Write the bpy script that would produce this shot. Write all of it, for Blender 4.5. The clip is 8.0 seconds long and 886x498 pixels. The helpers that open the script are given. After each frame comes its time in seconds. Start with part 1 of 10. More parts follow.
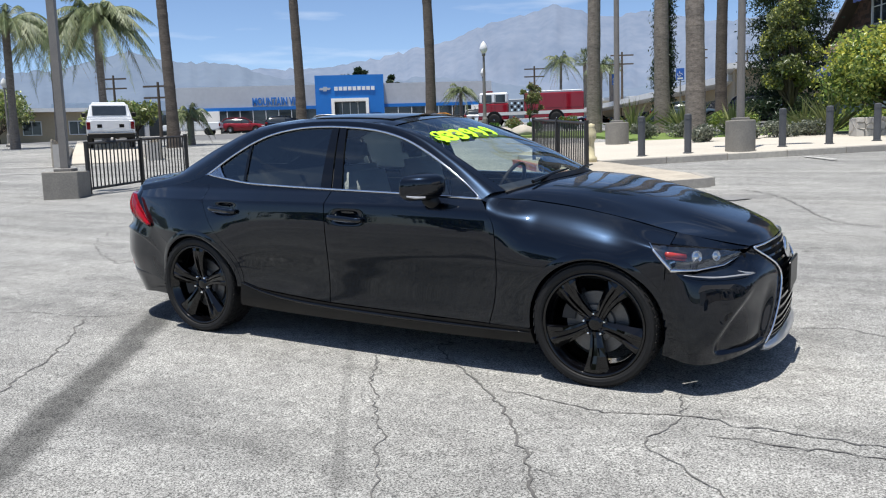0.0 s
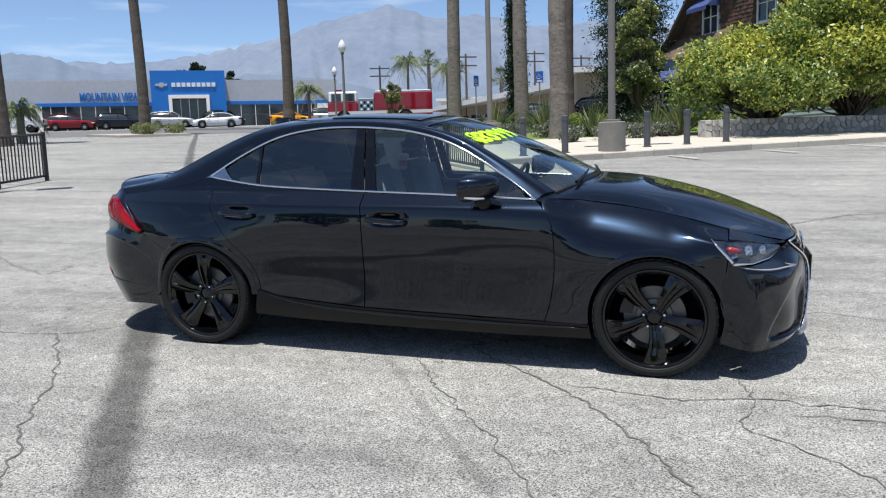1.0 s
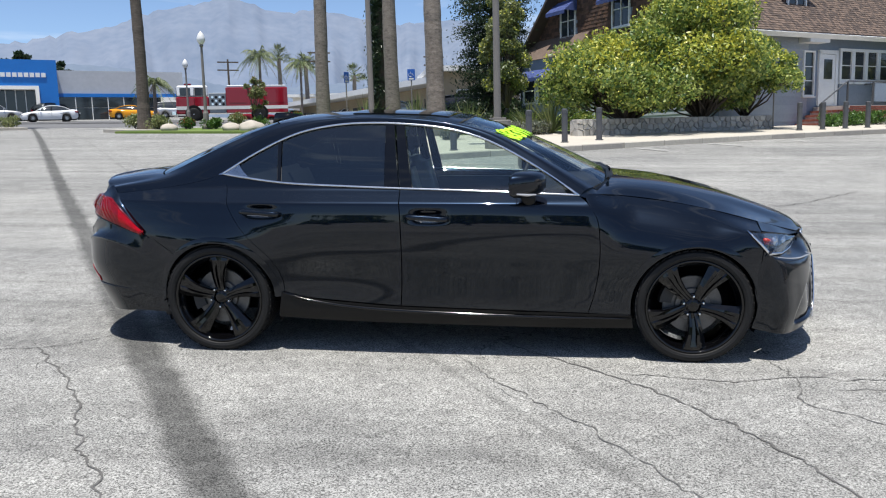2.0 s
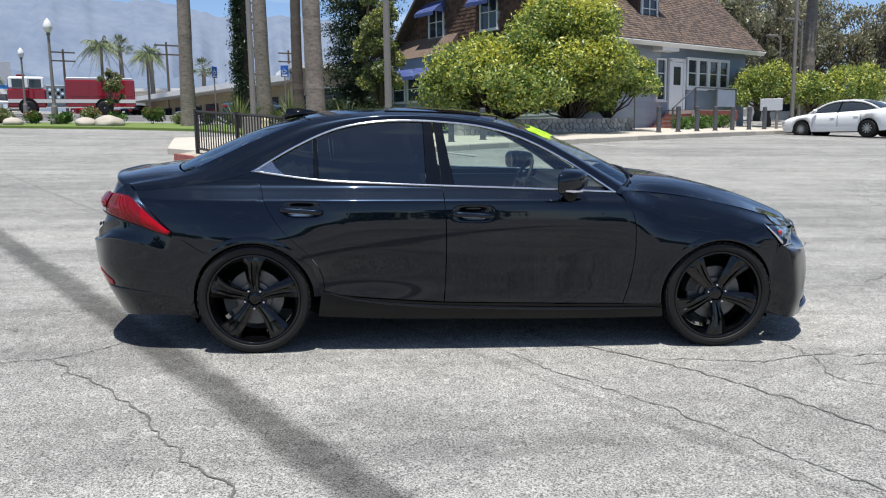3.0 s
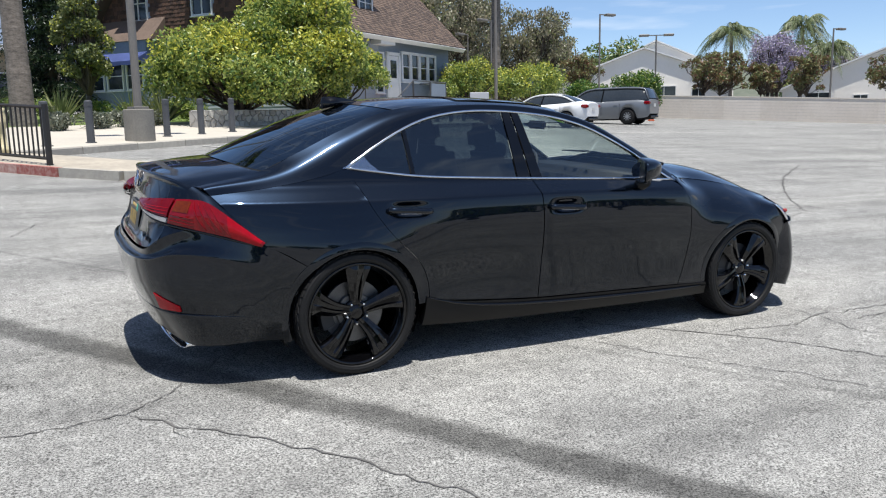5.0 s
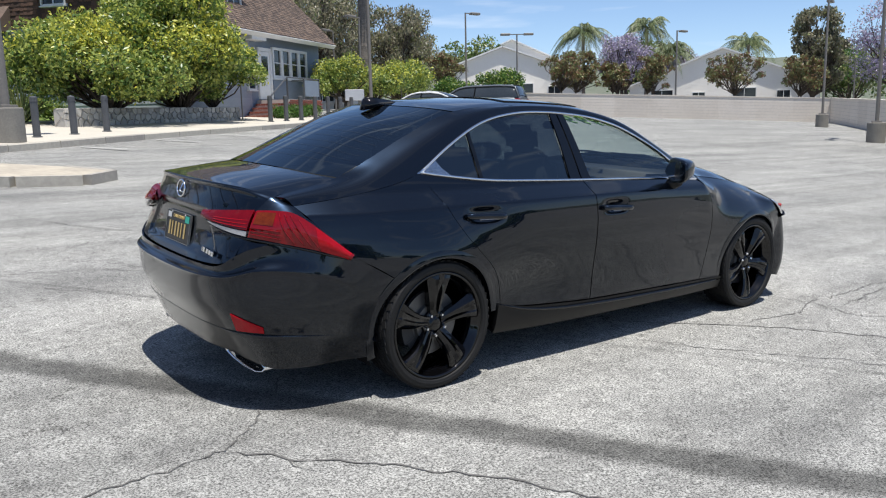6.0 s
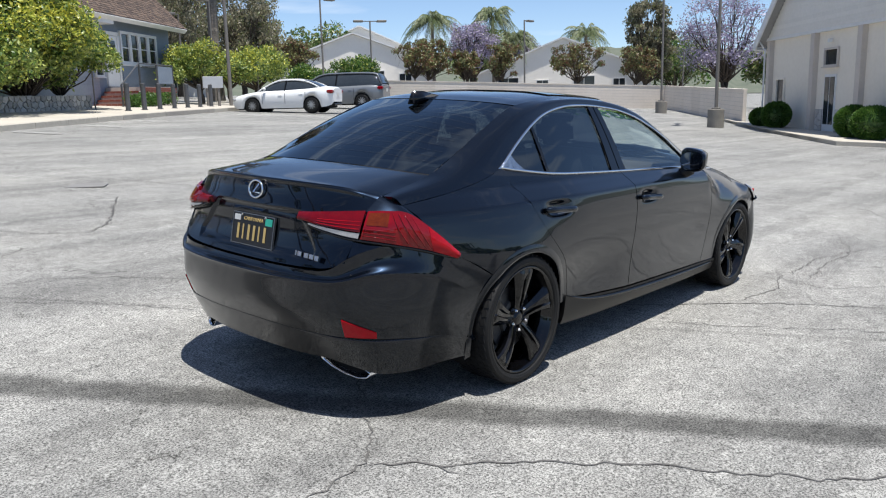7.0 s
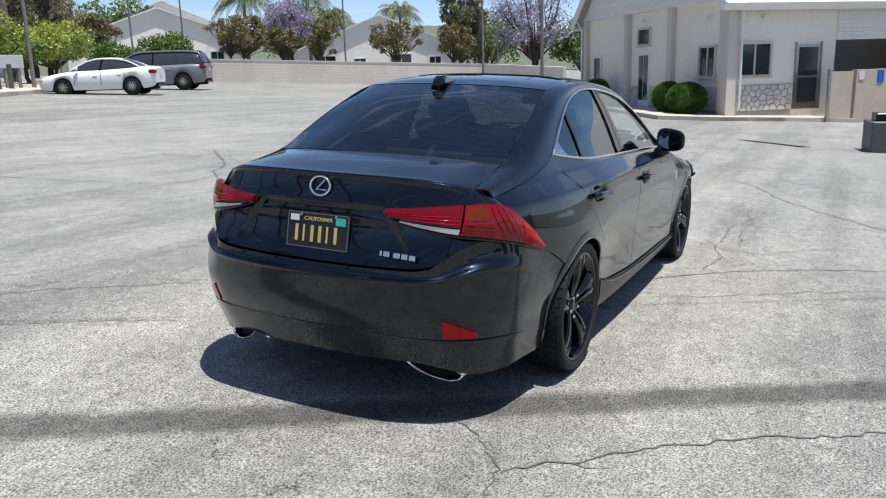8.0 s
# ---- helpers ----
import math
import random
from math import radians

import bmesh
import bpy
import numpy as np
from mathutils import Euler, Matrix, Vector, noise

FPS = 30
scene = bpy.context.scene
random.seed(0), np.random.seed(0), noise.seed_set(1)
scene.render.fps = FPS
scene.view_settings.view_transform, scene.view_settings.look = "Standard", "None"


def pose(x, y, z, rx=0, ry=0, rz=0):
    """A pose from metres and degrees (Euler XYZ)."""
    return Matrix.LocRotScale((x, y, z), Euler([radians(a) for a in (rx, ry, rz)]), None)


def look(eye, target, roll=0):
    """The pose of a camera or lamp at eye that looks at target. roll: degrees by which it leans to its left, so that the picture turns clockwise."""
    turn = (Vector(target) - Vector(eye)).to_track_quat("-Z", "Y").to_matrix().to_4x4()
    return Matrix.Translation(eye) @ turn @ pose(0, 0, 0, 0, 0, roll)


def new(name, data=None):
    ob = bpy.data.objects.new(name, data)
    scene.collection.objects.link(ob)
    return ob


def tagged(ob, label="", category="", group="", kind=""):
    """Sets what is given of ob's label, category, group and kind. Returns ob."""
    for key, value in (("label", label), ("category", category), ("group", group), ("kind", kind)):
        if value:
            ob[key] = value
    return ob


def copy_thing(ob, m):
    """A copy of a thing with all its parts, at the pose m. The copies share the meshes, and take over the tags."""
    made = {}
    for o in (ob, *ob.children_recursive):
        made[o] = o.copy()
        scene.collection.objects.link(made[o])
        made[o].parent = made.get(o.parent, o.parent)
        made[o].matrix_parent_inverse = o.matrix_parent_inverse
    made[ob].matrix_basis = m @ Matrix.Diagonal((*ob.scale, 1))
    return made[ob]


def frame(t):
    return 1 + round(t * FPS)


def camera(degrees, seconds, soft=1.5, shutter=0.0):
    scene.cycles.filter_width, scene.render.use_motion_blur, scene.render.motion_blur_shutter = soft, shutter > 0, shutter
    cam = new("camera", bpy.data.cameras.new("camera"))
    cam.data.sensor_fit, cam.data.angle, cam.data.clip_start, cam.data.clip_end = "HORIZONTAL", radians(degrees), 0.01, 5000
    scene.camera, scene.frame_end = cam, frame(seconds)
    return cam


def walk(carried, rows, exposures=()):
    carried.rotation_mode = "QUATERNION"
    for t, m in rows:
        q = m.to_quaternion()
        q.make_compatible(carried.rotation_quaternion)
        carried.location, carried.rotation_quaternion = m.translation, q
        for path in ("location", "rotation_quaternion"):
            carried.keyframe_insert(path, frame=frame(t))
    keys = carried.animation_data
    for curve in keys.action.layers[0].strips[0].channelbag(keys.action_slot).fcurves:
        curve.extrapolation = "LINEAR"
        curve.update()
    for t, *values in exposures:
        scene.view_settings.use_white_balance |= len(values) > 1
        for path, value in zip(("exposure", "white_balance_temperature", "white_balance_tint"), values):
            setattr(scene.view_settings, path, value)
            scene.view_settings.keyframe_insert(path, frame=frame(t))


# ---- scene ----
cam = camera(58.8, 8.0, soft=1.15)
# seconds, eye, turn
PATH = [
    (0.0, 2.714, -4.659, 1.154, 83.07, 1.83, 29.72),
    (0.5, 2.184, -4.935, 1.175, 82.87, 1.86, 23.84),
    (1.0, 1.634, -5.137, 1.203, 82.64, 1.78, 18.00),
    (1.5, 1.075, -5.259, 1.237, 82.36, 1.57, 12.33),
    (1.7, 0.856, -5.310, 1.226, 82.25, 1.55, 10.13),
    (2.8, -0.347, -5.476, 1.254, 81.95, 1.02, -1.94),
    (3.0, -0.599, -5.481, 1.250, 81.82, 0.91, -4.14),
    (3.5, -1.207, -5.382, 1.243, 81.69, 0.93, -9.93),
    (4.0, -1.795, -5.194, 1.257, 81.46, 1.00, -15.87),
    (4.5, -2.324, -4.943, 1.288, 81.19, 1.10, -21.82),
    (4.7, -2.532, -4.812, 1.285, 81.02, 1.10, -24.17),
    (5.8, -3.513, -4.032, 1.325, 80.46, 1.20, -36.04),
    (6.0, -3.690, -3.880, 1.339, 80.36, 1.29, -38.17),
    (6.5, -4.127, -3.488, 1.373, 79.83, 1.28, -43.66),
    (7.0, -4.508, -3.048, 1.404, 79.17, 1.41, -49.63),
    (7.5, -4.805, -2.529, 1.439, 78.25, 1.51, -56.19),
    (8.0, -5.026, -1.995, 1.472, 77.26, 1.71, -63.37),
]
walk(cam, [(t, pose(*row)) for t, *row in PATH])

# ---- world ----
SUN_EL, SUN_AZ = radians(77.0), radians(187.0)   # azimuth clockwise from +y
world = bpy.data.worlds.new("sky")
scene.world = world
world.use_nodes = True
wn = world.node_tree.nodes
sky = wn.new("ShaderNodeTexSky")
sky.sky_type, sky.sun_disc = "NISHITA", False
sky.sun_elevation, sky.sun_rotation = SUN_EL, SUN_AZ
sky.altitude, sky.air_density, sky.dust_density, sky.ozone_density = 400, 0.7, 0.6, 3.2
wn["Background"].inputs["Strength"].default_value = 0.125
# thin streaks of high cloud
tc = wn.new("ShaderNodeTexCoord")
mp = wn.new("ShaderNodeMapping")
mp.inputs["Scale"].default_value = (3.0, 3.0, 22.0)
cn = wn.new("ShaderNodeTexNoise")
cn.inputs["Scale"].default_value, cn.inputs["Detail"].default_value = 1.6, 6.0
cr = wn.new("ShaderNodeValToRGB")
cr.color_ramp.elements[0].position, cr.color_ramp.elements[1].position = 0.56, 0.80
cr.color_ramp.elements[1].color = (0.5, 0.5, 0.5, 1)
cm = wn.new("ShaderNodeMix")
cm.data_type = "RGBA"
cm.inputs["B"].default_value = (6.5, 6.9, 7.4, 1)
wl = world.node_tree.links
wl.new(tc.outputs["Generated"], mp.inputs["Vector"])
wl.new(mp.outputs["Vector"], cn.inputs["Vector"])
wl.new(cn.outputs["Fac"], cr.inputs["Fac"])
wl.new(cr.outputs["Color"], cm.inputs["Factor"])
wl.new(sky.outputs["Color"], cm.inputs["A"])
wl.new(cm.outputs["Result"], wn["Background"].inputs["Color"])

sun = new("sun", bpy.data.lights.new("sun", "SUN"))
sun.data.energy, sun.data.angle, sun.data.color = 5.0, radians(0.55), (1.0, 0.966, 0.902)
sun_way = Vector((math.sin(SUN_AZ) * math.cos(SUN_EL), math.cos(SUN_AZ) * math.cos(SUN_EL), math.sin(SUN_EL)))
sun.matrix_world = look(sun_way * 60, (0, 0, 0))
scene.view_settings.exposure = 0.38

# ---- the lie of the land: it rises towards the mountains ----
NORMAL = Vector((0.0197, -0.0416, 0.9989)).normalized()


def land(x, y):
    r = math.hypot(x, y)
    k = 1.0 if r < 140 else (140 + (r - 140) * 0.12) / r
    s = min(max((y - 5) / 19.0, 0), 1)
    # the far side of the street lies lower
    d = min(max((y - 65) / 8.0, 0), 1) * min(max((x / max(y, 1.0) + 0.46) / 0.08, 0), 1)
    return -(NORMAL.x * x + NORMAL.y * y) / NORMAL.z * k + 0.35 * s * s * (3 - 2 * s) - 0.75 * d


# ---- materials ----
def links_of(m):
    return m.node_tree.nodes, m.node_tree.links


def mat(name, c1, c2=None, scale=4.0, rough=0.6, metal=0.0, bump=0.0, bscale=60.0, spec=0.5, coat=0.0, island=0.0, piece=0.0, fine=None, stretch=(1, 1, 1), trans=0.0):
    """Two-scale noise colour, roughness that wanders a little, relief."""
    m = bpy.data.materials.new(name)
    m.use_nodes = True
    n, l = links_of(m)
    b = n["Principled BSDF"]
    b.inputs["Roughness"].default_value, b.inputs["Metallic"].default_value = rough, metal
    b.inputs["Specular IOR Level"].default_value = spec
    b.inputs["Coat Weight"].default_value, b.inputs["Coat Roughness"].default_value = coat, 0.02
    b.inputs["Transmission Weight"].default_value = trans
    c2 = c2 or tuple(v * 0.8 for v in c1)
    co = n.new("ShaderNodeTexCoord")
    ma = n.new("ShaderNodeMapping")
    ma.inputs["Scale"].default_value = stretch
    l.new(co.outputs["Object"], ma.inputs["Vector"])
    big = n.new("ShaderNodeTexNoise")
    big.inputs["Scale"].default_value, big.inputs["Detail"].default_value = scale, 5
    small = n.new("ShaderNodeTexNoise")
    small.inputs["Scale"].default_value, small.inputs["Detail"].default_value = fine or scale * 9, 4
    for t in (big, small):
        l.new(ma.outputs["Vector"], t.inputs["Vector"])
    add = n.new("ShaderNodeMath")
    add.operation = "MULTIPLY_ADD"
    add.inputs[1].default_value = 0.5
    l.new(small.outputs["Fac"], add.inputs[0])
    half = n.new("ShaderNodeMath")
    half.operation = "MULTIPLY"
    half.inputs[1].default_value = 0.5
    l.new(big.outputs["Fac"], half.inputs[0])
    l.new(half.outputs[0], add.inputs[2])
    fac = add
    if island or piece:
        rnd = n.new("ShaderNodeNewGeometry") if island else n.new("ShaderNodeObjectInfo")
        k = n.new("ShaderNodeMath")
        k.operation = "MULTIPLY_ADD"
        k.inputs[1].default_value = island or piece
        l.new(rnd.outputs["Random Per Island" if island else "Random"], k.inputs[0])
        sub = n.new("ShaderNodeMath")
        sub.operation = "SUBTRACT"
        sub.inputs[1].default_value = (island or piece) / 2
        l.new(add.outputs[0], sub.inputs[0])
        l.new(sub.outputs[0], k.inputs[2])
        fac = k
    ramp = n.new("ShaderNodeValToRGB")
    ramp.color_ramp.elements[0].position, ramp.color_ramp.elements[1].position = 0.3, 0.7
    ramp.color_ramp.elements[0].color, ramp.color_ramp.elements[1].color = (*c1, 1), (*c2, 1)
    l.new(fac.outputs[0], ramp.inputs["Fac"])
    l.new(ramp.outputs["Color"], b.inputs["Base Color"])
    if bump:
        bn = n.new("ShaderNodeTexNoise")
        bn.inputs["Scale"].default_value, bn.inputs["Detail"].default_value = bscale, 4
        l.new(ma.outputs["Vector"], bn.inputs["Vector"])
        bu = n.new("ShaderNodeBump")
        bu.inputs["Strength"].default_value, bu.inputs["Distance"].default_value = bump, 0.01
        l.new(bn.outputs["Fac"], bu.inputs["Height"])
        l.new(bu.outputs["Normal"], b.inputs["Normal"])
    return m


def asphalt_mat():
    """Sun-bleached asphalt: aggregate speckle, stains, a dark sealed seam, cracks."""
    m = bpy.data.materials.new("old_asphalt")
    m.use_nodes = True
    n, l = links_of(m)
    b = n["Principled BSDF"]
    b.inputs["Roughness"].default_value = 0.9
    b.inputs["Specular IOR Level"].default_value = 0.25
    geo = n.new("ShaderNodeNewGeometry")

    def noise_at(scale, detail=4, rough=0.6):
        t = n.new("ShaderNodeTexNoise")
        t.inputs["Scale"].default_value, t.inputs["Detail"].default_value, t.inputs["Roughness"].default_value = scale, detail, rough
        l.new(geo.outputs["Position"], t.inputs["Vector"])
        return t

    def ramp(src, p0, p1, c0, c1):
        r = n.new("ShaderNodeValToRGB")
        r.color_ramp.elements[0].position, r.color_ramp.elements[1].position = p0, p1
        r.color_ramp.elements[0].color, r.color_ramp.elements[1].color = (*c0, 1), (*c1, 1)
        l.new(src, r.inputs["Fac"])
        return r.outputs["Color"]

    def mul(a, c, f=1.0):
        x = n.new("ShaderNodeMix")
        x.data_type, x.blend_type = "RGBA", "MULTIPLY"
        x.inputs["Factor"].default_value = f
        l.new(a, x.inputs["A"])
        l.new(c, x.inputs["B"])
        return x.outputs["Result"]

    speck = noise_at(105, 4, 0.85)
    col = ramp(speck.outputs["Fac"], 0.395, 0.605, (0.050, 0.050, 0.049), (0.535, 0.535, 0.523))
    col = mul(col, ramp(noise_at(14, 5).outputs["Fac"], 0.3, 0.75, (0.76, 0.76, 0.76), (1.14, 1.14, 1.13)))
    col = mul(col, ramp(noise_at(0.55, 6, 0.65).outputs["Fac"], 0.34, 0.64, (0.83, 0.83, 0.835), (1.06, 1.055, 1.045)))
    col = mul(col, ramp(noise_at(3.2, 5, 0.7).outputs["Fac"], 0.32, 0.66, (0.84, 0.835, 0.83), (1.07, 1.07, 1.06)))
    # drag marks and worn lanes that run along the rows
    mp_ = n.new("ShaderNodeMapping")
    mp_.inputs["Rotation"].default_value = (0, 0, radians(-35))
    mp_.inputs["Scale"].default_value = (0.10, 0.75, 1)
    l.new(geo.outputs["Position"], mp_.inputs["Vector"])
    lane = n.new("ShaderNodeTexNoise")
    lane.inputs["Scale"].default_value, lane.inputs["Detail"].default_value = 1.0, 6
    l.new(mp_.outputs["Vector"], lane.inputs["Vector"])
    col = mul(col, ramp(lane.outputs["Fac"], 0.36, 0.62, (0.90, 0.90, 0.90), (1.05, 1.045, 1.035)))
    # faded streaks where bays were swept and worn, across the rows
    mp2 = n.new("ShaderNodeMapping")
    mp2.inputs["Rotation"].default_value = (0, 0, radians(-125))
    mp2.inputs["Scale"].default_value = (0.14, 2.1, 1)
    l.new(geo.outputs["Position"], mp2.inputs["Vector"])
    streak = n.new("ShaderNodeTexNoise")
    streak.inputs["Scale"].default_value, streak.inputs["Detail"].default_value, streak.inputs["Roughness"].default_value = 1.0, 7, 0.62
    l.new(mp2.outputs["Vector"], streak.inputs["Vector"])
    col = mul(col, ramp(streak.outputs["Fac"], 0.36, 0.56, (0.80, 0.80, 0.795), (1.04, 1.04, 1.035)))
    # cracks: cell edges, bent and broken up
    bend = noise_at(1.6, 5, 0.7)
    sub = n.new("ShaderNodeVectorMath")
    sub.operation = "MULTIPLY_ADD"
    sub.inputs[1].default_value = (0.9, 0.9, 0.0)
    l.new(bend.outputs["Color"], sub.inputs[0])
    l.new(geo.outputs["Position"], sub.inputs[2])
    for size, width, gate in ((0.30, 0.0028, 0.54), (0.72, 0.0036, 0.60)):
        flat = n.new("ShaderNodeVectorMath")
        flat.operation = "MULTIPLY"
        flat.inputs[1].default_value = (1, 1, 0)
        l.new(sub.outputs["Vector"], flat.inputs[0])
        vo = n.new("ShaderNodeTexVoronoi")
        vo.feature, vo.voronoi_dimensions = "DISTANCE_TO_EDGE", "2D"
        vo.inputs["Scale"].default_value = size
        l.new(flat.outputs["Vector"], vo.inputs["Vector"])
        line = ramp(vo.outputs["Distance"], width * 0.35, width, (0.26, 0.25, 0.24), (1, 1, 1))
        on = ramp(noise_at(0.8, 3).outputs["Fac"], gate - 0.04, gate + 0.03, (0, 0, 0), (1, 1, 1))
        x = n.new("ShaderNodeMix")
        x.data_type, x.blend_type = "RGBA", "MULTIPLY"
        l.new(on, x.inputs["Factor"])
        l.new(col, x.inputs["A"])
        l.new(line, x.inputs["B"])
        col = x.outputs["Result"]
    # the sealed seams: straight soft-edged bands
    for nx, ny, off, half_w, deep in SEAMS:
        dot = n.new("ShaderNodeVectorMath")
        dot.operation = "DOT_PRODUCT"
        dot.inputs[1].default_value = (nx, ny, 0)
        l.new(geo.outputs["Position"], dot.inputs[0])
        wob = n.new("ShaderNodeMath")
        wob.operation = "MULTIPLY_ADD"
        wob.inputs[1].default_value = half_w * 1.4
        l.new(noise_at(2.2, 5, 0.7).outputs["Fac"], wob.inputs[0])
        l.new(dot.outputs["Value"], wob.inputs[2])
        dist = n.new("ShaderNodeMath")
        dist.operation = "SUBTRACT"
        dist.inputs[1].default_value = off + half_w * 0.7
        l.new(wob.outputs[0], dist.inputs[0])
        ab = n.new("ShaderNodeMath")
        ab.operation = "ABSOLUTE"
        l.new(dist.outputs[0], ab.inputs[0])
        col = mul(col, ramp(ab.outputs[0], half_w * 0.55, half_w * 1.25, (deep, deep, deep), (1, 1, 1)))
    l.new(col, b.inputs["Base Color"])
    bu = n.new("ShaderNodeBump")
    bu.inputs["Strength"].default_value, bu.inputs["Distance"].default_value = 0.5, 0.006
    l.new(speck.outputs["Fac"], bu.inputs["Height"])
    l.new(bu.outputs["Normal"], b.inputs["Normal"])
    return m


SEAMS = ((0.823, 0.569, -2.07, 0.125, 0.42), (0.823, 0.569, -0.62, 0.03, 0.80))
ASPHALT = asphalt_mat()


def glass_mat(name, tint, rough=0.0):
    m = bpy.data.materials.new(name)
    m.use_nodes = True
    n, l = links_of(m)
    n.remove(n["Principled BSDF"])
    out = n["Material Output"]
    tr = n.new("ShaderNodeBsdfTransparent")
    tr.inputs["Color"].default_value = (*tint, 1)
    gl = n.new("ShaderNodeBsdfGlossy")
    gl.inputs["Roughness"].default_value = rough
    gl.inputs["Color"].default_value = (0.83, 0.92, 0.97, 1)
    # the same gloss from inside and out: both faces and the tint film together 10 per cent head on, rising steeply at the edge
    lw = n.new("ShaderNodeLayerWeight")
    lw.inputs["Blend"].default_value = 0.5
    pw = n.new("ShaderNodeMath")
    pw.operation = "POWER"
    pw.inputs[1].default_value = 4.4
    l.new(lw.outputs["Facing"], pw.inputs[0])
    fr = n.new("ShaderNodeMath")
    fr.operation = "MULTIPLY_ADD"
    fr.inputs[1].default_value, fr.inputs[2].default_value = 0.895, 0.10
    l.new(pw.outputs[0], fr.inputs[0])
    mx = n.new("ShaderNodeMixShader")
    l.new(fr.outputs[0], mx.inputs[0])
    l.new(tr.outputs[0], mx.inputs[1])
    l.new(gl.outputs[0], mx.inputs[2])
    l.new(mx.outputs[0], out.inputs["Surface"])
    return m


def paint_mat(name, c, flake=0.0, coat=1.0, rough=0.35, metal=0.0, ior=1.45):
    """Car paint: base with a fine flake, clear coat with a faint orange peel and dust."""
    m = mat(name, c, tuple(v * 0.92 for v in c), 3.0, rough, metal, 0, spec=0.0, coat=coat)
    n, l = links_of(m)
    b = n["Principled BSDF"]
    b.inputs["Coat IOR"].default_value = ior
    peel = n.new("ShaderNodeTexNoise")
    peel.inputs["Scale"].default_value = 9.0
    bu = n.new("ShaderNodeBump")
    bu.inputs["Strength"].default_value, bu.inputs["Distance"].default_value = 0.006, 0.01
    l.new(peel.outputs["Fac"], bu.inputs["Height"])
    l.new(bu.outputs["Normal"], b.inputs["Coat Normal"])
    dust = n.new("ShaderNodeTexNoise")
    dust.inputs["Scale"].default_value, dust.inputs["Detail"].default_value = 2.2, 6
    mr = n.new("ShaderNodeMapRange")
    mr.inputs["To Min"].default_value, mr.inputs["To Max"].default_value = 0.012, 0.045
    l.new(dust.outputs["Fac"], mr.inputs["Value"])
    l.new(mr.outputs["Result"], b.inputs["Coat Roughness"])
    return m


BLACK_PAINT = paint_mat("black_paint", (0.0037, 0.0070, 0.0135), rough=0.30, metal=0.88, ior=1.50)
WHITE_PAINT = paint_mat("white_paint", (0.78, 0.79, 0.80))
GREY_PAINT = paint_mat("grey_paint", (0.20, 0.215, 0.235), metal=0.4)
SILVER_PAINT = paint_mat("silver_paint", (0.42, 0.43, 0.45), metal=0.6)
MAROON_PAINT = paint_mat("maroon_paint", (0.20, 0.012, 0.02))
RED_PAINT = paint_mat("red_paint", (0.24, 0.010, 0.022))
BLUE_GREY_PAINT = paint_mat("blue_grey_paint", (0.05, 0.075, 0.10))
YELLOW_PAINT = paint_mat("yellow_paint", (0.72, 0.30, 0.015))
GLOSS_BLACK = mat("gloss_black", (0.002, 0.002, 0.0025), None, 5, 0.05, 0, 0, spec=0.5, coat=0.0)
SATIN_BLACK = mat("satin_black", (0.004, 0.004, 0.0044), None, 8, 0.32, spec=0.28)
MATTE_BLACK = mat("matte_black", (0.006, 0.006, 0.007), None, 8, 0.8, spec=0.2)
TRIM_PLASTIC = mat("trim_plastic", (0.02, 0.02, 0.021), (0.03, 0.03, 0.03), 12, 0.6)
RUBBER = mat("tyre_rubber", (0.0075, 0.0075, 0.008), (0.015, 0.0145, 0.014), 14, 0.6, bump=0.25, bscale=120, spec=0.28)
CHROME = mat("chrome", (0.80, 0.81, 0.83), (0.72, 0.73, 0.75), 6, 0.10, 1.0)
MIRROR_DIM = mat("dim_mirror", (0.30, 0.32, 0.35), None, 6, 0.03, 1.0)
SIDING_PALE = mat("pale_siding", (0.82, 0.785, 0.72), (0.72, 0.69, 0.63), 1.0, 0.7, piece=0.2)
TAUPE = mat("taupe_stucco", (0.62, 0.56, 0.50), (0.55, 0.49, 0.43), 1.5, 0.9)
STEEL = mat("brushed_steel", (0.42, 0.42, 0.42), (0.32, 0.32, 0.32), 18, 0.34, 1.0)
GLASS_DARK = glass_mat("privacy_glass", (0.060, 0.078, 0.090))
GLASS_MID = glass_mat("green_tinted_glass", (0.82, 0.91, 0.86))
GLASS_CLEAR = glass_mat("clear_glass", (0.88, 0.94, 0.92))
GLASS_LENS = glass_mat("lens_glass", (0.92, 0.94, 0.95))
RED_LENS = mat("red_lens", (0.25, 0.0015, 0.006), (0.13, 0.001, 0.003), 30, 0.05, coat=0.45, spec=0.2)
BRIGHT_RED = mat("bright_red_guide", (0.42, 0.0025, 0.010), (0.26, 0.0015, 0.006), 45, 0.07, coat=0.25, spec=0.15)
DARK_RED_LENS = mat("dark_red_lens", (0.085, 0.001, 0.004), (0.15, 0.0015, 0.005), 30, 0.06, coat=0.25, spec=0.2)
AMBER_LENS = mat("amber_lens", (0.17, 0.028, 0.004), (0.075, 0.008, 0.003), 30, 0.08, coat=0.25, spec=0.2)
MARKER_RED = mat("marker_red", (0.46, 0.05, 0.04), (0.34, 0.03, 0.03), 40, 0.2, coat=0.3)
LAMP_DARK = mat("lamp_housing", (0.05, 0.05, 0.053), (0.018, 0.018, 0.02), 20, 0.25, 0.6, coat=0.3)
CLEAR_LENS = mat("clear_lens", (0.55, 0.55, 0.56), (0.35, 0.35, 0.36), 60, 0.08, 0.3, coat=1.0)
SEAT_LEATHER = mat("grey_leather", (0.115, 0.115, 0.115), (0.085, 0.085, 0.086), 8, 0.5, bump=0.2, bscale=90)
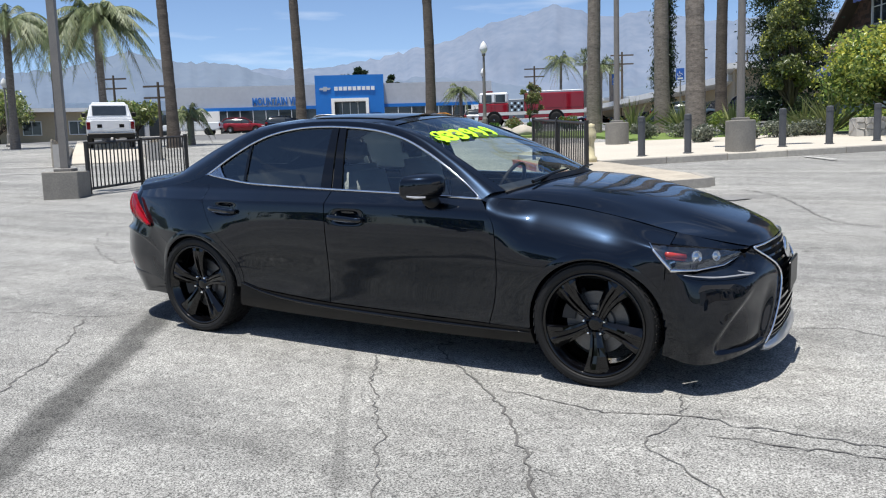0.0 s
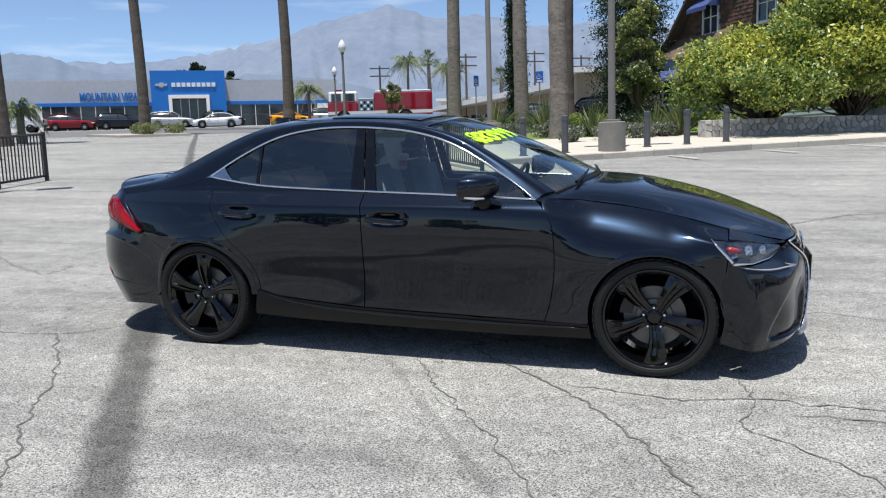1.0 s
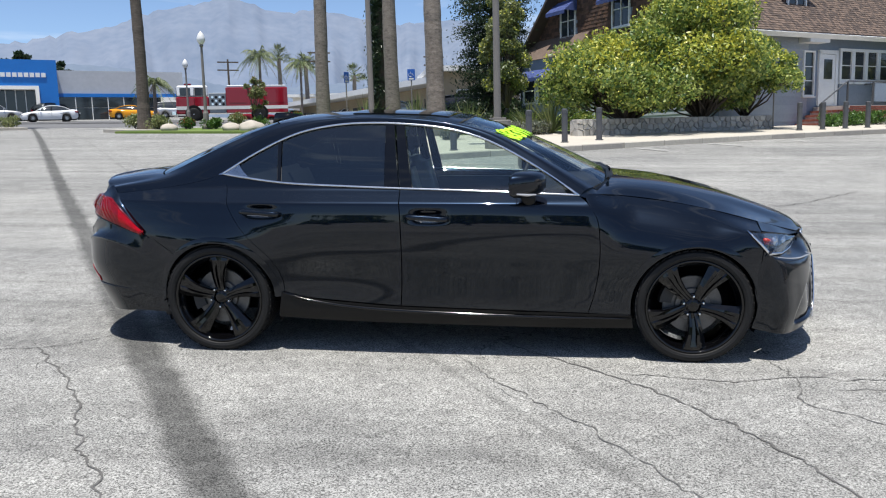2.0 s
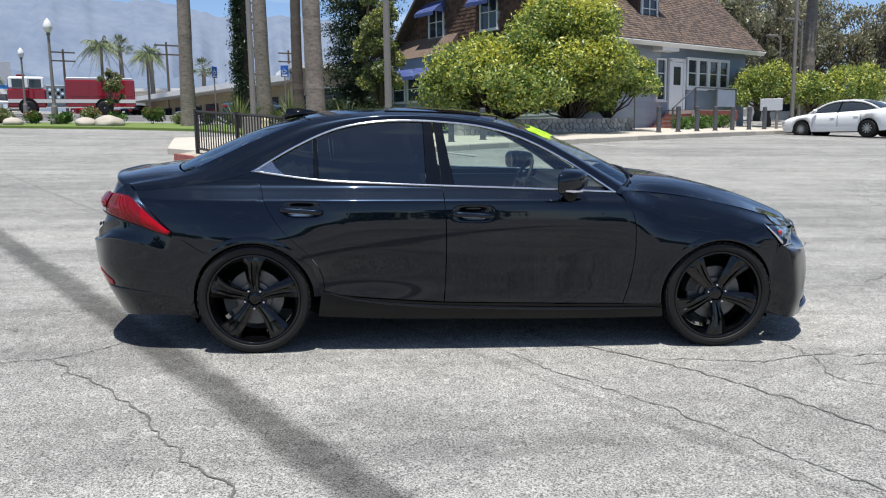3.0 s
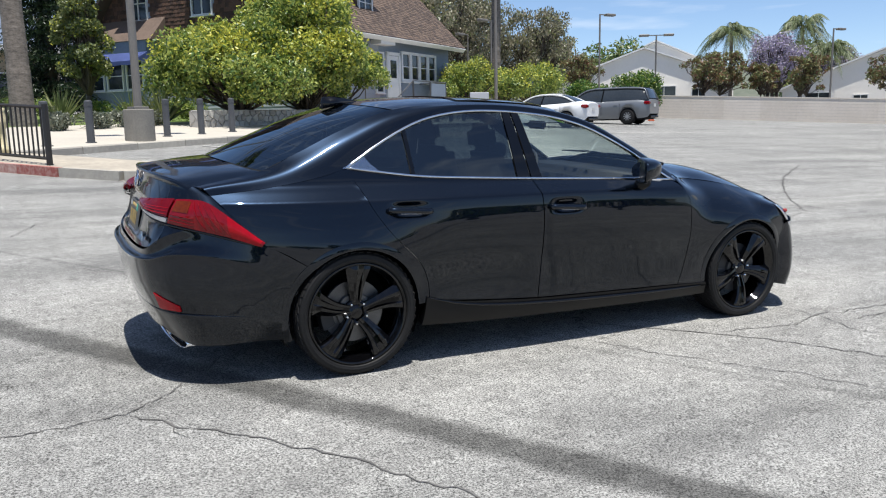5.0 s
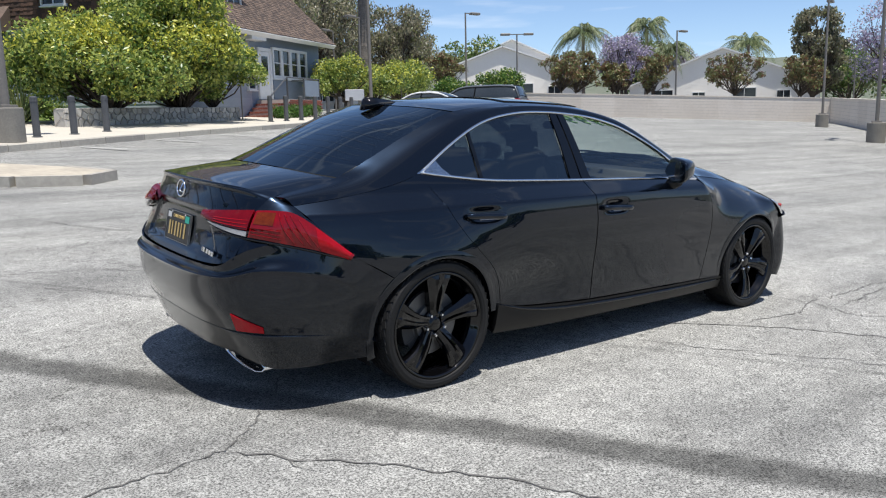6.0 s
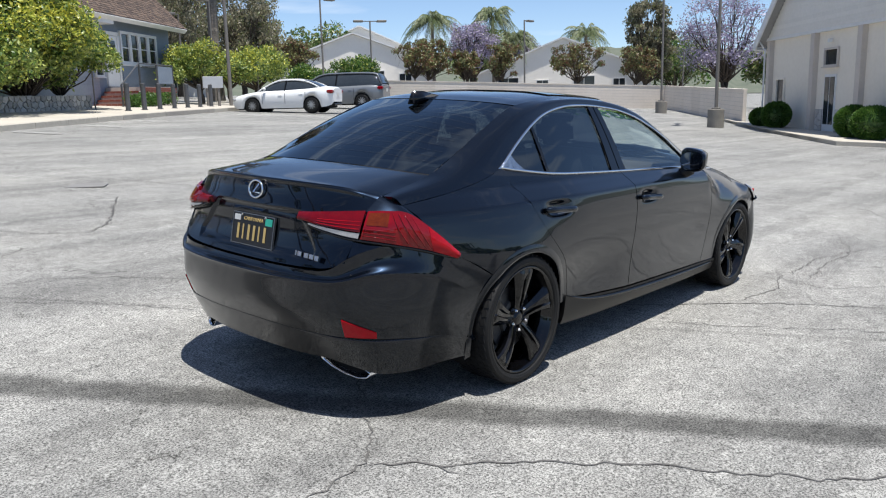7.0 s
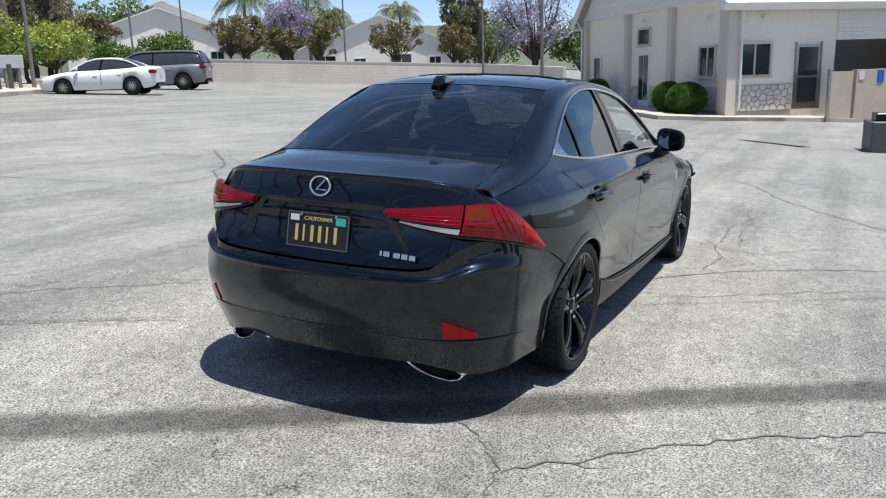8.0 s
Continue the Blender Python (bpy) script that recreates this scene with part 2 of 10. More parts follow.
BRAKE_IRON = mat("brake_iron", (0.17, 0.168, 0.165), (0.10, 0.098, 0.095), 20, 0.42, 0.6)
CABIN_DARK = mat("cabin_plastic", (0.012, 0.013, 0.014), None, 10, 0.6, spec=0.25)
LIME_INK = mat("lime_window_paint", (0.50, 0.95, 0.02), (0.42, 0.85, 0.02), 10, 0.5)

CONCRETE = mat("pale_concrete", (0.52, 0.48, 0.41), (0.40, 0.37, 0.32), 0.8, 0.9, bump=0.3, bscale=40, fine=22)
KERB_CONCRETE = mat("kerb_concrete", (0.45, 0.42, 0.36), (0.30, 0.28, 0.25), 1.5, 0.9, bump=0.4, bscale=30, piece=0.4)
BASE_CONCRETE = mat("pole_base_concrete", (0.25, 0.235, 0.205), (0.16, 0.15, 0.135), 3, 0.9, bump=0.4, bscale=30)
FLAGSTONE = mat("rough_flagstone", (0.46, 0.41, 0.33), (0.28, 0.25, 0.21), 1.8, 0.95, bump=0.8, bscale=8, fine=9)
BOLLARD_PAINT = mat("bollard_grey_paint", (0.085, 0.090, 0.098), (0.055, 0.058, 0.065), 4, 0.55)
POLE_PAINT = mat("pole_paint", (0.20, 0.185, 0.165), (0.14, 0.13, 0.12), 4, 0.5)
IRON = mat("black_iron", (0.012, 0.012, 0.013), (0.028, 0.025, 0.022), 9, 0.5)
RED_KERB = mat("red_kerb_paint", (0.30, 0.085, 0.07), (0.56, 0.44, 0.38), 7, 0.85, fine=24, piece=0.5)
WHITE_LINE = mat("worn_white_line", (0.62, 0.61, 0.58), (0.36, 0.35, 0.33), 3, 0.85, fine=40)
BARK_PALM = mat("palm_bark", (0.27, 0.235, 0.20), (0.075, 0.063, 0.054), 5, 0.95, bump=1.0, bscale=10, stretch=(1, 1, 2.6), fine=16)
# same palm bark, darkened: the shade of backlit trunks is in the colour
BARK_BACKLIT_PALM = mat("backlit_palm_bark", (0.135, 0.112, 0.092), (0.045, 0.037, 0.031), 5, 0.95, bump=1.0, bscale=10, stretch=(1, 1, 2.6), fine=16)
BARK = mat("bark", (0.10, 0.078, 0.058), (0.05, 0.04, 0.032), 6, 0.95, bump=0.8, bscale=25)
FROND = mat("palm_frond", (0.062, 0.095, 0.034), (0.15, 0.175, 0.07), 2, 0.55, island=0.6)
FROND_DRY = mat("dry_frond", (0.22, 0.155, 0.08), (0.13, 0.09, 0.05), 2, 0.8, island=0.6)


def leaf_mat(name, c1, c2, island=0.8):
    m = mat(name, c1, c2, 0.6, 0.38, island=island, spec=0.5)
    n, l = links_of(m)
    b = n["Principled BSDF"]
    tl = n.new("ShaderNodeBsdfTranslucent")
    mx = n.new("ShaderNodeMixShader")
    mx.inputs[0].default_value = 0.33
    src = b.inputs["Base Color"].links[0].from_socket
    l.new(src, tl.inputs["Color"])
    l.new(b.outputs[0], mx.inputs[1])
    l.new(tl.outputs[0], mx.inputs[2])
    l.new(mx.outputs[0], n["Material Output"].inputs["Surface"])
    return m


LEAF_CITRUS = leaf_mat("citrus_leaf", (0.095, 0.17, 0.04), (0.37, 0.42, 0.10))
LEAF_YELLOW = leaf_mat("young_citrus_leaf", (0.42, 0.46, 0.07), (0.60, 0.56, 0.09))
LEAF_DARK = leaf_mat("conifer_leaf", (0.014, 0.034, 0.014), (0.040, 0.065, 0.026))
LEAF_OLIVE = leaf_mat("olive_leaf", (0.12, 0.16, 0.06), (0.27, 0.29, 0.12))
LEAF_GUM = leaf_mat("gum_leaf", (0.13, 0.135, 0.085), (0.30, 0.27, 0.18))
LEAF_PLUM = leaf_mat("rusty_leaf", (0.20, 0.10, 0.06), (0.19, 0.18, 0.075))
LEAF_LILAC = leaf_mat("lilac_blossom", (0.32, 0.275, 0.40), (0.47, 0.425, 0.54))
LEAF_HEDGE = leaf_mat("hedge_leaf", (0.045, 0.115, 0.020), (0.11, 0.20, 0.040))
LEAF_GREY = leaf_mat("lavender_leaf", (0.13, 0.15, 0.11), (0.22, 0.23, 0.17))
LEAF_RED = leaf_mat("red_flower", (0.42, 0.03, 0.03), (0.20, 0.12, 0.03))
LAWN = mat("lawn", (0.085, 0.16, 0.025), (0.16, 0.20, 0.05), 0.9, 0.95, bump=0.8, bscale=60)
STUCCO_WHITE = mat("white_stucco", (0.90, 0.865, 0.80), (0.84, 0.80, 0.735), 0.6, 0.9, bump=0.25, bscale=45)
STUCCO_CREAM = mat("cream_stucco", (0.86, 0.79, 0.68), (0.78, 0.71, 0.605), 0.6, 0.9, bump=0.25, bscale=45)
STUCCO_TAN = mat("tan_stucco", (0.42, 0.34, 0.23), (0.34, 0.28, 0.19), 0.6, 0.9, bump=0.2, bscale=40)
BLOCK_WALL = mat("block_wall", (0.50, 0.43, 0.35), (0.40, 0.345, 0.285), 0.7, 0.9, bump=0.4, bscale=30)
BLOCK_PIECE = mat("block_piece", (0.76, 0.69, 0.61), (0.66, 0.59, 0.51), 0.9, 0.9, bump=0.4, bscale=30, piece=0.2)
SIDING_BLUE = mat("grey_blue_siding", (0.22, 0.27, 0.34), (0.17, 0.21, 0.27), 1.2, 0.7, piece=0.2)
SIDING_WHITE = mat("grey_siding", (0.34, 0.37, 0.41), (0.28, 0.31, 0.35), 1.0, 0.7, piece=0.25)
TRIM_WHITE = mat("white_trim_paint", (0.78, 0.78, 0.77), (0.66, 0.66, 0.65), 2, 0.6)
SHINGLE = mat("brown_shingle", (0.115, 0.062, 0.042), (0.055, 0.032, 0.024), 0.9, 0.9, bump=0.5, bscale=25, island=0.7)
ROOF_SHAKE = mat("roof_shake", (0.155, 0.110, 0.085), (0.070, 0.052, 0.044), 0.8, 0.9, bump=0.5, bscale=25, island=0.8)
AWNING_BLUE = mat("blue_canvas", (0.12, 0.17, 0.42), (0.10, 0.14, 0.36), 2, 0.8)
BRICK_RED = mat("red_brick", (0.24, 0.075, 0.05), (0.17, 0.05, 0.038), 3, 0.85, piece=0.5, island=0.0)
MORTAR = mat("mortar", (0.50, 0.475, 0.435), None, 6, 0.9, bump=0.3)
STONE = mat("field_stone", (0.50, 0.475, 0.435), (0.33, 0.315, 0.29), 2.2, 0.9, bump=0.6, bscale=16, piece=0.7)
WINDOW_DARK = mat("window_pane", (0.020, 0.026, 0.032), (0.035, 0.042, 0.05), 1.5, 0.06, spec=0.6)
SIGN_BLUE = mat("dealer_blue", (0.010, 0.16, 0.52), (0.012, 0.14, 0.46), 0.5, 0.35)
PANEL_GREY = mat("silver_cladding", (0.50, 0.51, 0.53), (0.42, 0.43, 0.45), 0.3, 0.4, 0.2)
PLATE_BLUE = mat("parking_blue", (0.015, 0.10, 0.42), None, 4, 0.4)
ORANGE_PLASTIC = mat("orange_plastic", (0.62, 0.10, 0.03), None, 4, 0.5)
PLATE_BLACK = mat("plate_black", (0.010, 0.010, 0.011), None, 8, 0.35)
PLATE_GOLD = mat("plate_yellow", (0.58, 0.42, 0.16), None, 8, 0.45)
PLATE_WHITE = mat("plate_white", (0.66, 0.66, 0.64), None, 8, 0.5)
PLATE_TEAL = mat("plate_teal", (0.03, 0.42, 0.30), None, 8, 0.5)


# ---- mesh helpers ----
def part(name, bm, material, parent=None, label="", smooth=False):
    """Links a bmesh (or a mesh) as one object, under a thing or part if one is given."""
    if isinstance(bm, bpy.types.Mesh):
        me = bm
    else:
        me = bpy.data.meshes.new(name)
        bm.to_mesh(me)
        bm.free()
    if not me.materials:
        me.materials.append(material)
    if smooth:
        me.polygons.foreach_set("use_smooth", [True] * len(me.polygons))
    ob = new(name, me)
    ob.parent = parent
    if label:
        ob["label"] = label
    return ob


def thing(name, m, label, category, group="", kind=""):
    ob = new(name)
    ob.empty_display_size = 0.2
    ob.matrix_basis = m
    return tagged(ob, label, category, group, kind)


def box(bm, x0, x1, y0, y1, z0, z1, m=None, bevel=0.0):
    r = bmesh.ops.create_cube(bm, size=1.0)
    vs = r["verts"]
    for v in vs:
        v.co = Vector(((x0 + x1) / 2 + v.co.x * (x1 - x0), (y0 + y1) / 2 + v.co.y * (y1 - y0), (z0 + z1) / 2 + v.co.z * (z1 - z0)))
    if bevel:
        es = list({e for v in vs for e in v.link_edges})
        vs = [v for v in bmesh.ops.bevel(bm, geom=es, offset=bevel, segments=1, affect="EDGES")["verts"]]
        vs = list({v for f in {f for v in vs for f in v.link_faces} for v in f.verts})
    if m is not None:
        for v in vs:
            v.co = m @ v.co
    return vs


def a_box(x0, x1, y0, y1, z0, z1, m=None, bevel=0.0):
    bm = bmesh.new()
    box(bm, x0, x1, y0, y1, z0, z1, m, bevel)
    return bm


def tube(bm, pts, radii, n=8, cap=True):
    """A tapered tube along a polyline."""
    pts = [Vector(p) for p in pts]
    if not hasattr(radii, "__len__"):
        radii = [radii] * len(pts)
    rings = []
    ref = None
    for i, p in enumerate(pts):
        d = (pts[min(i + 1, len(pts) - 1)] - pts[max(i - 1, 0)]).normalized()
        if ref is None:
            ref = Vector((0, 0, 1)) if abs(d.z) < 0.9 else Vector((1, 0, 0))
        a = d.cross(ref).normalized()
        b = a.cross(d).normalized()
        ref = b
        rings.append([bm.verts.new(p + (a * math.cos(2 * math.pi * k / n) + b * math.sin(2 * math.pi * k / n)) * radii[i]) for k in range(n)])
    for r0, r1 in zip(rings, rings[1:]):
        for k in range(n):
            bm.faces.new((r0[k], r0[(k + 1) % n], r1[(k + 1) % n], r1[k]))
    if cap:
        bm.faces.new(rings[0][::-1])
        bm.faces.new(rings[-1])
    return bm


def lathe(bm, profile, n=32, axis="z", m=None, closed=False):
    """Turns (radius, height) pairs about an axis."""
    rings = []
    for r, h in profile:
        ring = []
        for k in range(n):
            a = 2 * math.pi * k / n
            p = Vector((r * math.cos(a), r * math.sin(a), h)) if axis == "z" else Vector((r * math.cos(a), h, r * math.sin(a)))
            ring.append(bm.verts.new(m @ p if m is not None else p))
        rings.append(ring)
    pairs = list(zip(rings, rings[1:])) + ([(rings[-1], rings[0])] if closed else [])
    for r0, r1 in pairs:
        for k in range(n):
            bm.faces.new((r0[k], r0[(k + 1) % n], r1[(k + 1) % n], r1[k]))
    if not closed:
        for ring in (rings[0], rings[-1]):
            if len({tuple(round(c, 5) for c in v.co) for v in ring}) > 2:
                bm.faces.new(ring)
    bmesh.ops.recalc_face_normals(bm, faces=bm.faces)
    return bm


def prism(bm, outline, z0, z1, m=None):
    """A flat outline of (x, y) pairs raised from z0 to z1."""
    lo = [bm.verts.new((x, y, z0)) for x, y in outline]
    hi = [bm.verts.new((x, y, z1)) for x, y in outline]
    if m is not None:
        for v in lo + hi:
            v.co = m @ v.co
    bm.faces.new(lo[::-1])
    bm.faces.new(hi)
    k = len(lo)
    for i in range(k):
        bm.faces.new((lo[i], lo[(i + 1) % k], hi[(i + 1) % k], hi[i]))
    bmesh.ops.recalc_face_normals(bm, faces=bm.faces)
    return bm


def words(name, text, size, m, material, parent=None, depth=0.004, label="", bold=0.0):
    """Lettering in the built-in font, as a mesh."""
    cu = bpy.data.curves.new(name, "FONT")
    cu.body, cu.size, cu.extrude, cu.offset = text, size, depth, bold
    cu.align_x, cu.align_y, cu.resolution_u = "CENTER", "CENTER", 3
    tmp = bpy.data.objects.new(name, cu)
    scene.collection.objects.link(tmp)
    me = bpy.data.meshes.new_from_object(tmp.evaluated_get(bpy.context.evaluated_depsgraph_get()))
    bpy.data.objects.remove(tmp)
    me.materials.clear()
    ob = part(name, me, material, parent, label)
    ob.matrix_basis = m
    return ob


def spline(pts, n):
    """n + 1 points on a smooth line through pts, evenly spaced along it."""
    P = [Vector(p) for p in pts]
    if len(P) == 2:
        return [P[0].lerp(P[1], i / n) for i in range(n + 1)]
    fine = []
    for i in range(len(P) - 1):
        p0 = P[i - 1] if i else P[0] * 2 - P[1]
        p3 = P[i + 2] if i + 2 < len(P) else P[-1] * 2 - P[-2]
        p1, p2 = P[i], P[i + 1]
        for k in range(16):
            t = k / 16
            fine.append(0.5 * ((2 * p1) + (p2 - p0) * t + (2 * p0 - 5 * p1 + 4 * p2 - p3) * t * t + (3 * p1 - p0 - 3 * p2 + p3) * t ** 3))
    fine.append(P[-1])
    acc = [0.0]
    for a, b in zip(fine, fine[1:]):
        acc.append(acc[-1] + (b - a).length)
    out, j = [], 0
    for i in range(n + 1):
        d = acc[-1] * i / n
        while j < len(acc) - 2 and acc[j + 1] < d:
            j += 1
        span = acc[j + 1] - acc[j]
        out.append(fine[j].lerp(fine[j + 1], min(max((d - acc[j]) / span, 0), 1) if span else 0))
    return out

# ---- ground ----
def ground_sheet():
    bm = bmesh.new()
    radii = [0, 1.5, 3, 4.5, 6, 8, 10, 12.5, 15, 18, 21, 24, 28, 33, 40, 50, 65, 85, 110, 150, 220, 350, 600, 1000, 2000, 4600]
    rings = []
    for r in radii:
        n = 72
        rings.append([bm.verts.new((r * math.cos(2 * math.pi * k / n), r * math.sin(2 * math.pi * k / n), land(r * math.cos(2 * math.pi * k / n), r * math.sin(2 * math.pi * k / n)))) for k in range(n)] if r else [bm.verts.new((0, 0, 0))])
    for k in range(72):
        bm.faces.new((rings[0][0], rings[1][k], rings[1][(k + 1) % 72]))
    for a, b in zip(rings[1:], rings[2:]):
        for k in range(72):
            bm.faces.new((a[k], b[k], b[(k + 1) % 72], a[(k + 1) % 72]))
    bmesh.ops.recalc_face_normals(bm, faces=bm.faces)
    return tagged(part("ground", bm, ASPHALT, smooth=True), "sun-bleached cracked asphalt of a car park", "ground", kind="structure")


ground_sheet()

# ---- the black sedan ----
def smooth1(xs, ys):
    """A smooth function through the pairs, with no overshoot."""
    xs, ys = np.array(xs, float), np.array(ys, float)
    h, d = np.diff(xs), np.diff(ys) / np.diff(xs)
    k = np.zeros(len(xs))
    k[0], k[-1] = d[0], d[-1]
    for i in range(1, len(xs) - 1):
        k[i] = 0 if d[i - 1] * d[i] <= 0 else (h[i - 1] + h[i]) * 1.0 / (h[i - 1] / d[i - 1] + h[i] / d[i])
    def f(x):
        x = min(max(x, xs[0]), xs[-1])
        i = min(int(np.searchsorted(xs, x, side="right")) - 1, len(xs) - 2)
        t = (x - xs[i]) / h[i]
        return float((1 + 2 * t) * (1 - t) ** 2 * ys[i] + t * (1 - t) ** 2 * h[i] * k[i] + t * t * (3 - 2 * t) * ys[i + 1] + t * t * (t - 1) * h[i] * k[i + 1])
    return f


def ease(a, b, x):
    t = min(max((x - a) / (b - a), 0), 1)
    return t * t * (3 - 2 * t)


FLANK_SOFT = smooth1((0.12, 0.20, 0.28, 0.40, 0.52, 0.64, 0.76, 0.84, 0.885, 0.915, 0.95, 0.985, 1.06, 1.15, 1.25, 1.36),
                     (0.80, 0.845, 0.866, 0.868, 0.874, 0.884, 0.888, 0.880, 0.868, 0.845, 0.800, 0.768, 0.735, 0.695, 0.645, 0.583))
# the same side with a crisp shoulder crease under the windows
FLANK_CREASE = smooth1((0.12, 0.20, 0.28, 0.40, 0.52, 0.64, 0.76, 0.84, 0.885, 0.903, 0.909, 0.915, 0.95, 0.985, 1.06, 1.15, 1.25, 1.36),
                       (0.80, 0.845, 0.866, 0.868, 0.874, 0.884, 0.889, 0.883, 0.876, 0.8715, 0.8675, 0.860, 0.812, 0.768, 0.735, 0.695, 0.645, 0.583))
PLAN = smooth1((-2.3, -2.1, -1.9, -1.62, -1.4, -0.8, 0.0, 0.8, 1.4, 1.75, 1.95, 2.1), (0.775, 0.865, 0.925, 0.972, 0.987, 1.0, 1.0, 0.998, 0.985, 0.955, 0.91, 0.77))


# the haunch over the rear wheel leans in, and the front wing rolls over in one broad shoulder
FLANK_REAR = smooth1((0.12, 0.20, 0.28, 0.40, 0.52, 0.60, 0.68, 0.76, 0.84, 0.885, 0.903, 0.909, 0.915, 0.95, 0.985, 1.06, 1.15, 1.25, 1.36),
                     (0.80, 0.845, 0.866, 0.868, 0.876, 0.884, 0.884, 0.876, 0.860, 0.848, 0.8415, 0.837, 0.829, 0.787, 0.747, 0.711, 0.672, 0.627, 0.572))
FLANK_FRONT = smooth1((0.12, 0.20, 0.28, 0.40, 0.52, 0.64, 0.70, 0.76, 0.81, 0.85, 0.885, 0.915, 0.955, 0.985, 1.06),
                      (0.80, 0.845, 0.866, 0.868, 0.874, 0.882, 0.878, 0.865, 0.845, 0.820, 0.790, 0.756, 0.697, 0.655, 0.55))


def FLANK(z, x):
    k = ease(0.15, 0.95, x)
    r = ease(0.8, 1.5, -x)
    return (FLANK_CREASE(z) * (1 - r) + FLANK_REAR(z) * r) * (1 - k) + FLANK_SOFT(z) * k


HOOD_EDGE = smooth1((0.8, 1.25, 1.55, 1.78, 2.0), (0.955, 0.905, 0.845, 0.785, 0.72))


def flank_y(x, z):
    """Half the car's width at x and height z."""
    ze = z
    if x > 0.8:
        ze = z + (0.955 - HOOD_EDGE(x)) * ease(0.45, HOOD_EDGE(x), z)
    y = FLANK(ze, x) * PLAN(x)
    if x > 0.8:
        y -= 0.10 * ease(0.78, 1.0, x) * ease(0.86, 0.955, ze)
        k = ease(0.80, 1.08, x) * (1 - ease(1.45, 1.74, x))
        y = y * (1 - k) + FLANK_FRONT(ze) * PLAN(x) * k
    # scoop before the rear arch, bowls behind the handles
    y -= 0.014 * math.exp(-((x + 0.74) / 0.36) ** 2) * math.exp(-((z - 0.45) / 0.13) ** 2)
    for hx, hz in ((-1.11, 0.852), (-0.11, 0.828)):
        y -= 0.017 * math.exp(-((x - hx) / 0.085) ** 4) * math.exp(-((z - hz - 0.004) / 0.034) ** 4)
    for ax in (1.4, -1.4):
        y += 0.034 * math.exp(-((x - ax) / 0.40) ** 2) * math.exp(-((z - 0.60) / 0.20) ** 2)
    return y


def on_flank(x, z, out=0.0):
    return Vector((x, -flank_y(x, z) - out, z))


def coons(bottom, top, left, right, nu, nv, out=0.0):
    """A patch of the flank between four (x, z) lines; bottom and top run along u, left and right along v."""
    B, T = spline([(x, 0, z) for x, z in bottom], nu), spline([(x, 0, z) for x, z in top], nu)
    L, R = spline([(x, 0, z) for x, z in left], nv), spline([(x, 0, z) for x, z in right], nv)
    grid = []
    for i in range(nu + 1):
        u, col = i / nu, []
        for j in range(nv + 1):
            v = j / nv
            p = B[i] * (1 - v) + T[i] * v + L[j] * (1 - u) + R[j] * u
            p -= B[0] * (1 - u) * (1 - v) + B[nu] * u * (1 - v) + T[0] * (1 - u) * v + T[nu] * u * v
            col.append(on_flank(p.x, p.z, out))
        grid.append(col)
    return grid


def crom(c, t):
    i = min(int(t), len(c) - 2)
    f = t - i
    p1, p2 = c[i], c[i + 1]
    p0 = c[i - 1] if i else p1 * 2 - p2
    p3 = c[i + 2] if i + 2 < len(c) else p2 * 2 - p1
    return 0.5 * (p1 * 2 + (p2 - p0) * f + (p0 * 2 - p1 * 5 + p2 * 4 - p3) * f * f + (p1 * 3 - p0 - p2 * 3 + p3) * f ** 3)


def net(rows, nu, nv, u0=0.0, u1=1.0, v0=0.0, v1=1.0, out=0.0):
    """A smooth surface through a net of points: rows along v, points in a row along u."""
    rows = [[Vector(p) for p in r] for r in rows]
    grid = []
    for i in range(nu + 1):
        u = (u0 + (u1 - u0) * i / nu) * (len(rows[0]) - 1)
        line = [crom(r, u) for r in rows]
        grid.append([crom(line, (v0 + (v1 - v0) * j / nv) * (len(rows) - 1)) for j in range(nv + 1)])
    return grid


def flip_grid(grid):
    return [[Vector((p.x, -p.y, p.z)) for p in col] for col in grid]


def both(rows):
    """Rows given from the middle out to one side, carried over to the other."""
    return [[(x, y, z) for x, y, z in reversed(r)] + [(x, -y, z) for x, y, z in r[1:]] for r in rows]


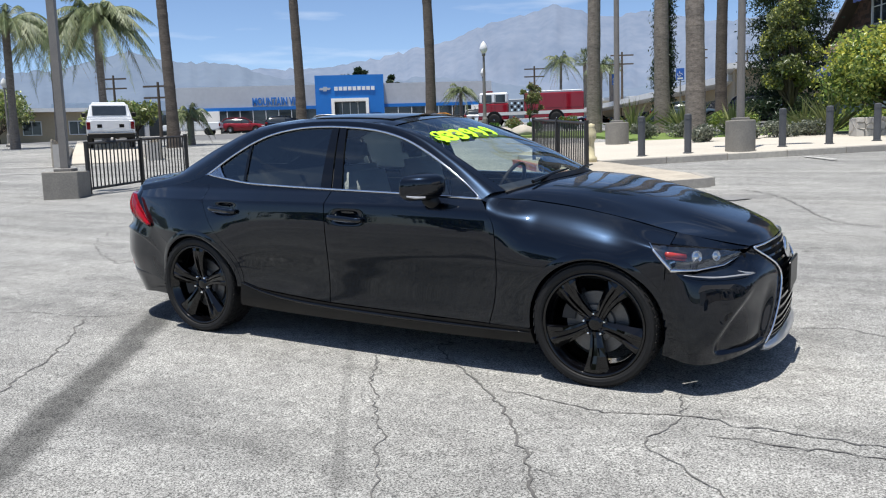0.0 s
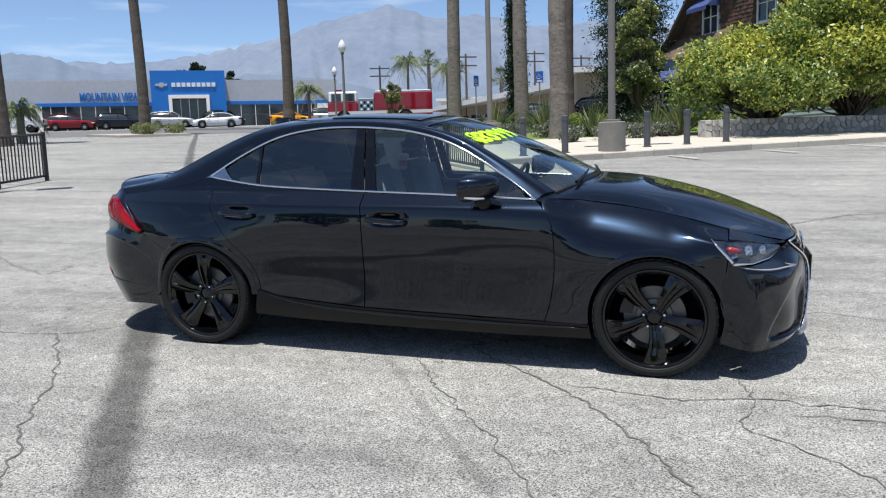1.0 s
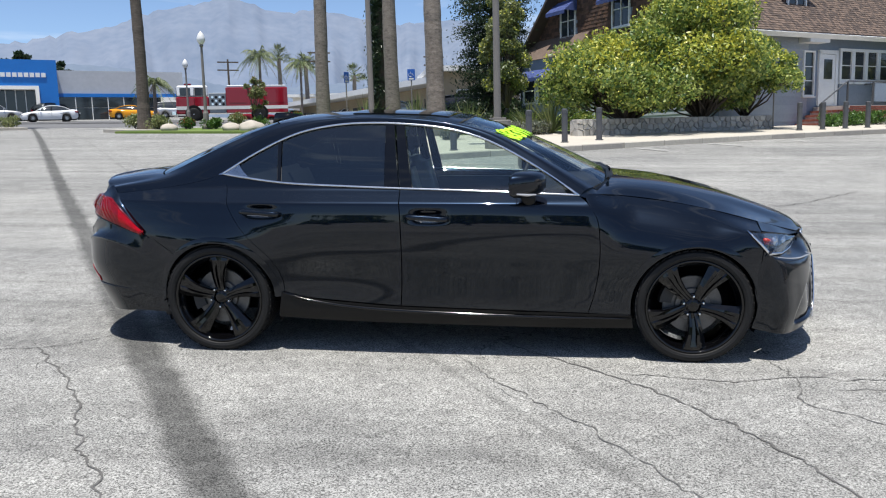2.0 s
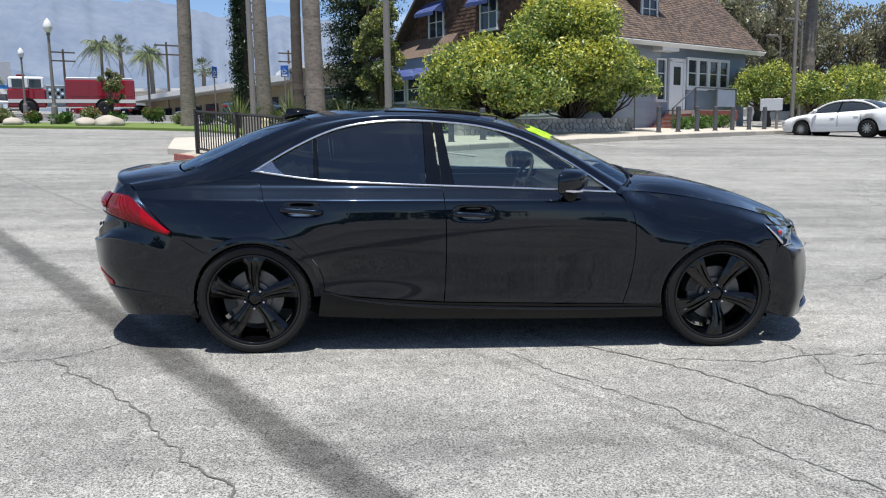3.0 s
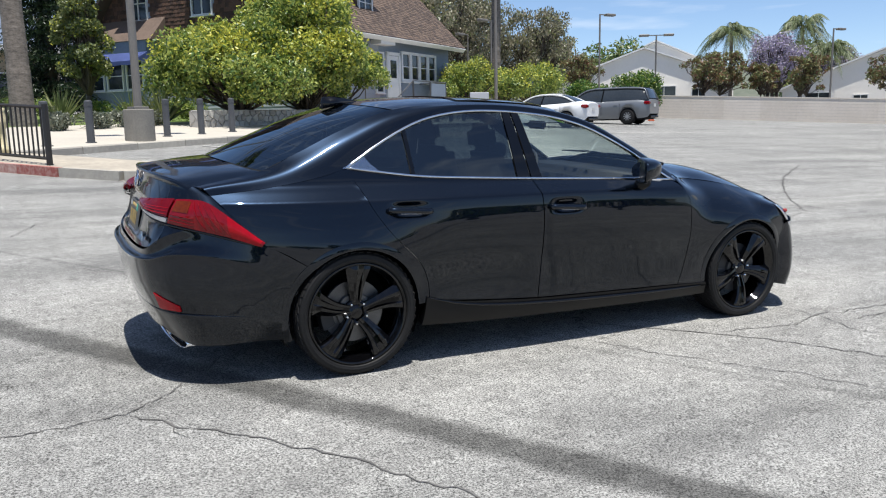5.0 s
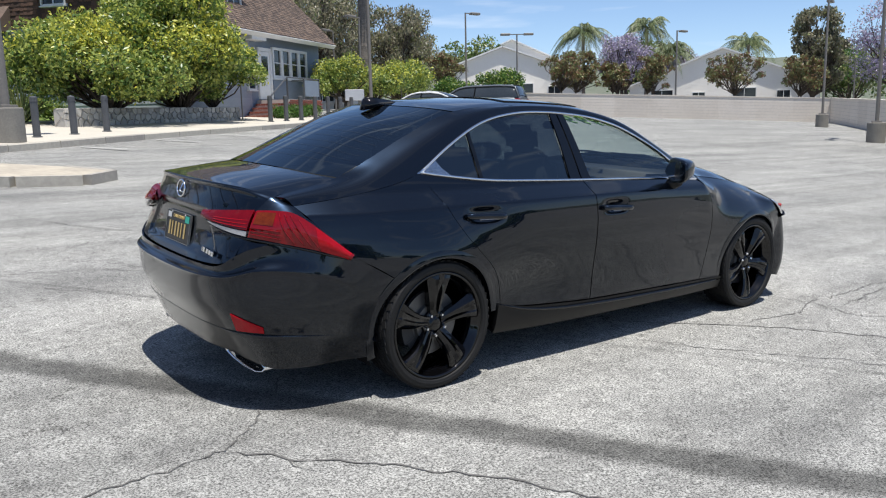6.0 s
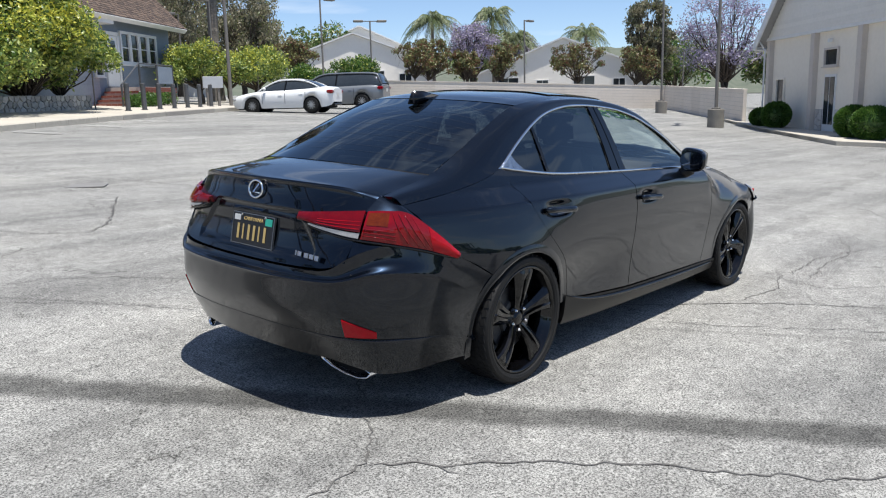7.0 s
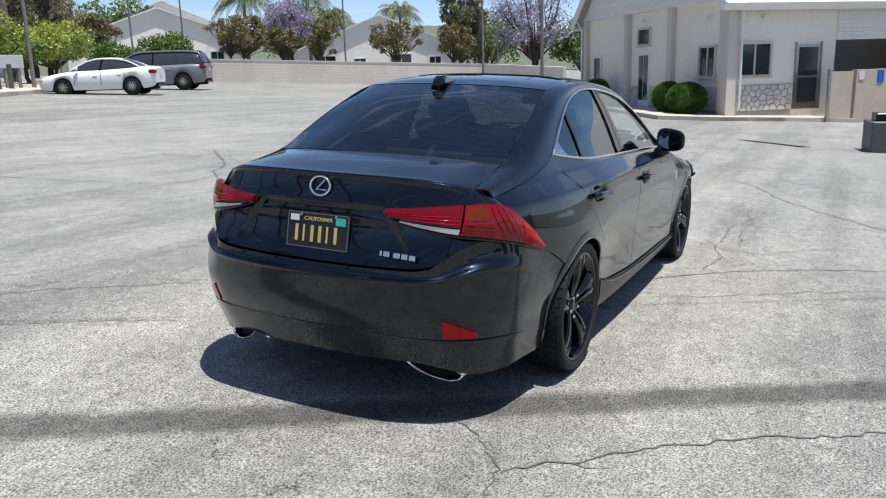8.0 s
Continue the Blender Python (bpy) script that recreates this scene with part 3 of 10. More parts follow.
def sheet(grid, thick=0.014, gap=0.0018, lift=0.0):
    """A panel: the surface, its edges turned in, and a fine gap all round."""
    nu, nv = len(grid), len(grid[0])
    g = [[p.copy() for p in col] for col in grid]
    nor = [[None] * nv for _ in range(nu)]
    sign = 0.0
    for i in range(nu):
        for j in range(nv):
            du = grid[min(i + 1, nu - 1)][j] - grid[max(i - 1, 0)][j]
            dv = grid[i][min(j + 1, nv - 1)] - grid[i][max(j - 1, 0)]
            n = du.cross(dv)
            if n.length < 1e-9:
                n = Vector((0, 0, 1e-6))
            nor[i][j] = n.normalized()
            sign += nor[i][j].dot(grid[i][j] - Vector((grid[i][j].x * 0.8, 0, 0.55)))
    sgn = 1 if sign >= 0 else -1
    for i in range(nu):
        for j in range(nv):
            m = Vector()
            if i == 0: m += (grid[1][j] - grid[0][j]).normalized()
            if i == nu - 1: m += (grid[-2][j] - grid[-1][j]).normalized()
            if j == 0: m += (grid[i][1] - grid[i][0]).normalized()
            if j == nv - 1: m += (grid[i][-2] - grid[i][-1]).normalized()
            g[i][j] = grid[i][j] + m * gap + nor[i][j] * sgn * lift
    bm = bmesh.new()
    vs = [[bm.verts.new(p) for p in col] for col in g]
    for i in range(nu - 1):
        for j in range(nv - 1):
            q = (vs[i][j], vs[i + 1][j], vs[i + 1][j + 1], vs[i][j + 1])
            try:
                f = bm.faces.new(q if sgn > 0 else q[::-1])
                f.smooth = True
            except ValueError:
                pass
    if thick:
        ring = [(i, 0) for i in range(nu)] + [(nu - 1, j) for j in range(1, nv)] + [(i, nv - 1) for i in range(nu - 2, -1, -1)] + [(0, j) for j in range(nv - 2, 0, -1)]
        lip = [(bm.verts.new(g[i][j]), bm.verts.new(g[i][j] - nor[i][j] * sgn * thick)) for i, j in ring]
        for k in range(len(ring)):
            a, b = lip[k], lip[(k + 1) % len(ring)]
            if (a[0].co - b[0].co).length > 1e-6:
                f = bm.faces.new((a[0], a[1], b[1], b[0]) if sgn > 0 else (a[0], b[0], b[1], a[1]))
                f.smooth = True
    bmesh.ops.remove_doubles(bm, verts=[v for col in vs for v in col], dist=1e-6)
    return bm


def arch(ax, a0, a1, n=9, r=0.355):
    return [(ax + r * math.cos(radians(a0 + (a1 - a0) * k / n)), 0.315 + r * math.sin(radians(a0 + (a1 - a0) * k / n))) for k in range(n + 1)]


CAR_POSE = Matrix.Translation((0, -0.003, 0)) @ Vector((0, 0, 1)).rotation_difference(NORMAL).to_matrix().to_4x4()
car = thing("sedan", CAR_POSE, "glossy black four-door sedan with black five-spoke wheels parked on worn asphalt", "car")


def pair(name, grid, material, parent=None, label="", thick=0.014, gap=0.0018, lift=0.0):
    """The same panel on the right flank and the left; returns both."""
    a = part(name, sheet(grid, thick, gap, lift), material, parent or car, label)
    b = part(name, sheet(flip_grid(grid), thick, gap, lift), material, parent or car, label)
    return a, b


SPLIT = [(-0.28, 0.298), (-0.272, 0.45), (-0.27, 0.64), (-0.275, 0.82), (-0.29, 0.982)]
DOOR_F = [(0.81, 0.275), (0.845, 0.40), (0.866, 0.55), (0.866, 0.70), (0.85, 0.82), (0.80, 0.905), (0.75, 0.948)]
DOOR_R = [(-0.985, 0.358), (-1.0, 0.46), (-1.06, 0.575), (-1.22, 0.735), (-1.315, 0.87), (-1.355, 0.97), (-1.40, 1.065)]
BELT_F = [(-0.29, 0.982), (0.2, 0.968), (0.75, 0.948)]
BELT_R = [(-1.40, 1.065), (-1.30, 1.048), (-1.0, 1.012), (-0.65, 0.995), (-0.29, 0.982)]
DLO_TOP = [(0.75, 0.948), (0.62, 1.035), (0.46, 1.135), (0.30, 1.220), (0.14, 1.285), (-0.05, 1.330), (-0.25, 1.352), (-0.45, 1.362), (-0.65, 1.357), (-0.85, 1.328), (-1.01, 1.278), (-1.20, 1.185), (-1.40, 1.065)]

door_f = pair("front_door", coons([(-0.28, 0.298), (0.26, 0.286), (0.81, 0.275)], BELT_F, SPLIT, DOOR_F, 64, 100), BLACK_PAINT, gap=0.003)
door_r = pair("rear_door", coons([(-0.985, 0.358), (-0.8, 0.335), (-0.55, 0.315), (-0.28, 0.298)], BELT_R, DOOR_R, SPLIT, 60, 100), BLACK_PAINT, gap=0.003)
sill_top = [(-1.005, 0.375), (-0.8, 0.333), (-0.55, 0.313), (-0.28, 0.296), (0.26, 0.284), (0.81, 0.273), (1.055, 0.268)]
sill_low = [(-1.03, 0.215), (-0.6, 0.195), (0.0, 0.185), (0.6, 0.18), (1.07, 0.185)]
pair("sill", coons(sill_low, sill_top, [sill_low[0], sill_top[0]], [sill_low[-1], sill_top[-1]], 40, 6, out=0.010), SATIN_BLACK, None, "satin black side skirt", thick=0.06)
ridge = [on_flank(x, z, 0.016) for x, z in ((-1.0, 0.372), (-0.8, 0.32), (-0.5, 0.285), (0.0, 0.262), (0.6, 0.25), (1.05, 0.25))]
for s in (1, -1):
    bm = bmesh.new()
    tube(bm, [(p.x, p.y * s, p.z) for p in spline(ridge, 24)], [0.002 + 0.009 * math.sin(math.pi * k / 24) ** 0.5 for k in range(25)], 6)
    part("skirt_ridge", bm, GLOSS_BLACK, car, smooth=True)

FENDER_TOP = [(0.80, 0.957), (1.0, 0.936), (1.25, 0.905), (1.42, 0.875), (1.55, 0.845), (1.765, 0.787)]
f0, f1 = arch(1.4, 188, 188, 1)[0], arch(1.4, 22, 22, 1)[0]
fender = coons(arch(1.4, 188, 22, 16), DOOR_F[:-1] + FENDER_TOP, [f0, (0.93, 0.271), (0.81, 0.275)], [f1, (1.752, 0.56), (1.76, 0.68), (1.765, 0.787)], 80, 40)
pair("front_fender", fender, BLACK_PAINT, thick=0.035, gap=0.0022)
low = [(0.75, 0.948), (0.46, 1.135), (0.14, 1.285), (-0.22, 1.351), (-0.65, 1.357), (-1.01, 1.278), (-1.25, 1.155), (-1.46, 1.045), (-1.75, 0.985), (-2.09, 0.945)]
lo3 = [on_flank(x, z) for x, z in low]
QUARTER_TOP = [(-1.40, 1.065)] + [(p.x, p.z) for p in (crom(lo3, 7 + 0.25 * k) for k in range(9))]
q0, q1 = arch(-1.4, 5, 5, 1)[0], arch(-1.4, 132, 132, 1)[0]
quarter = coons(arch(-1.4, 5, 132, 16), DOOR_R + QUARTER_TOP[1:], [q0, (-0.985, 0.358)], [q1, (-1.758, 0.655), (-1.874, 0.716), (-1.97, 0.81), (-2.09, 0.945)], 90, 72)
pair("rear_quarter", quarter, BLACK_PAINT, thick=0.035, gap=0.0012)

# roof rails from the windscreen pillar to the tail
high = [(0.84, 0.68, 0.985), (0.52, 0.62, 1.165), (0.22, 0.568, 1.31), (-0.15, 0.538, 1.384), (-0.65, 0.535, 1.398), (-1.07, 0.54, 1.362), (-1.38, 0.572, 1.252), (-1.62, 0.597, 1.142), (-1.83, 0.606, 1.05), (-2.15, 0.628, 0.985)]
hi3 = [Vector((x, -y, z)) for x, y, z in high]
mid = [(a * 0.5 + b * 0.5) + Vector((0, -0.011, 0.014)) for a, b in zip(lo3, hi3)]
pair("roof_rail", net([lo3, mid, hi3], 90, 10), BLACK_PAINT, gap=0.0004)

roof_rows = both([[(0.105, 0, 1.398), (0.095, 0.28, 1.388), (0.06, 0.46, 1.372), (0.03, 0.548, 1.352)],
                  [(-0.15, 0, 1.422), (-0.15, 0.28, 1.416), (-0.15, 0.46, 1.401), (-0.15, 0.538, 1.384)],
                  [(-0.62, 0, 1.434), (-0.62, 0.28, 1.429), (-0.63, 0.46, 1.414), (-0.65, 0.535, 1.398)],
                  [(-0.98, 0, 1.416), (-0.97, 0.28, 1.410), (-0.95, 0.46, 1.394), (-0.93, 0.537, 1.380)],
                  [(-1.16, 0, 1.385), (-1.14, 0.28, 1.381), (-1.11, 0.46, 1.372), (-1.07, 0.54, 1.362)]])
roof = part("roof", sheet(net(roof_rows, 36, 24), 0.01, 0.001), BLACK_PAINT, car)
sunroof = part("sunroof", sheet(net(roof_rows, 16, 10, 0.17, 0.83, 0.13, 0.50), 0.006, 0.0, 0.007), GLOSS_BLACK, car, "tinted glass sunroof panel")
shield_rows = both([[(0.985, 0, 1.03), (0.97, 0.3, 1.026), (0.92, 0.52, 1.008), (0.84, 0.68, 0.985)],
                    [(0.70, 0, 1.168), (0.685, 0.3, 1.165), (0.62, 0.50, 1.165), (0.53, 0.622, 1.160)],
                    [(0.40, 0, 1.296), (0.385, 0.28, 1.290), (0.33, 0.47, 1.280), (0.26, 0.575, 1.292)],
                    [(0.115, 0, 1.395), (0.10, 0.28, 1.386), (0.07, 0.46, 1.369), (0.035, 0.548, 1.350)]])
windscreen = part("windscreen", sheet(net(shield_rows, 28, 18), 0, 0.004, -0.002), GLASS_CLEAR, car, "clear glass windscreen with a lime price on it")
windscreen.visible_shadow = False
glass_rows = both([[(-1.165, 0, 1.383), (-1.145, 0.28, 1.379), (-1.115, 0.46, 1.370), (-1.075, 0.54, 1.360)],
                   [(-1.42, 0, 1.306), (-1.40, 0.28, 1.302), (-1.38, 0.46, 1.280), (-1.36, 0.57, 1.258)],
                   [(-1.70, 0, 1.192), (-1.68, 0.28, 1.186), (-1.64, 0.48, 1.160), (-1.60, 0.595, 1.150)],
                   [(-1.94, 0, 1.080), (-1.92, 0.3, 1.075), (-1.87, 0.50, 1.062), (-1.815, 0.608, 1.052)]])
rear_glass = part("rear_window", sheet(net(glass_rows, 28, 18), 0, 0.003, -0.001), GLASS_DARK, car, "dark tinted rear window")
rear_glass.visible_shadow = False
for k in range(11):
    g = net(glass_rows, 24, 1, 0.10, 0.90, 0.14 + 0.07 * k, 0.1412 + 0.07 * k, 0)
    part("heater_line", sheet(g, 0, 0, 0.0015), CABIN_DARK, rear_glass)

trunk_rows = both([[(-1.945, 0, 1.078), (-1.925, 0.3, 1.073), (-1.875, 0.5, 1.060), (-1.82, 0.602, 1.049)],
                   [(-2.10, 0, 1.060), (-2.08, 0.3, 1.057), (-2.03, 0.50, 1.041), (-1.97, 0.614, 1.012)],
                   [(-2.27, 0, 1.033), (-2.25, 0.29, 1.031), (-2.19, 0.51, 1.020), (-2.13, 0.624, 0.988)],
                   [(-2.322, 0, 1.025), (-2.302, 0.29, 1.023), (-2.245, 0.515, 1.010), (-2.165, 0.630, 0.974)],
                   [(-2.324, 0, 1.007), (-2.307, 0.29, 1.004), (-2.25, 0.515, 0.986), (-2.18, 0.632, 0.953)],
                   [(-2.33, 0, 0.965), (-2.318, 0.29, 0.958), (-2.272, 0.515, 0.935), (-2.215, 0.625, 0.915)],
                   [(-2.352, 0, 0.885), (-2.345, 0.29, 0.88), (-2.312, 0.505, 0.865), (-2.27, 0.603, 0.85)],
                   [(-2.362, 0, 0.80), (-2.356, 0.29, 0.80), (-2.33, 0.50, 0.79), (-2.295, 0.598, 0.785)],
                   [(-2.382, 0, 0.715), (-2.378, 0.29, 0.718), (-2.356, 0.50, 0.720), (-2.325, 0.595, 0.735)],
                   [(-2.402, 0, 0.664), (-2.398, 0.29, 0.668), (-2.375, 0.50, 0.680), (-2.34, 0.594, 0.712)]])
lid = net(trunk_rows, 150, 90)
# the plate stands in a shallow pan with slanting sides
for col in lid:
    for p in col:
        if p.z < 0.93 and p.x < -2.2:
            edge_y = 0.315 + 0.115 * min(max((0.895 - p.z) / 0.15, 0), 1)
            inside = ease(0.0, 0.016, edge_y - abs(p.y)) * ease(0.897, 0.905, 1.80 - p.z) * ease(0.690, 0.73, p.z)
            p.x += 0.013 * inside
trunk = part("trunk_lid", sheet(lid, 0.014, 0.003), BLACK_PAINT, car)
lip_line = [Vector((-2.155, 0.622, 0.976)), Vector((-2.235, 0.51, 1.010)), Vector((-2.30, 0.3, 1.022)), Vector((-2.322, 0, 1.024)), Vector((-2.30, -0.3, 1.022)), Vector((-2.235, -0.51, 1.010)), Vector((-2.155, -0.622, 0.976))]
bm = bmesh.new()
tube(bm, spline(lip_line, 36), [0.003 + 0.006 * math.sin(math.pi * k / 36) ** 0.4 for k in range(37)], 8)
part("lip_spoiler", bm, BLACK_PAINT, trunk, smooth=True)

hood_rows = both([[(0.985, 0, 1.022), (0.965, 0.34, 1.018), (0.90, 0.58, 0.988), (0.832, 0.768, 0.956)],
                  [(1.08, 0, 1.017), (1.07, 0.34, 1.012), (1.03, 0.56, 0.985), (1.0, 0.687, 0.938)],
                  [(1.32, 0, 0.990), (1.315, 0.34, 0.985), (1.28, 0.55, 0.956), (1.25, 0.686, 0.907)],
                  [(1.66, 0, 0.912), (1.65, 0.32, 0.908), (1.60, 0.52, 0.878), (1.55, 0.679, 0.847)],
                  [(1.95, 0, 0.815), (1.93, 0.28, 0.810), (1.86, 0.46, 0.790), (1.765, 0.660, 0.790)],
                  [(2.10, 0, 0.752), (2.08, 0.23, 0.748), (2.01, 0.39, 0.738), (1.90, 0.555, 0.747)],
                  [(2.152, 0, 0.702), (2.145, 0.16, 0.702), (2.120, 0.29, 0.699), (2.072, 0.405, 0.695)]])
hood = part("hood", sheet(net(hood_rows, 44, 36), 0.014, 0.002), BLACK_PAINT, car)
cowl_rows = both([[(0.985, 0, 1.018), (0.965, 0.34, 1.014), (0.91, 0.56, 0.988), (0.86, 0.672, 0.958)], [(1.0, 0, 1.026), (0.975, 0.32, 1.022), (0.91, 0.54, 1.002), (0.84, 0.682, 0.978)]])
part("cowl", sheet(net(cowl_rows, 20, 2), 0.03, 0, 0.001), SATIN_BLACK, car)
for y0, y1 in ((-0.52, 0.05), (0.0, 0.58)):
    bm = bmesh.new()
    tube(bm, [(0.985 - abs(y0) * 0.1, y0, 1.032 - 0.02 * abs(y0)), (0.95, (y0 + y1) / 2, 1.052), (0.93 - abs(y1) * 0.05, y1, 1.055 - 0.02 * abs(y1))], [0.011, 0.009, 0.005], 6)
    part("wiper", bm, SATIN_BLACK, car, "black windscreen wiper")

foot_rows = [[(0.722, -0.806, 0.958), (0.745, -0.757, 0.980), (0.765, -0.700, 1.004)],
             [(0.785, -0.815, 0.940), (0.805, -0.766, 0.962), (0.82, -0.692, 0.985)],
             [(0.835, -0.828, 0.915), (0.855, -0.775, 0.944), (0.875, -0.690, 0.962)]]
pair("pillar_foot", net(foot_rows, 8, 8), BLACK_PAINT, thick=0.012, gap=0.0, lift=-0.004)

# front end
fb = [[(1.763, None, 0.70), (1.80, 0.856, 0.630), (1.89, 0.752, 0.612), (1.985, 0.560, 0.616), (2.035, 0.462, 0.650), (2.085, 0.405, 0.686)],
      [(1.756, None, 0.60), (1.855, 0.845, 0.575), (1.975, 0.735, 0.558), (2.075, 0.590, 0.556), (2.135, 0.450, 0.575), (2.190, 0.275, 0.572)],
      [(1.727, None, 0.455), (1.875, 0.856, 0.43), (1.995, 0.750, 0.41), (2.088, 0.630, 0.41), (2.146, 0.500, 0.42), (2.205, 0.305, 0.44)],
      [(1.755, None, 0.30), (1.885, 0.850, 0.285), (1.995, 0.768, 0.272), (2.085, 0.672, 0.265), (2.138, 0.575, 0.265), (2.186, 0.405, 0.285)],
      [(1.733, None, 0.19), (1.88, 0.828, 0.165), (1.985, 0.742, 0.160), (2.07, 0.655, 0.182), (2.12, 0.570, 0.20), (2.160, 0.470, 0.212)]]
fb = [[(x, -(flank_y(x, z) if y is None else y), z) for x, y, z in r] for r in fb]
nose = net(fb, 72, 64)
for i, col in enumerate(nose):
    for j, p in enumerate(col):
        u, v = i / 72, j / 64
        bound = 0.36 + 0.52 * min(max((0.80 - v) / 0.62, 0), 1) ** 1.6
        deep = ease(0.0, 0.07, u - bound) * ease(0.0, 0.10, 0.97 - u) * ease(0.30, 0.60, v) * ease(0.0, 0.05, 0.90 - v)
        p += Vector((-0.022, 0.020, 0.0)) * deep
bump_f = pair("front_bumper", nose, BLACK_PAINT, thick=0.03)
duct = [[p + Vector((-0.020, 0.018, 0.0)) for p in col] for col in net(fb, 14, 4, 0.44, 0.90, 0.76, 0.90)]
for i, col in enumerate(duct):
    low_ = col[-1].copy()
    for j in range(5):
        col[j] = col[j].lerp(low_, 0.75 * (1 - i / 14) ** 0.8 if i < 14 else 0.0)
pair("fog_duct", duct, MATTE_BLACK, None, "black fog lamp duct", thick=0.01, lift=0.003)
grille_rows = both([[(2.155, 0, 0.692), (2.148, 0.14, 0.692), (2.125, 0.29, 0.690), (2.085, 0.405, 0.686)],
                    [(2.205, 0, 0.575), (2.203, 0.12, 0.575), (2.198, 0.20, 0.574), (2.190, 0.275, 0.572)],
                    [(2.220, 0, 0.44), (2.218, 0.13, 0.44), (2.214, 0.22, 0.44), (2.205, 0.305, 0.44)],
                    [(2.215, 0, 0.285), (2.213, 0.17, 0.285), (2.205, 0.29, 0.285), (2.186, 0.405, 0.285)],
                    [(2.208, 0, 0.212), (2.204, 0.20, 0.212), (2.188, 0.35, 0.212), (2.160, 0.470, 0.212)]])
grille = part("grille", sheet(net(grille_rows, 24, 24), 0, 0, -0.012), MATTE_BLACK, car, "black spindle grille with a bright rim")
for k in range(13):
    v = 0.05 + 0.07 * k
    part("slat", sheet(net(grille_rows, 20, 1, 0.01, 0.99, v, v + 0.022), 0.012, 0, 0.006), GLOSS_BLACK, grille)
edge = [Vector(r[-1]) for r in grille_rows]
for s in (1, -1):
    bm = bmesh.new()
    tube(bm, [(p.x + 0.008, p.y * s * 1.008, p.z) for p in spline(edge, 24)], [0.0058] * 24 + [0.004], 8)
    part("grille_rim", bm, CHROME, grille, "bright grille rim", smooth=True)
bm = bmesh.new()
tube(bm, spline([(2.090, -0.405, 0.688), (2.132, -0.29, 0.695), (2.162, 0, 0.698), (2.132, 0.29, 0.695), (2.090, 0.405, 0.688)], 20), 0.006, 8)
part("grille_rim", bm, CHROME, grille, smooth=True)
lip_rows = both([[(2.222, 0, 0.238), (2.215, 0.20, 0.232), (2.198, 0.36, 0.220), (2.165, 0.48, 0.205)], [(2.245, 0, 0.190), (2.236, 0.21, 0.188), (2.212, 0.37, 0.186), (2.172, 0.49, 0.188)], [(2.215, 0, 0.135), (2.206, 0.20, 0.138), (2.182, 0.36, 0.150), (2.15, 0.48, 0.172)]])
part("splitter", sheet(net(lip_rows, 30, 6), 0.01, 0), SILVER_PAINT, car, "pale lip under the grille")
bm = a_box(2.232, 2.245, -0.155, 0.155, 0.42, 0.575, bevel=0.004)
part("front_plate", bm, SATIN_BLACK, car, "dark front number plate holder")
bm = bmesh.new()
lathe(bm, [(0.0, 0.012), (0.05, 0.011), (0.062, 0.006), (0.07, 0.0)], 24, m=Matrix.Translation((2.200, 0, 0.625)) @ Matrix.Rotation(radians(78), 4, "Y"))
part("front_emblem", bm, CHROME, car, "oval chrome emblem", smooth=True)
# headlamps
hl_top = [tuple(on_flank(1.672, 0.757, 0.007)), tuple(on_flank(1.715, 0.751, 0.009)), (1.76, -0.798, 0.744), (1.86, -0.675, 0.724), (1.945, -0.588, 0.704), (2.02, -0.452, 0.680)]
hl_low = [tuple(on_flank(1.700, 0.726, 0.007)), tuple(on_flank(1.742, 0.684, 0.009)), (1.785, -0.868, 0.634), (1.88, -0.770, 0.622), (1.975, -0.585, 0.622), (2.035, -0.465, 0.655)]
hl_mid = [tuple((Vector(a) + Vector(b)) / 2 + Vector((0.014, -0.016, 0.008)) * k) for a, b, k in zip(hl_top, hl_low, (0.4, 0.7, 1, 1, 1, 1))]
hl_in = [tuple(Vector(p) - Vector((0.045, -0.035, 0.006)) * k) for p, k in zip(hl_mid, (0.02, 0.05, 0.45, 1.0, 0.9, 0.3))]
lens = pair("headlamp", net([hl_top, hl_mid, hl_low], 22, 10), GLASS_LENS, thick=0.0)
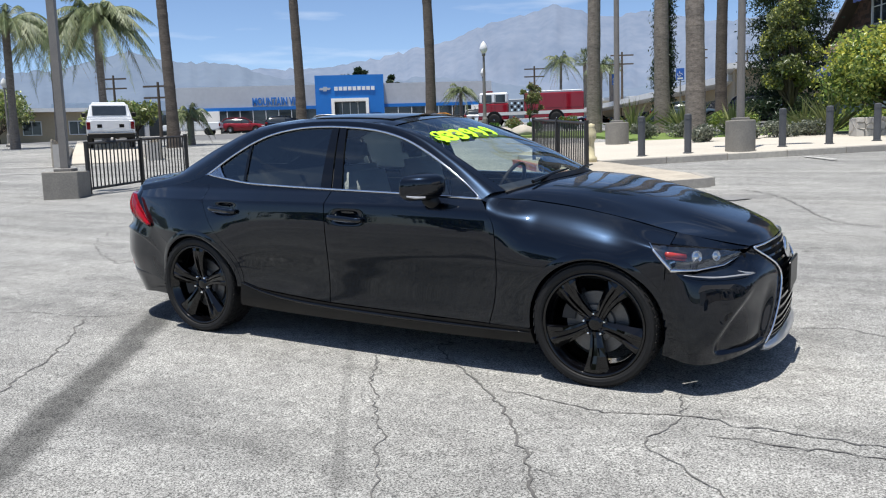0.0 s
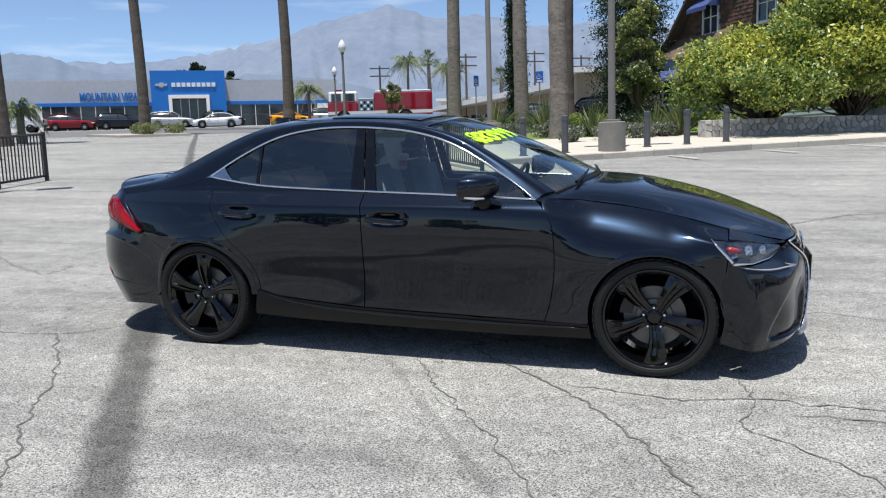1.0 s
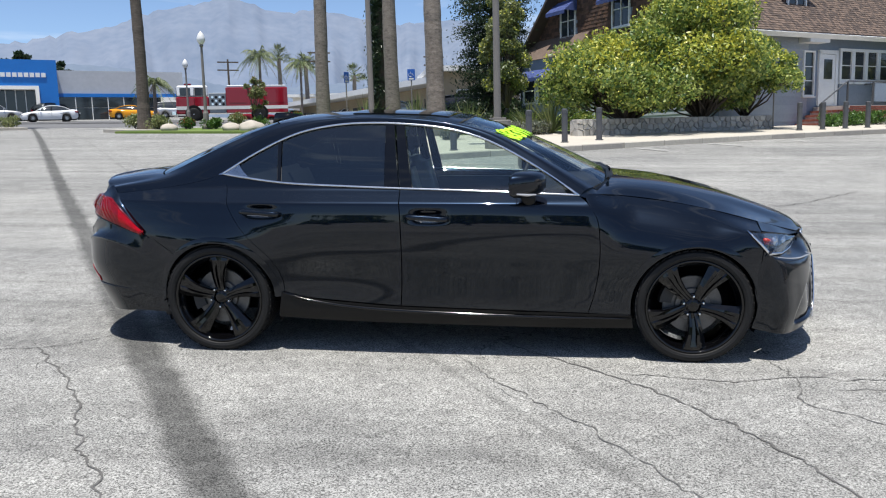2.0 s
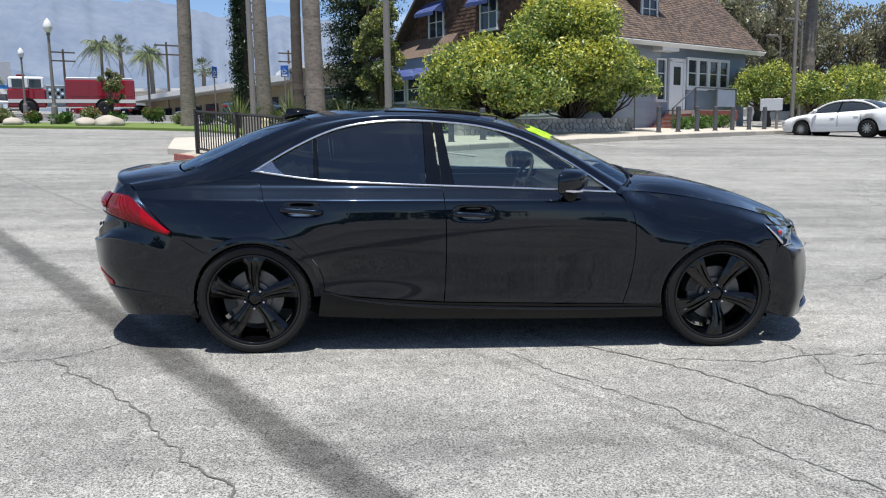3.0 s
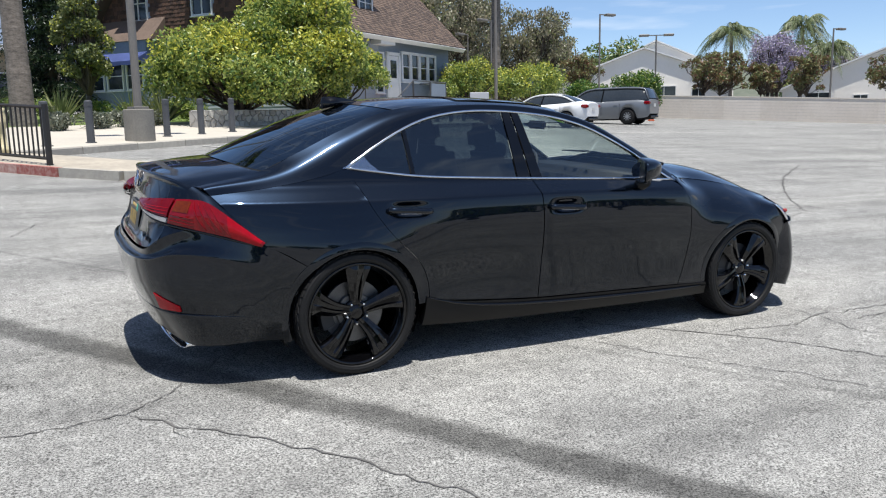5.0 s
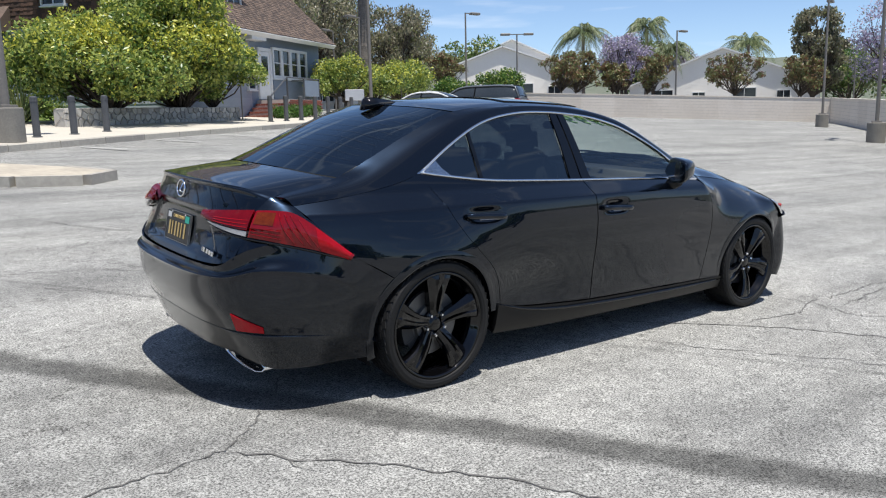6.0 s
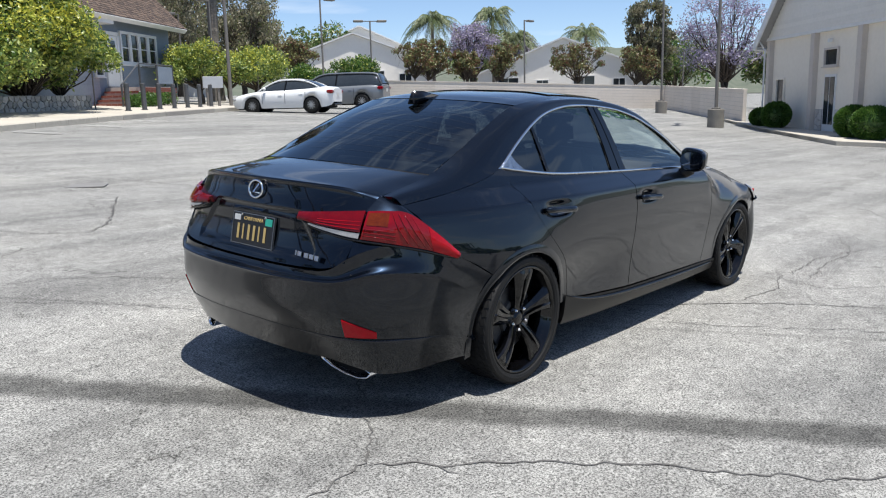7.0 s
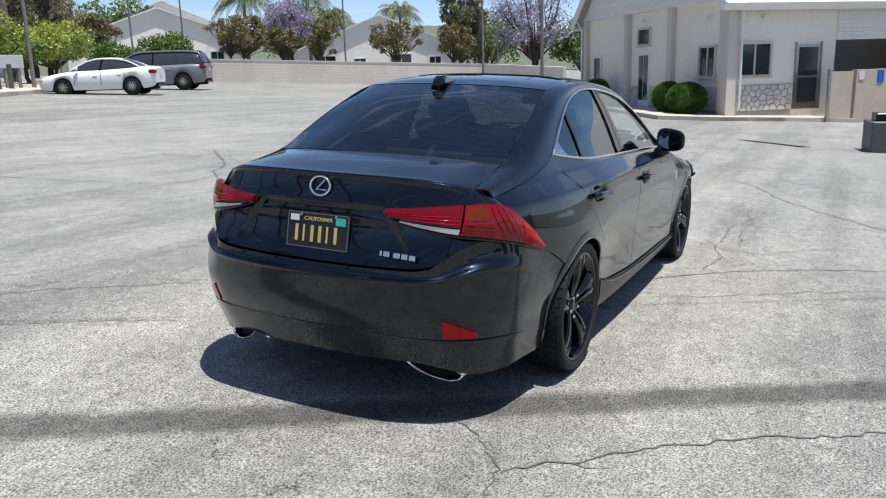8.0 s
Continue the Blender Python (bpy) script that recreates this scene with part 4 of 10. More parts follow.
for lamp_lens, s in zip(lens, (1, -1)):
    lamp_lens.visible_shadow = False
    fl = (lambda g: g) if s == 1 else flip_grid
    part("housing", sheet(fl(net([hl_top, hl_in, hl_low], 14, 8)), 0, 0, -0.001), LAMP_DARK, lamp_lens, "dark lamp housing")
    for u, r, mt, lb in ((0.55, 0.033, CHROME, "projector"), (0.74, 0.027, CHROME, "projector")):
        p = crom([Vector(q) for q in hl_in], 1 + u * 4)
        bm = bmesh.new()
        lathe(bm, [(r, -0.02), (r, 0.016), (r * 0.88, 0.020), (r * 0.80, 0.016), (r * 0.74, 0.010), (r * 0.55, 0.018), (0.001, 0.024)], 20, m=Matrix.Translation((p.x, p.y * s, p.z)) @ Vector((0, 0, 1)).rotation_difference(Vector((0.8, -0.55 * s, 0.1))).to_matrix().to_4x4())
        part(lb.replace(" ", "_"), bm, mt, lamp_lens, smooth=True)
    for dz_, thick_ in ((-0.012, 0.006), (0.006, 0.013)):
        bm = bmesh.new()
        a_, b_ = crom([Vector(q) for q in hl_in], 1.62), crom([Vector(q) for q in hl_in], 2.72)
        tube(bm, [(q.x + 0.012, (q.y - 0.012) * s, q.z + dz_) for q in (a_, (a_ + b_) / 2, b_)], thick_, 8)
        part("side_marker", bm, MARKER_RED, lamp_lens, "red side marker bar", smooth=True)
    bm = bmesh.new()
    rim_line = [hl_top[0], hl_low[0], hl_low[1], hl_low[2], hl_low[3], hl_low[4], hl_low[5]]
    tube(bm, [(p.x, p.y * s, p.z) for p in (Vector(q) + Vector((0.004, -0.004, 0.001)) for q in rim_line)], [0.004, 0.006, 0.0085, 0.0095, 0.005, 0.004, 0.004], 8)
    part("lamp_rim", bm, CHROME, lamp_lens, "chrome lamp edging", smooth=True)
    bm = bmesh.new()
    tube(bm, [(p.x, p.y * s, p.z) for p in (Vector(q) + Vector((0.003, -0.003, 0.001)) for q in hl_top)], [0.004, 0.0032, 0.0028, 0.0024, 0.002, 0.002], 6)
    part("lamp_seal", bm, GLOSS_BLACK, lamp_lens, smooth=True)
    bm = bmesh.new()
    tube(bm, [(x, y * s, z) for x, y, z in spline([(1.845, -0.850, 0.612), (1.92, -0.798, 0.598), (2.00, -0.716, 0.588), (2.120, -0.535, 0.582)], 14)], [0.002, 0.0025, 0.003, 0.0035] + [0.0045] * 8 + [0.006, 0.005, 0.002], 6)
    tube(bm, [(2.112, -0.545 * s, 0.584), (2.085, -0.59 * s, 0.593), (2.055, -0.63 * s, 0.607)], [0.006, 0.004, 0.0015], 6)
    part("day_light", bm, CLEAR_LENS, lamp_lens, "white daytime light strip", smooth=True)

tip_rows = [[(1.768, -0.662, 0.788), (1.82, -0.622, 0.772), (1.90, -0.557, 0.743), (2.00, -0.468, 0.708), (2.07, -0.412, 0.690)], [(1.765, -0.775, 0.748), (1.82, -0.712, 0.733), (1.90, -0.632, 0.714), (1.985, -0.515, 0.690), (2.06, -0.422, 0.682)]]
pair("fender_tip", net(tip_rows, 20, 3), BLACK_PAINT, thick=0.02, gap=0.001, lift=0.002)

# rear end
rb = [[(-1.640, None, 0.583), (-1.872, None, 0.714), (-2.075, 0.782, 0.762), (-2.225, 0.690, 0.785), (-2.325, 0.600, 0.735), (-2.383, 0.515, 0.679), (-2.406, 0.29, 0.666), (-2.411, 0, 0.662)],
      [(-1.712, None, 0.485), (-1.90, 0.836, 0.60), (-2.10, 0.800, 0.665), (-2.27, 0.705, 0.675), (-2.37, 0.590, 0.64), (-2.422, 0.475, 0.632), (-2.448, 0.27, 0.626), (-2.454, 0, 0.624)],
      [(-1.743, None, 0.405), (-1.94, 0.828, 0.475), (-2.12, 0.798, 0.50), (-2.275, 0.708, 0.505), (-2.365, 0.588, 0.495), (-2.402, 0.465, 0.488), (-2.425, 0.265, 0.482), (-2.43, 0, 0.48)],
      [(-1.755, None, 0.305), (-1.94, 0.816, 0.365), (-2.105, 0.785, 0.385), (-2.25, 0.695, 0.39), (-2.33, 0.580, 0.39), (-2.365, 0.46, 0.39), (-2.388, 0.265, 0.39), (-2.393, 0, 0.39)],
      [(-1.741, None, 0.215), (-1.93, 0.788, 0.218), (-2.07, 0.755, 0.208), (-2.19, 0.668, 0.200), (-2.262, 0.565, 0.228), (-2.305, 0.45, 0.250), (-2.335, 0.26, 0.248), (-2.345, 0, 0.248)]]
rb = [[(x, -(flank_y(x, z) if y is None else y), z) for x, y, z in r] for r in rb]
# a sharp shelf edge under the lid
rb.insert(2, [(x + (0.004 if k > 2 else 0.0), y + (0.002 if k < 4 else 0.0), z - 0.022) for k, (x, y, z) in enumerate(rb[1])])
# and a hollow above it, deepest beside the lid's lower corner
rb.insert(1, [tuple(p[i] + (q[i] - p[i]) * (wz if i == 2 else wx) for i in range(3)) for p, q, wx, wz in zip(rb[0], rb[1], (0.5, 0.5, 0.45, 0.22, 0.12, 0.14, 0.25, 0.3), (0.5, 0.5, 0.52, 0.66, 0.72, 0.72, 0.68, 0.66))])
# a lip low down, standing proud under the reflectors and fading to the wheels
LIP = (0.0, 0.15, 0.7, 1.0, 0.9, 0.5, 0.25, 0.2)
low_a, low_b = rb[-2], rb[-1]
rb[-1:-1] = [[(p[0] + (q[0] - p[0]) * f - 0.6 * o * w, p[1] + (q[1] - p[1]) * f - 0.8 * o * w * (p[1] < -0.01), p[2] + (q[2] - p[2]) * f) for p, q, w in zip(low_a, low_b, LIP)] for f, o in ((0.07, -0.002), (0.17, 0.009))]
rb_full = [r[:-1] + [(x, -y, z) for x, y, z in reversed(r)] for r in rb]
bump_r = part("rear_bumper", sheet(net(rb_full, 90, 96), 0.03, 0.003), BLACK_PAINT, car)
for s, v0 in ((0, 0.213), (1, 0.717)):
    g = net(rb_full, 10, 5, v0, v0 + 0.07, 0.525, 0.6275)
    if not s:
        g = g[::-1]
    for i, col in enumerate(g):
        k = i / 10
        top, bot = col[0].copy(), col[-1].copy()
        for j in range(6):
            col[j] = top.lerp(bot, 0.7 * k + (1 - 0.7 * k) * j / 5)
    part("reflector", sheet(g, 0.008, 0, 0.006), BRIGHT_RED, bump_r, "red corner reflector")
    part("reflector_trim", sheet(net(rb_full, 14, 1, v0, v0 + 0.07, 0.632, 0.6375), 0.004, 0, 0.006), BLACK_PAINT, bump_r)
EXH = [(0.395, 0.262), (0.455, 0.262), (0.53, 0.250), (0.59, 0.226), (0.628, 0.196), (0.612, 0.176), (0.575, 0.170), (0.51, 0.186), (0.45, 0.214), (0.41, 0.244)]
for s in (-1, 1):
    bm = bmesh.new()
    cy, cz = 0.51, 0.217
    rims = []
    for k, dx in ((1.0, 0.16), (1.0, 0.0), (0.985, -0.004), (0.93, -0.003), (0.90, 0.012), (0.86, 0.10)):
        rims.append([bm.verts.new((-2.312 + 0.42 * (y - 0.395) * 1.0 + dx, s * (cy + (y - cy) * k), cz + (z - cz) * k)) for y, z in EXH])
    for r0, r1 in zip(rims, rims[1:]):
        for k in range(10):
            bm.faces.new((r0[k], r0[(k + 1) % 10], r1[(k + 1) % 10], r1[k]))
    bmesh.ops.recalc_face_normals(bm, faces=bm.faces)
    ex = part("exhaust_tip", bm, CHROME, car, "wedge-shaped chrome exhaust tip", smooth=True)
    bm = bmesh.new()
    bm.faces.new([bm.verts.new((-2.312 + 0.42 * (y - 0.395) + 0.03, s * (cy + (y - cy) * 0.81), cz + (z - cz) * 0.81)) for y, z in EXH])
    part("pipe_mouth", bm, MATTE_BLACK, ex)
# body under and behind the tail lamps
TAIL_TOP = [on_flank(-1.874, 0.718), on_flank(-1.97, 0.81), on_flank(-2.03, 0.878), on_flank(-2.09, 0.945), Vector((-2.165, -0.626, 0.984))]
TAIL_LOW = [Vector((-1.866, -0.824, 0.712)), Vector((-1.985, -0.795, 0.805)), Vector((-2.06, -0.765, 0.872)), Vector((-2.125, -0.728, 0.910)), Vector((-2.236, -0.618, 0.926))]
TAIL_UNDER = [p + Vector((0.035, 0.030, -0.006)) for p in TAIL_TOP[:-1]] + [Vector((-2.125, -0.598, 0.982))]
pair("tail_panel", net([TAIL_UNDER, TAIL_TOP, TAIL_LOW], 20, 6), BLACK_PAINT, thick=0.02, gap=0.0)
CORNER = [[(-2.285, -0.600, 0.816), (-2.25, -0.645, 0.810), (-2.208, -0.702, 0.800)], [(-2.322, -0.596, 0.734), (-2.28, -0.648, 0.762), (-2.222, -0.696, 0.784)]]
pair("tail_panel", net(CORNER, 8, 3), BLACK_PAINT, thick=0.01, gap=0.0)
# tail lamps
tl_top = [(-2.352, 0.325, 0.892), (-2.335, 0.43, 0.906), (-2.29, 0.54, 0.917), (-2.236, 0.618, 0.924), (-2.170, 0.694, 0.928), (-2.112, 0.748, 0.918), (-1.985, 0.806, 0.818), (-1.868, 0.832, 0.716)]
tl_low = [(-2.357, 0.33, 0.884), (-2.356, 0.43, 0.854), (-2.33, 0.54, 0.830), (-2.283, 0.618, 0.814), (-2.21, 0.702, 0.800), (-2.08, 0.780, 0.770), (-1.975, 0.810, 0.739), (-1.872, 0.830, 0.712)]
tl_mid = [tuple((Vector(a) + Vector(b)) / 2 + Vector((-0.010, 0.008, 0))) for a, b in zip(tl_top, tl_low)]
for s in (-1, 1):
    rws = [[(x, y * s, z) for x, y, z in r] for r in (tl_top, tl_mid, tl_low)]
    lampset = part("tail_lamp", sheet(net(rws, 30, 8, 0.44, 1.0), 0.03, 0.0015, 0.012), RED_LENS, car, "red wedge-shaped tail lamp")
    part("inner_red_lens", sheet(net(rws, 16, 4, 0.0, 0.43, 0.0, 0.74), 0.03, 0.001, 0.017), DARK_RED_LENS, lampset)
    part("reverse_lens", sheet(net(rws, 16, 4, 0.10, 0.43, 0.76, 0.98), 0.03, 0.001, 0.015), CLEAR_LENS, lampset, "clear reversing lens")
    part("amber_lens", sheet(net(rws, 8, 4, 0.455, 0.575, 0.08, 0.50), 0.004, 0.001, 0.0140), AMBER_LENS, lampset)
    part("side_lens", sheet(net(rws, 12, 6, 0.80, 0.985, 0.04, 0.96), 0.003, 0.001, 0.0135), BRIGHT_RED, lampset)

    def on_lamp(u, v):
        return crom([crom([Vector(p) for p in r], min(u, 0.999) * 7) for r in rws], v * 2)
    guides = [[(0.60 + 0.045 * k + 0.075 * q / 8, 0.06 + 0.88 * q / 8) for q in range(9)] for k in range(4)]
    guides += [[(0.45 + 0.17 * q / 8, 0.60 + 0.12 * k + 0.03 * q / 8) for q in range(9)] for k in range(3)]
    guides += [[(0.16 + 0.27 * q / 8, 0.34 + 0.14 * k) for q in range(9)] for k in range(3)]
    for k, line in enumerate(guides):
        bm = bmesh.new()
        tube(bm, [on_lamp(u, v) + (Vector((-0.0115, 0.0085 * s, 0.001)) if k < 7 else Vector((-0.0175, 0.004 * s, 0.002))) for u, v in line], 0.0030 if k < 4 else 0.0022, 5)
        part("light_guide", bm, RED_LENS if k < 7 else BRIGHT_RED, lampset, smooth=True)
    bm = bmesh.new()
    tube(bm, spline([Vector(p) + Vector((-0.006, 0.005 * s, -0.006)) for p in rws[2]], 30), 0.006, 6)
    part("lamp_seal", bm, GLOSS_BLACK, lampset, smooth=True)
# plate, emblem, badge
PLATE_M = Matrix.Translation((-2.366, 0.0, 0.782)) @ pose(0, 0, 0, 90 - 10, 0, -90) @ Matrix.Diagonal((0.98, 0.90, 1, 1))
plate = part("rear_plate", a_box(-0.156, 0.156, -0.080, 0.080, -0.006, 0.0), PLATE_BLACK, car, "black number plate in a chrome-edged frame")
plate.matrix_basis = PLATE_M
bm = bmesh.new()
for x0, x1, y0, y1 in ((-0.158, 0.158, 0.079, 0.082), (-0.158, 0.158, -0.082, -0.079), (-0.158, -0.155, -0.08, 0.08), (0.155, 0.158, -0.08, 0.08)):
    box(bm, x0, x1, y0, y1, -0.008, 0.003)
part("plate_frame", bm, STEEL, plate, "thin bright plate edge")
for k in range(6):
    part("plate_bar", a_box(-0.116 + 0.0405 * k, -0.107 + 0.0405 * k + 0.006 * (k % 3 != 1), -0.054, 0.024, 0.001, 0.0030), PLATE_GOLD, plate)
words("state_name", "CALIFORNIA", 0.026, Matrix.Translation((0, 0.054, 0.001)), PLATE_GOLD, plate, 0.001)
part("month_sticker", a_box(-0.145, -0.100, 0.040, 0.070, 0.001, 0.003), PLATE_WHITE, plate)
part("year_sticker", a_box(0.092, 0.142, 0.034, 0.070, 0.001, 0.003), PLATE_TEAL, plate)
for x in (-0.09, 0.09):
    bm = bmesh.new()
    lathe(bm, [(0.001, 0.006), (0.005, 0.005), (0.007, 0.001)], 10, m=Matrix.Translation((x, 0.071, 0.001)))
    part("plate_screw", bm, STEEL, plate)
EMB = Matrix.Translation((-2.337, 0.0, 0.972)) @ pose(0, 0, 0, 90 - 8, 0, -90)
bm = bmesh.new()
ring = []
for k in range(33):
    a = 2 * math.pi * k / 32
    ring.append(EMB @ Vector((0.050 * math.cos(a), 0.040 * math.sin(a), 0.004)))
tube(bm, ring, 0.0055, 6, cap=False)
tube(bm, [EMB @ Vector(p) for p in ((0.022, 0.026, 0.004), (-0.016, -0.016, 0.004), (0.032, -0.018, 0.004))], [0.004, 0.006, 0.004], 6)
part("emblem", bm, CHROME, trunk, "oval chrome emblem", smooth=True)
BADGE = Matrix.Translation((-2.374, -0.385, 0.722)) @ pose(0, 0, 0, 90 - 12, 0, -96)
for x0, x1 in ((-0.078, -0.068), (-0.060, -0.030), (-0.010, 0.022), (0.030, 0.060), (0.068, 0.098)):
    part("badge_bar", a_box(x0, x1, -0.011, 0.011, 0, 0.003, BADGE, 0.0010), CHROME, trunk)

# side glass, pillars, bright trim
DLO_Z = smooth1([p[0] for p in reversed(DLO_TOP)], [p[1] for p in reversed(DLO_TOP)])
BELT_Z = smooth1([-1.40, -1.30, -1.0, -0.65, -0.29, 0.2, 0.75], [1.065, 1.048, 1.012, 0.995, 0.982, 0.968, 0.948])


def pane(x0b, x0t, x1b, x1t, inset=0.0):
    b = [(x0b + (x1b - x0b) * k / 6, BELT_Z(x0b + (x1b - x0b) * k / 6)) for k in range(7)]
    t = [(x0t + (x1t - x0t) * k / 8, DLO_Z(x0t + (x1t - x0t) * k / 8)) for k in range(9)]
    return coons(b, t, [b[0], t[0]], [b[-1], t[-1]], 16, 10, out=-0.008 + inset)


pn = pair("rear_door_window", pane(-1.02, -1.035, -0.385, -0.40), GLASS_DARK, None, "dark tinted door window", thick=0.0)
pf = pair("front_door_window", pane(-0.215, -0.285, 0.735, 0.725), GLASS_MID, None, "lightly green-tinted door window", thick=0.0)
pq = pair("quarter_window", pane(-1.385, -1.375, -1.045, -1.06), GLASS_DARK, None, "dark tinted quarter window", thick=0.0)
for o in (*pn, *pf, *pq):
    o.visible_shadow = False
pair("door_pillar", pane(-0.385, -0.40, -0.297, -0.345, 0.010), GLOSS_BLACK, None, "gloss black door pillar", thick=0.01)
pair("door_pillar", pane(-0.290, -0.338, -0.215, -0.285, 0.010), GLOSS_BLACK, None, "gloss black door pillar", thick=0.01)
pair("window_bar", pane(-1.045, -1.06, -1.02, -1.035, 0.008), GLOSS_BLACK, None, "black window divider", thick=0.01)
for s in (1, -1):
    for line, rad, nm in (([on_flank(x, z, 0.003) for x, z in DLO_TOP], 0.0075, "window_trim"), ([on_flank(x, z + 0.003, 0.004) for x, z in BELT_R[:-1]] + [on_flank(x, z + 0.003, 0.004) for x, z in BELT_F], 0.0075, "belt_trim")):
        bm = bmesh.new()
        pts = [(p.x, p.y * s, p.z) for p in spline(line, 60)]
        tube(bm, pts, rad, 6)
        part(nm, bm, CHROME, car, "bright window trim", smooth=True)
    bm = bmesh.new()
    w = [on_flank(x, z, 0.0045) for x, z in ((-1.425, 1.062), (-1.30, 1.050), (-1.22, 1.043), (-1.27, 1.085), (-1.30, 1.125))]
    bm.faces.new([bm.verts.new((p.x, p.y * s, p.z)) for p in w])
    bmesh.ops.solidify(bm, geom=bm.faces[:], thickness=0.004)
    part("trim_corner", bm, CHROME, car)

# door handles in their bowls
for doors, xc, zc in ((door_r, -1.11, 0.852), (door_f, -0.11, 0.828)):
    for dr, s in zip(doors, (1, -1)):
        bm = bmesh.new()
        hp = [on_flank(xc - 0.125, zc + 0.004, 0.002), on_flank(xc - 0.10, zc + 0.005, 0.030), on_flank(xc, zc, 0.046), on_flank(xc + 0.09, zc - 0.006, 0.036), on_flank(xc + 0.118, zc - 0.008, 0.002)]
        tube(bm, [(p.x, p.y * s, p.z) for p in spline(hp, 16)], [0.010] + [0.016] * 15 + [0.010], 8)
        part("handle", bm, BLACK_PAINT, dr, smooth=True)
        bm = bmesh.new()
        hp = [on_flank(xc - 0.07, zc - 0.012, 0.046), on_flank(xc + 0.06, zc - 0.016, 0.048)]
        tube(bm, [(p.x, p.y * s, p.z) for p in hp], 0.002, 5)
        part("handle_strip", bm, STEEL, dr)

# door mirrors
for dr, s in zip(door_f, (-1, 1)):
    bm = bmesh.new()
    bmesh.ops.create_uvsphere(bm, u_segments=24, v_segments=14, radius=1.0)
    for v in bm.verts:
        x, y, z = (math.copysign(abs(c) ** 0.62, c) for c in v.co)
        nose = max(0.0, x)
        rise = 0.012 * nose if z < 0 else 0.016 * nose
        v.co = Vector((0.415 + x * (0.130 if x > 0 else 0.03) - 0.045 * y * s, s * 0.918 + y * 0.102 * (1 - 0.22 * nose), 1.020 + z * (0.076 - 0.020 * nose) * (1 - 0.12 * y * s) + rise))
    mir = part("door_mirror", bm, BLACK_PAINT, dr, "black door mirror", smooth=True)
    bm = bmesh.new()
    tube(bm, [(0.475, s * 0.775, 0.895), (0.47, s * 0.825, 0.918), (0.46, s * 0.880, 0.960)], [0.055, 0.038, 0.046], 10)
    part("mirror_arm", bm, SATIN_BLACK, mir, smooth=True)
    bm = bmesh.new()
    lathe(bm, [(0.001, 0.0), (0.9, 0.0), (1.0, 0.004)], 24, m=Matrix.Translation((0.394, s * 0.922, 1.018)) @ Matrix.Rotation(radians(-90), 4, "Y") @ Matrix.Diagonal((0.056, 0.084, 1, 1)))
    part("mirror_glass", bm, MIRROR_DIM, mir, "mirror glass")
    bm = bmesh.new()
    tube(bm, [(0.40, s * 1.008, 0.978), (0.46, s * 1.008, 0.974), (0.505, s * 0.985, 0.974)], [0.005, 0.008, 0.005], 6)
    part("turn_lamp", bm, CLEAR_LENS, mir, "clear turn signal strip")

# shark fin
bm = bmesh.new()
for s in (0,):
    a = [bm.verts.new(p) for p in ((-1.30, -0.028, 1.352), (-1.05, -0.012, 1.402), (-1.05, 0.012, 1.402), (-1.30, 0.028, 1.352))]
    b = [bm.verts.new(p) for p in ((-1.285, -0.010, 1.425), (-1.20, -0.004, 1.428), (-1.20, 0.004, 1.428), (-1.285, 0.010, 1.425))]
    for k in range(4):
        bm.faces.new((a[k], a[(k + 1) % 4], b[(k + 1) % 4], b[k]))
    bm.faces.new(b)
    bm.faces.new(a[::-1])
bmesh.ops.bevel(bm, geom=bm.edges[:], offset=0.006, segments=2, affect="EDGES")
part("antenna_fin", bm, GLOSS_BLACK, car, "black shark-fin antenna", smooth=True)

# price in lime paint at the top of the windscreen
def on_shield(u, v, lift=0.006):
    g = net(shield_rows, 2, 2, u - 0.004, u + 0.004, v - 0.004, v + 0.004)
    n = (g[2][1] - g[0][1]).cross(g[1][2] - g[1][0]).normalized()
    if n.x < 0:
        n = -n
    return g[1][1] + n * lift, n


for k, ch in enumerate("$33999"):
    # from the passenger side (y < 0) inwards
    u = 0.14 + 0.072 * k
    p, n = on_shield(u, 0.655)
    q, _ = on_shield(u + 0.02, 0.655)
    r, _ = on_shield(u, 0.695)
    if k == 0:
        flipped = q.y < p.y
    if flipped:
        p, n = on_shield(1 - u, 0.655)
        q, _ = on_shield(1 - u - 0.02, 0.655)
        r, _ = on_shield(1 - u, 0.695)
    ax = (q - p).normalized()
    ay = n.cross(ax).normalized()
    if ay.z < 0:
        ay = -ay
    m4 = Matrix((( ax.x, ay.x, n.x, p.x), (ax.y, ay.y, n.y, p.y), (ax.z, ay.z, n.z, p.z), (0, 0, 0, 1)))
    words("price_figure", ch, 0.195, m4 @ pose(0, 0, 0, 0, 0, 0), LIME_INK, windscreen, 0.001, "lime painted figure", 0.008)

# cabin
def rounded(x0, x1, y0, y1, z0, z1, r, m=None):
    bm = bmesh.new()
    box(bm, x0, x1, y0, y1, z0, z1)
    bmesh.ops.bevel(bm, geom=bm.edges[:], offset=r, segments=3, affect="EDGES")
    if m is not None:
        bmesh.ops.transform(bm, matrix=m, verts=bm.verts[:])
    return bm


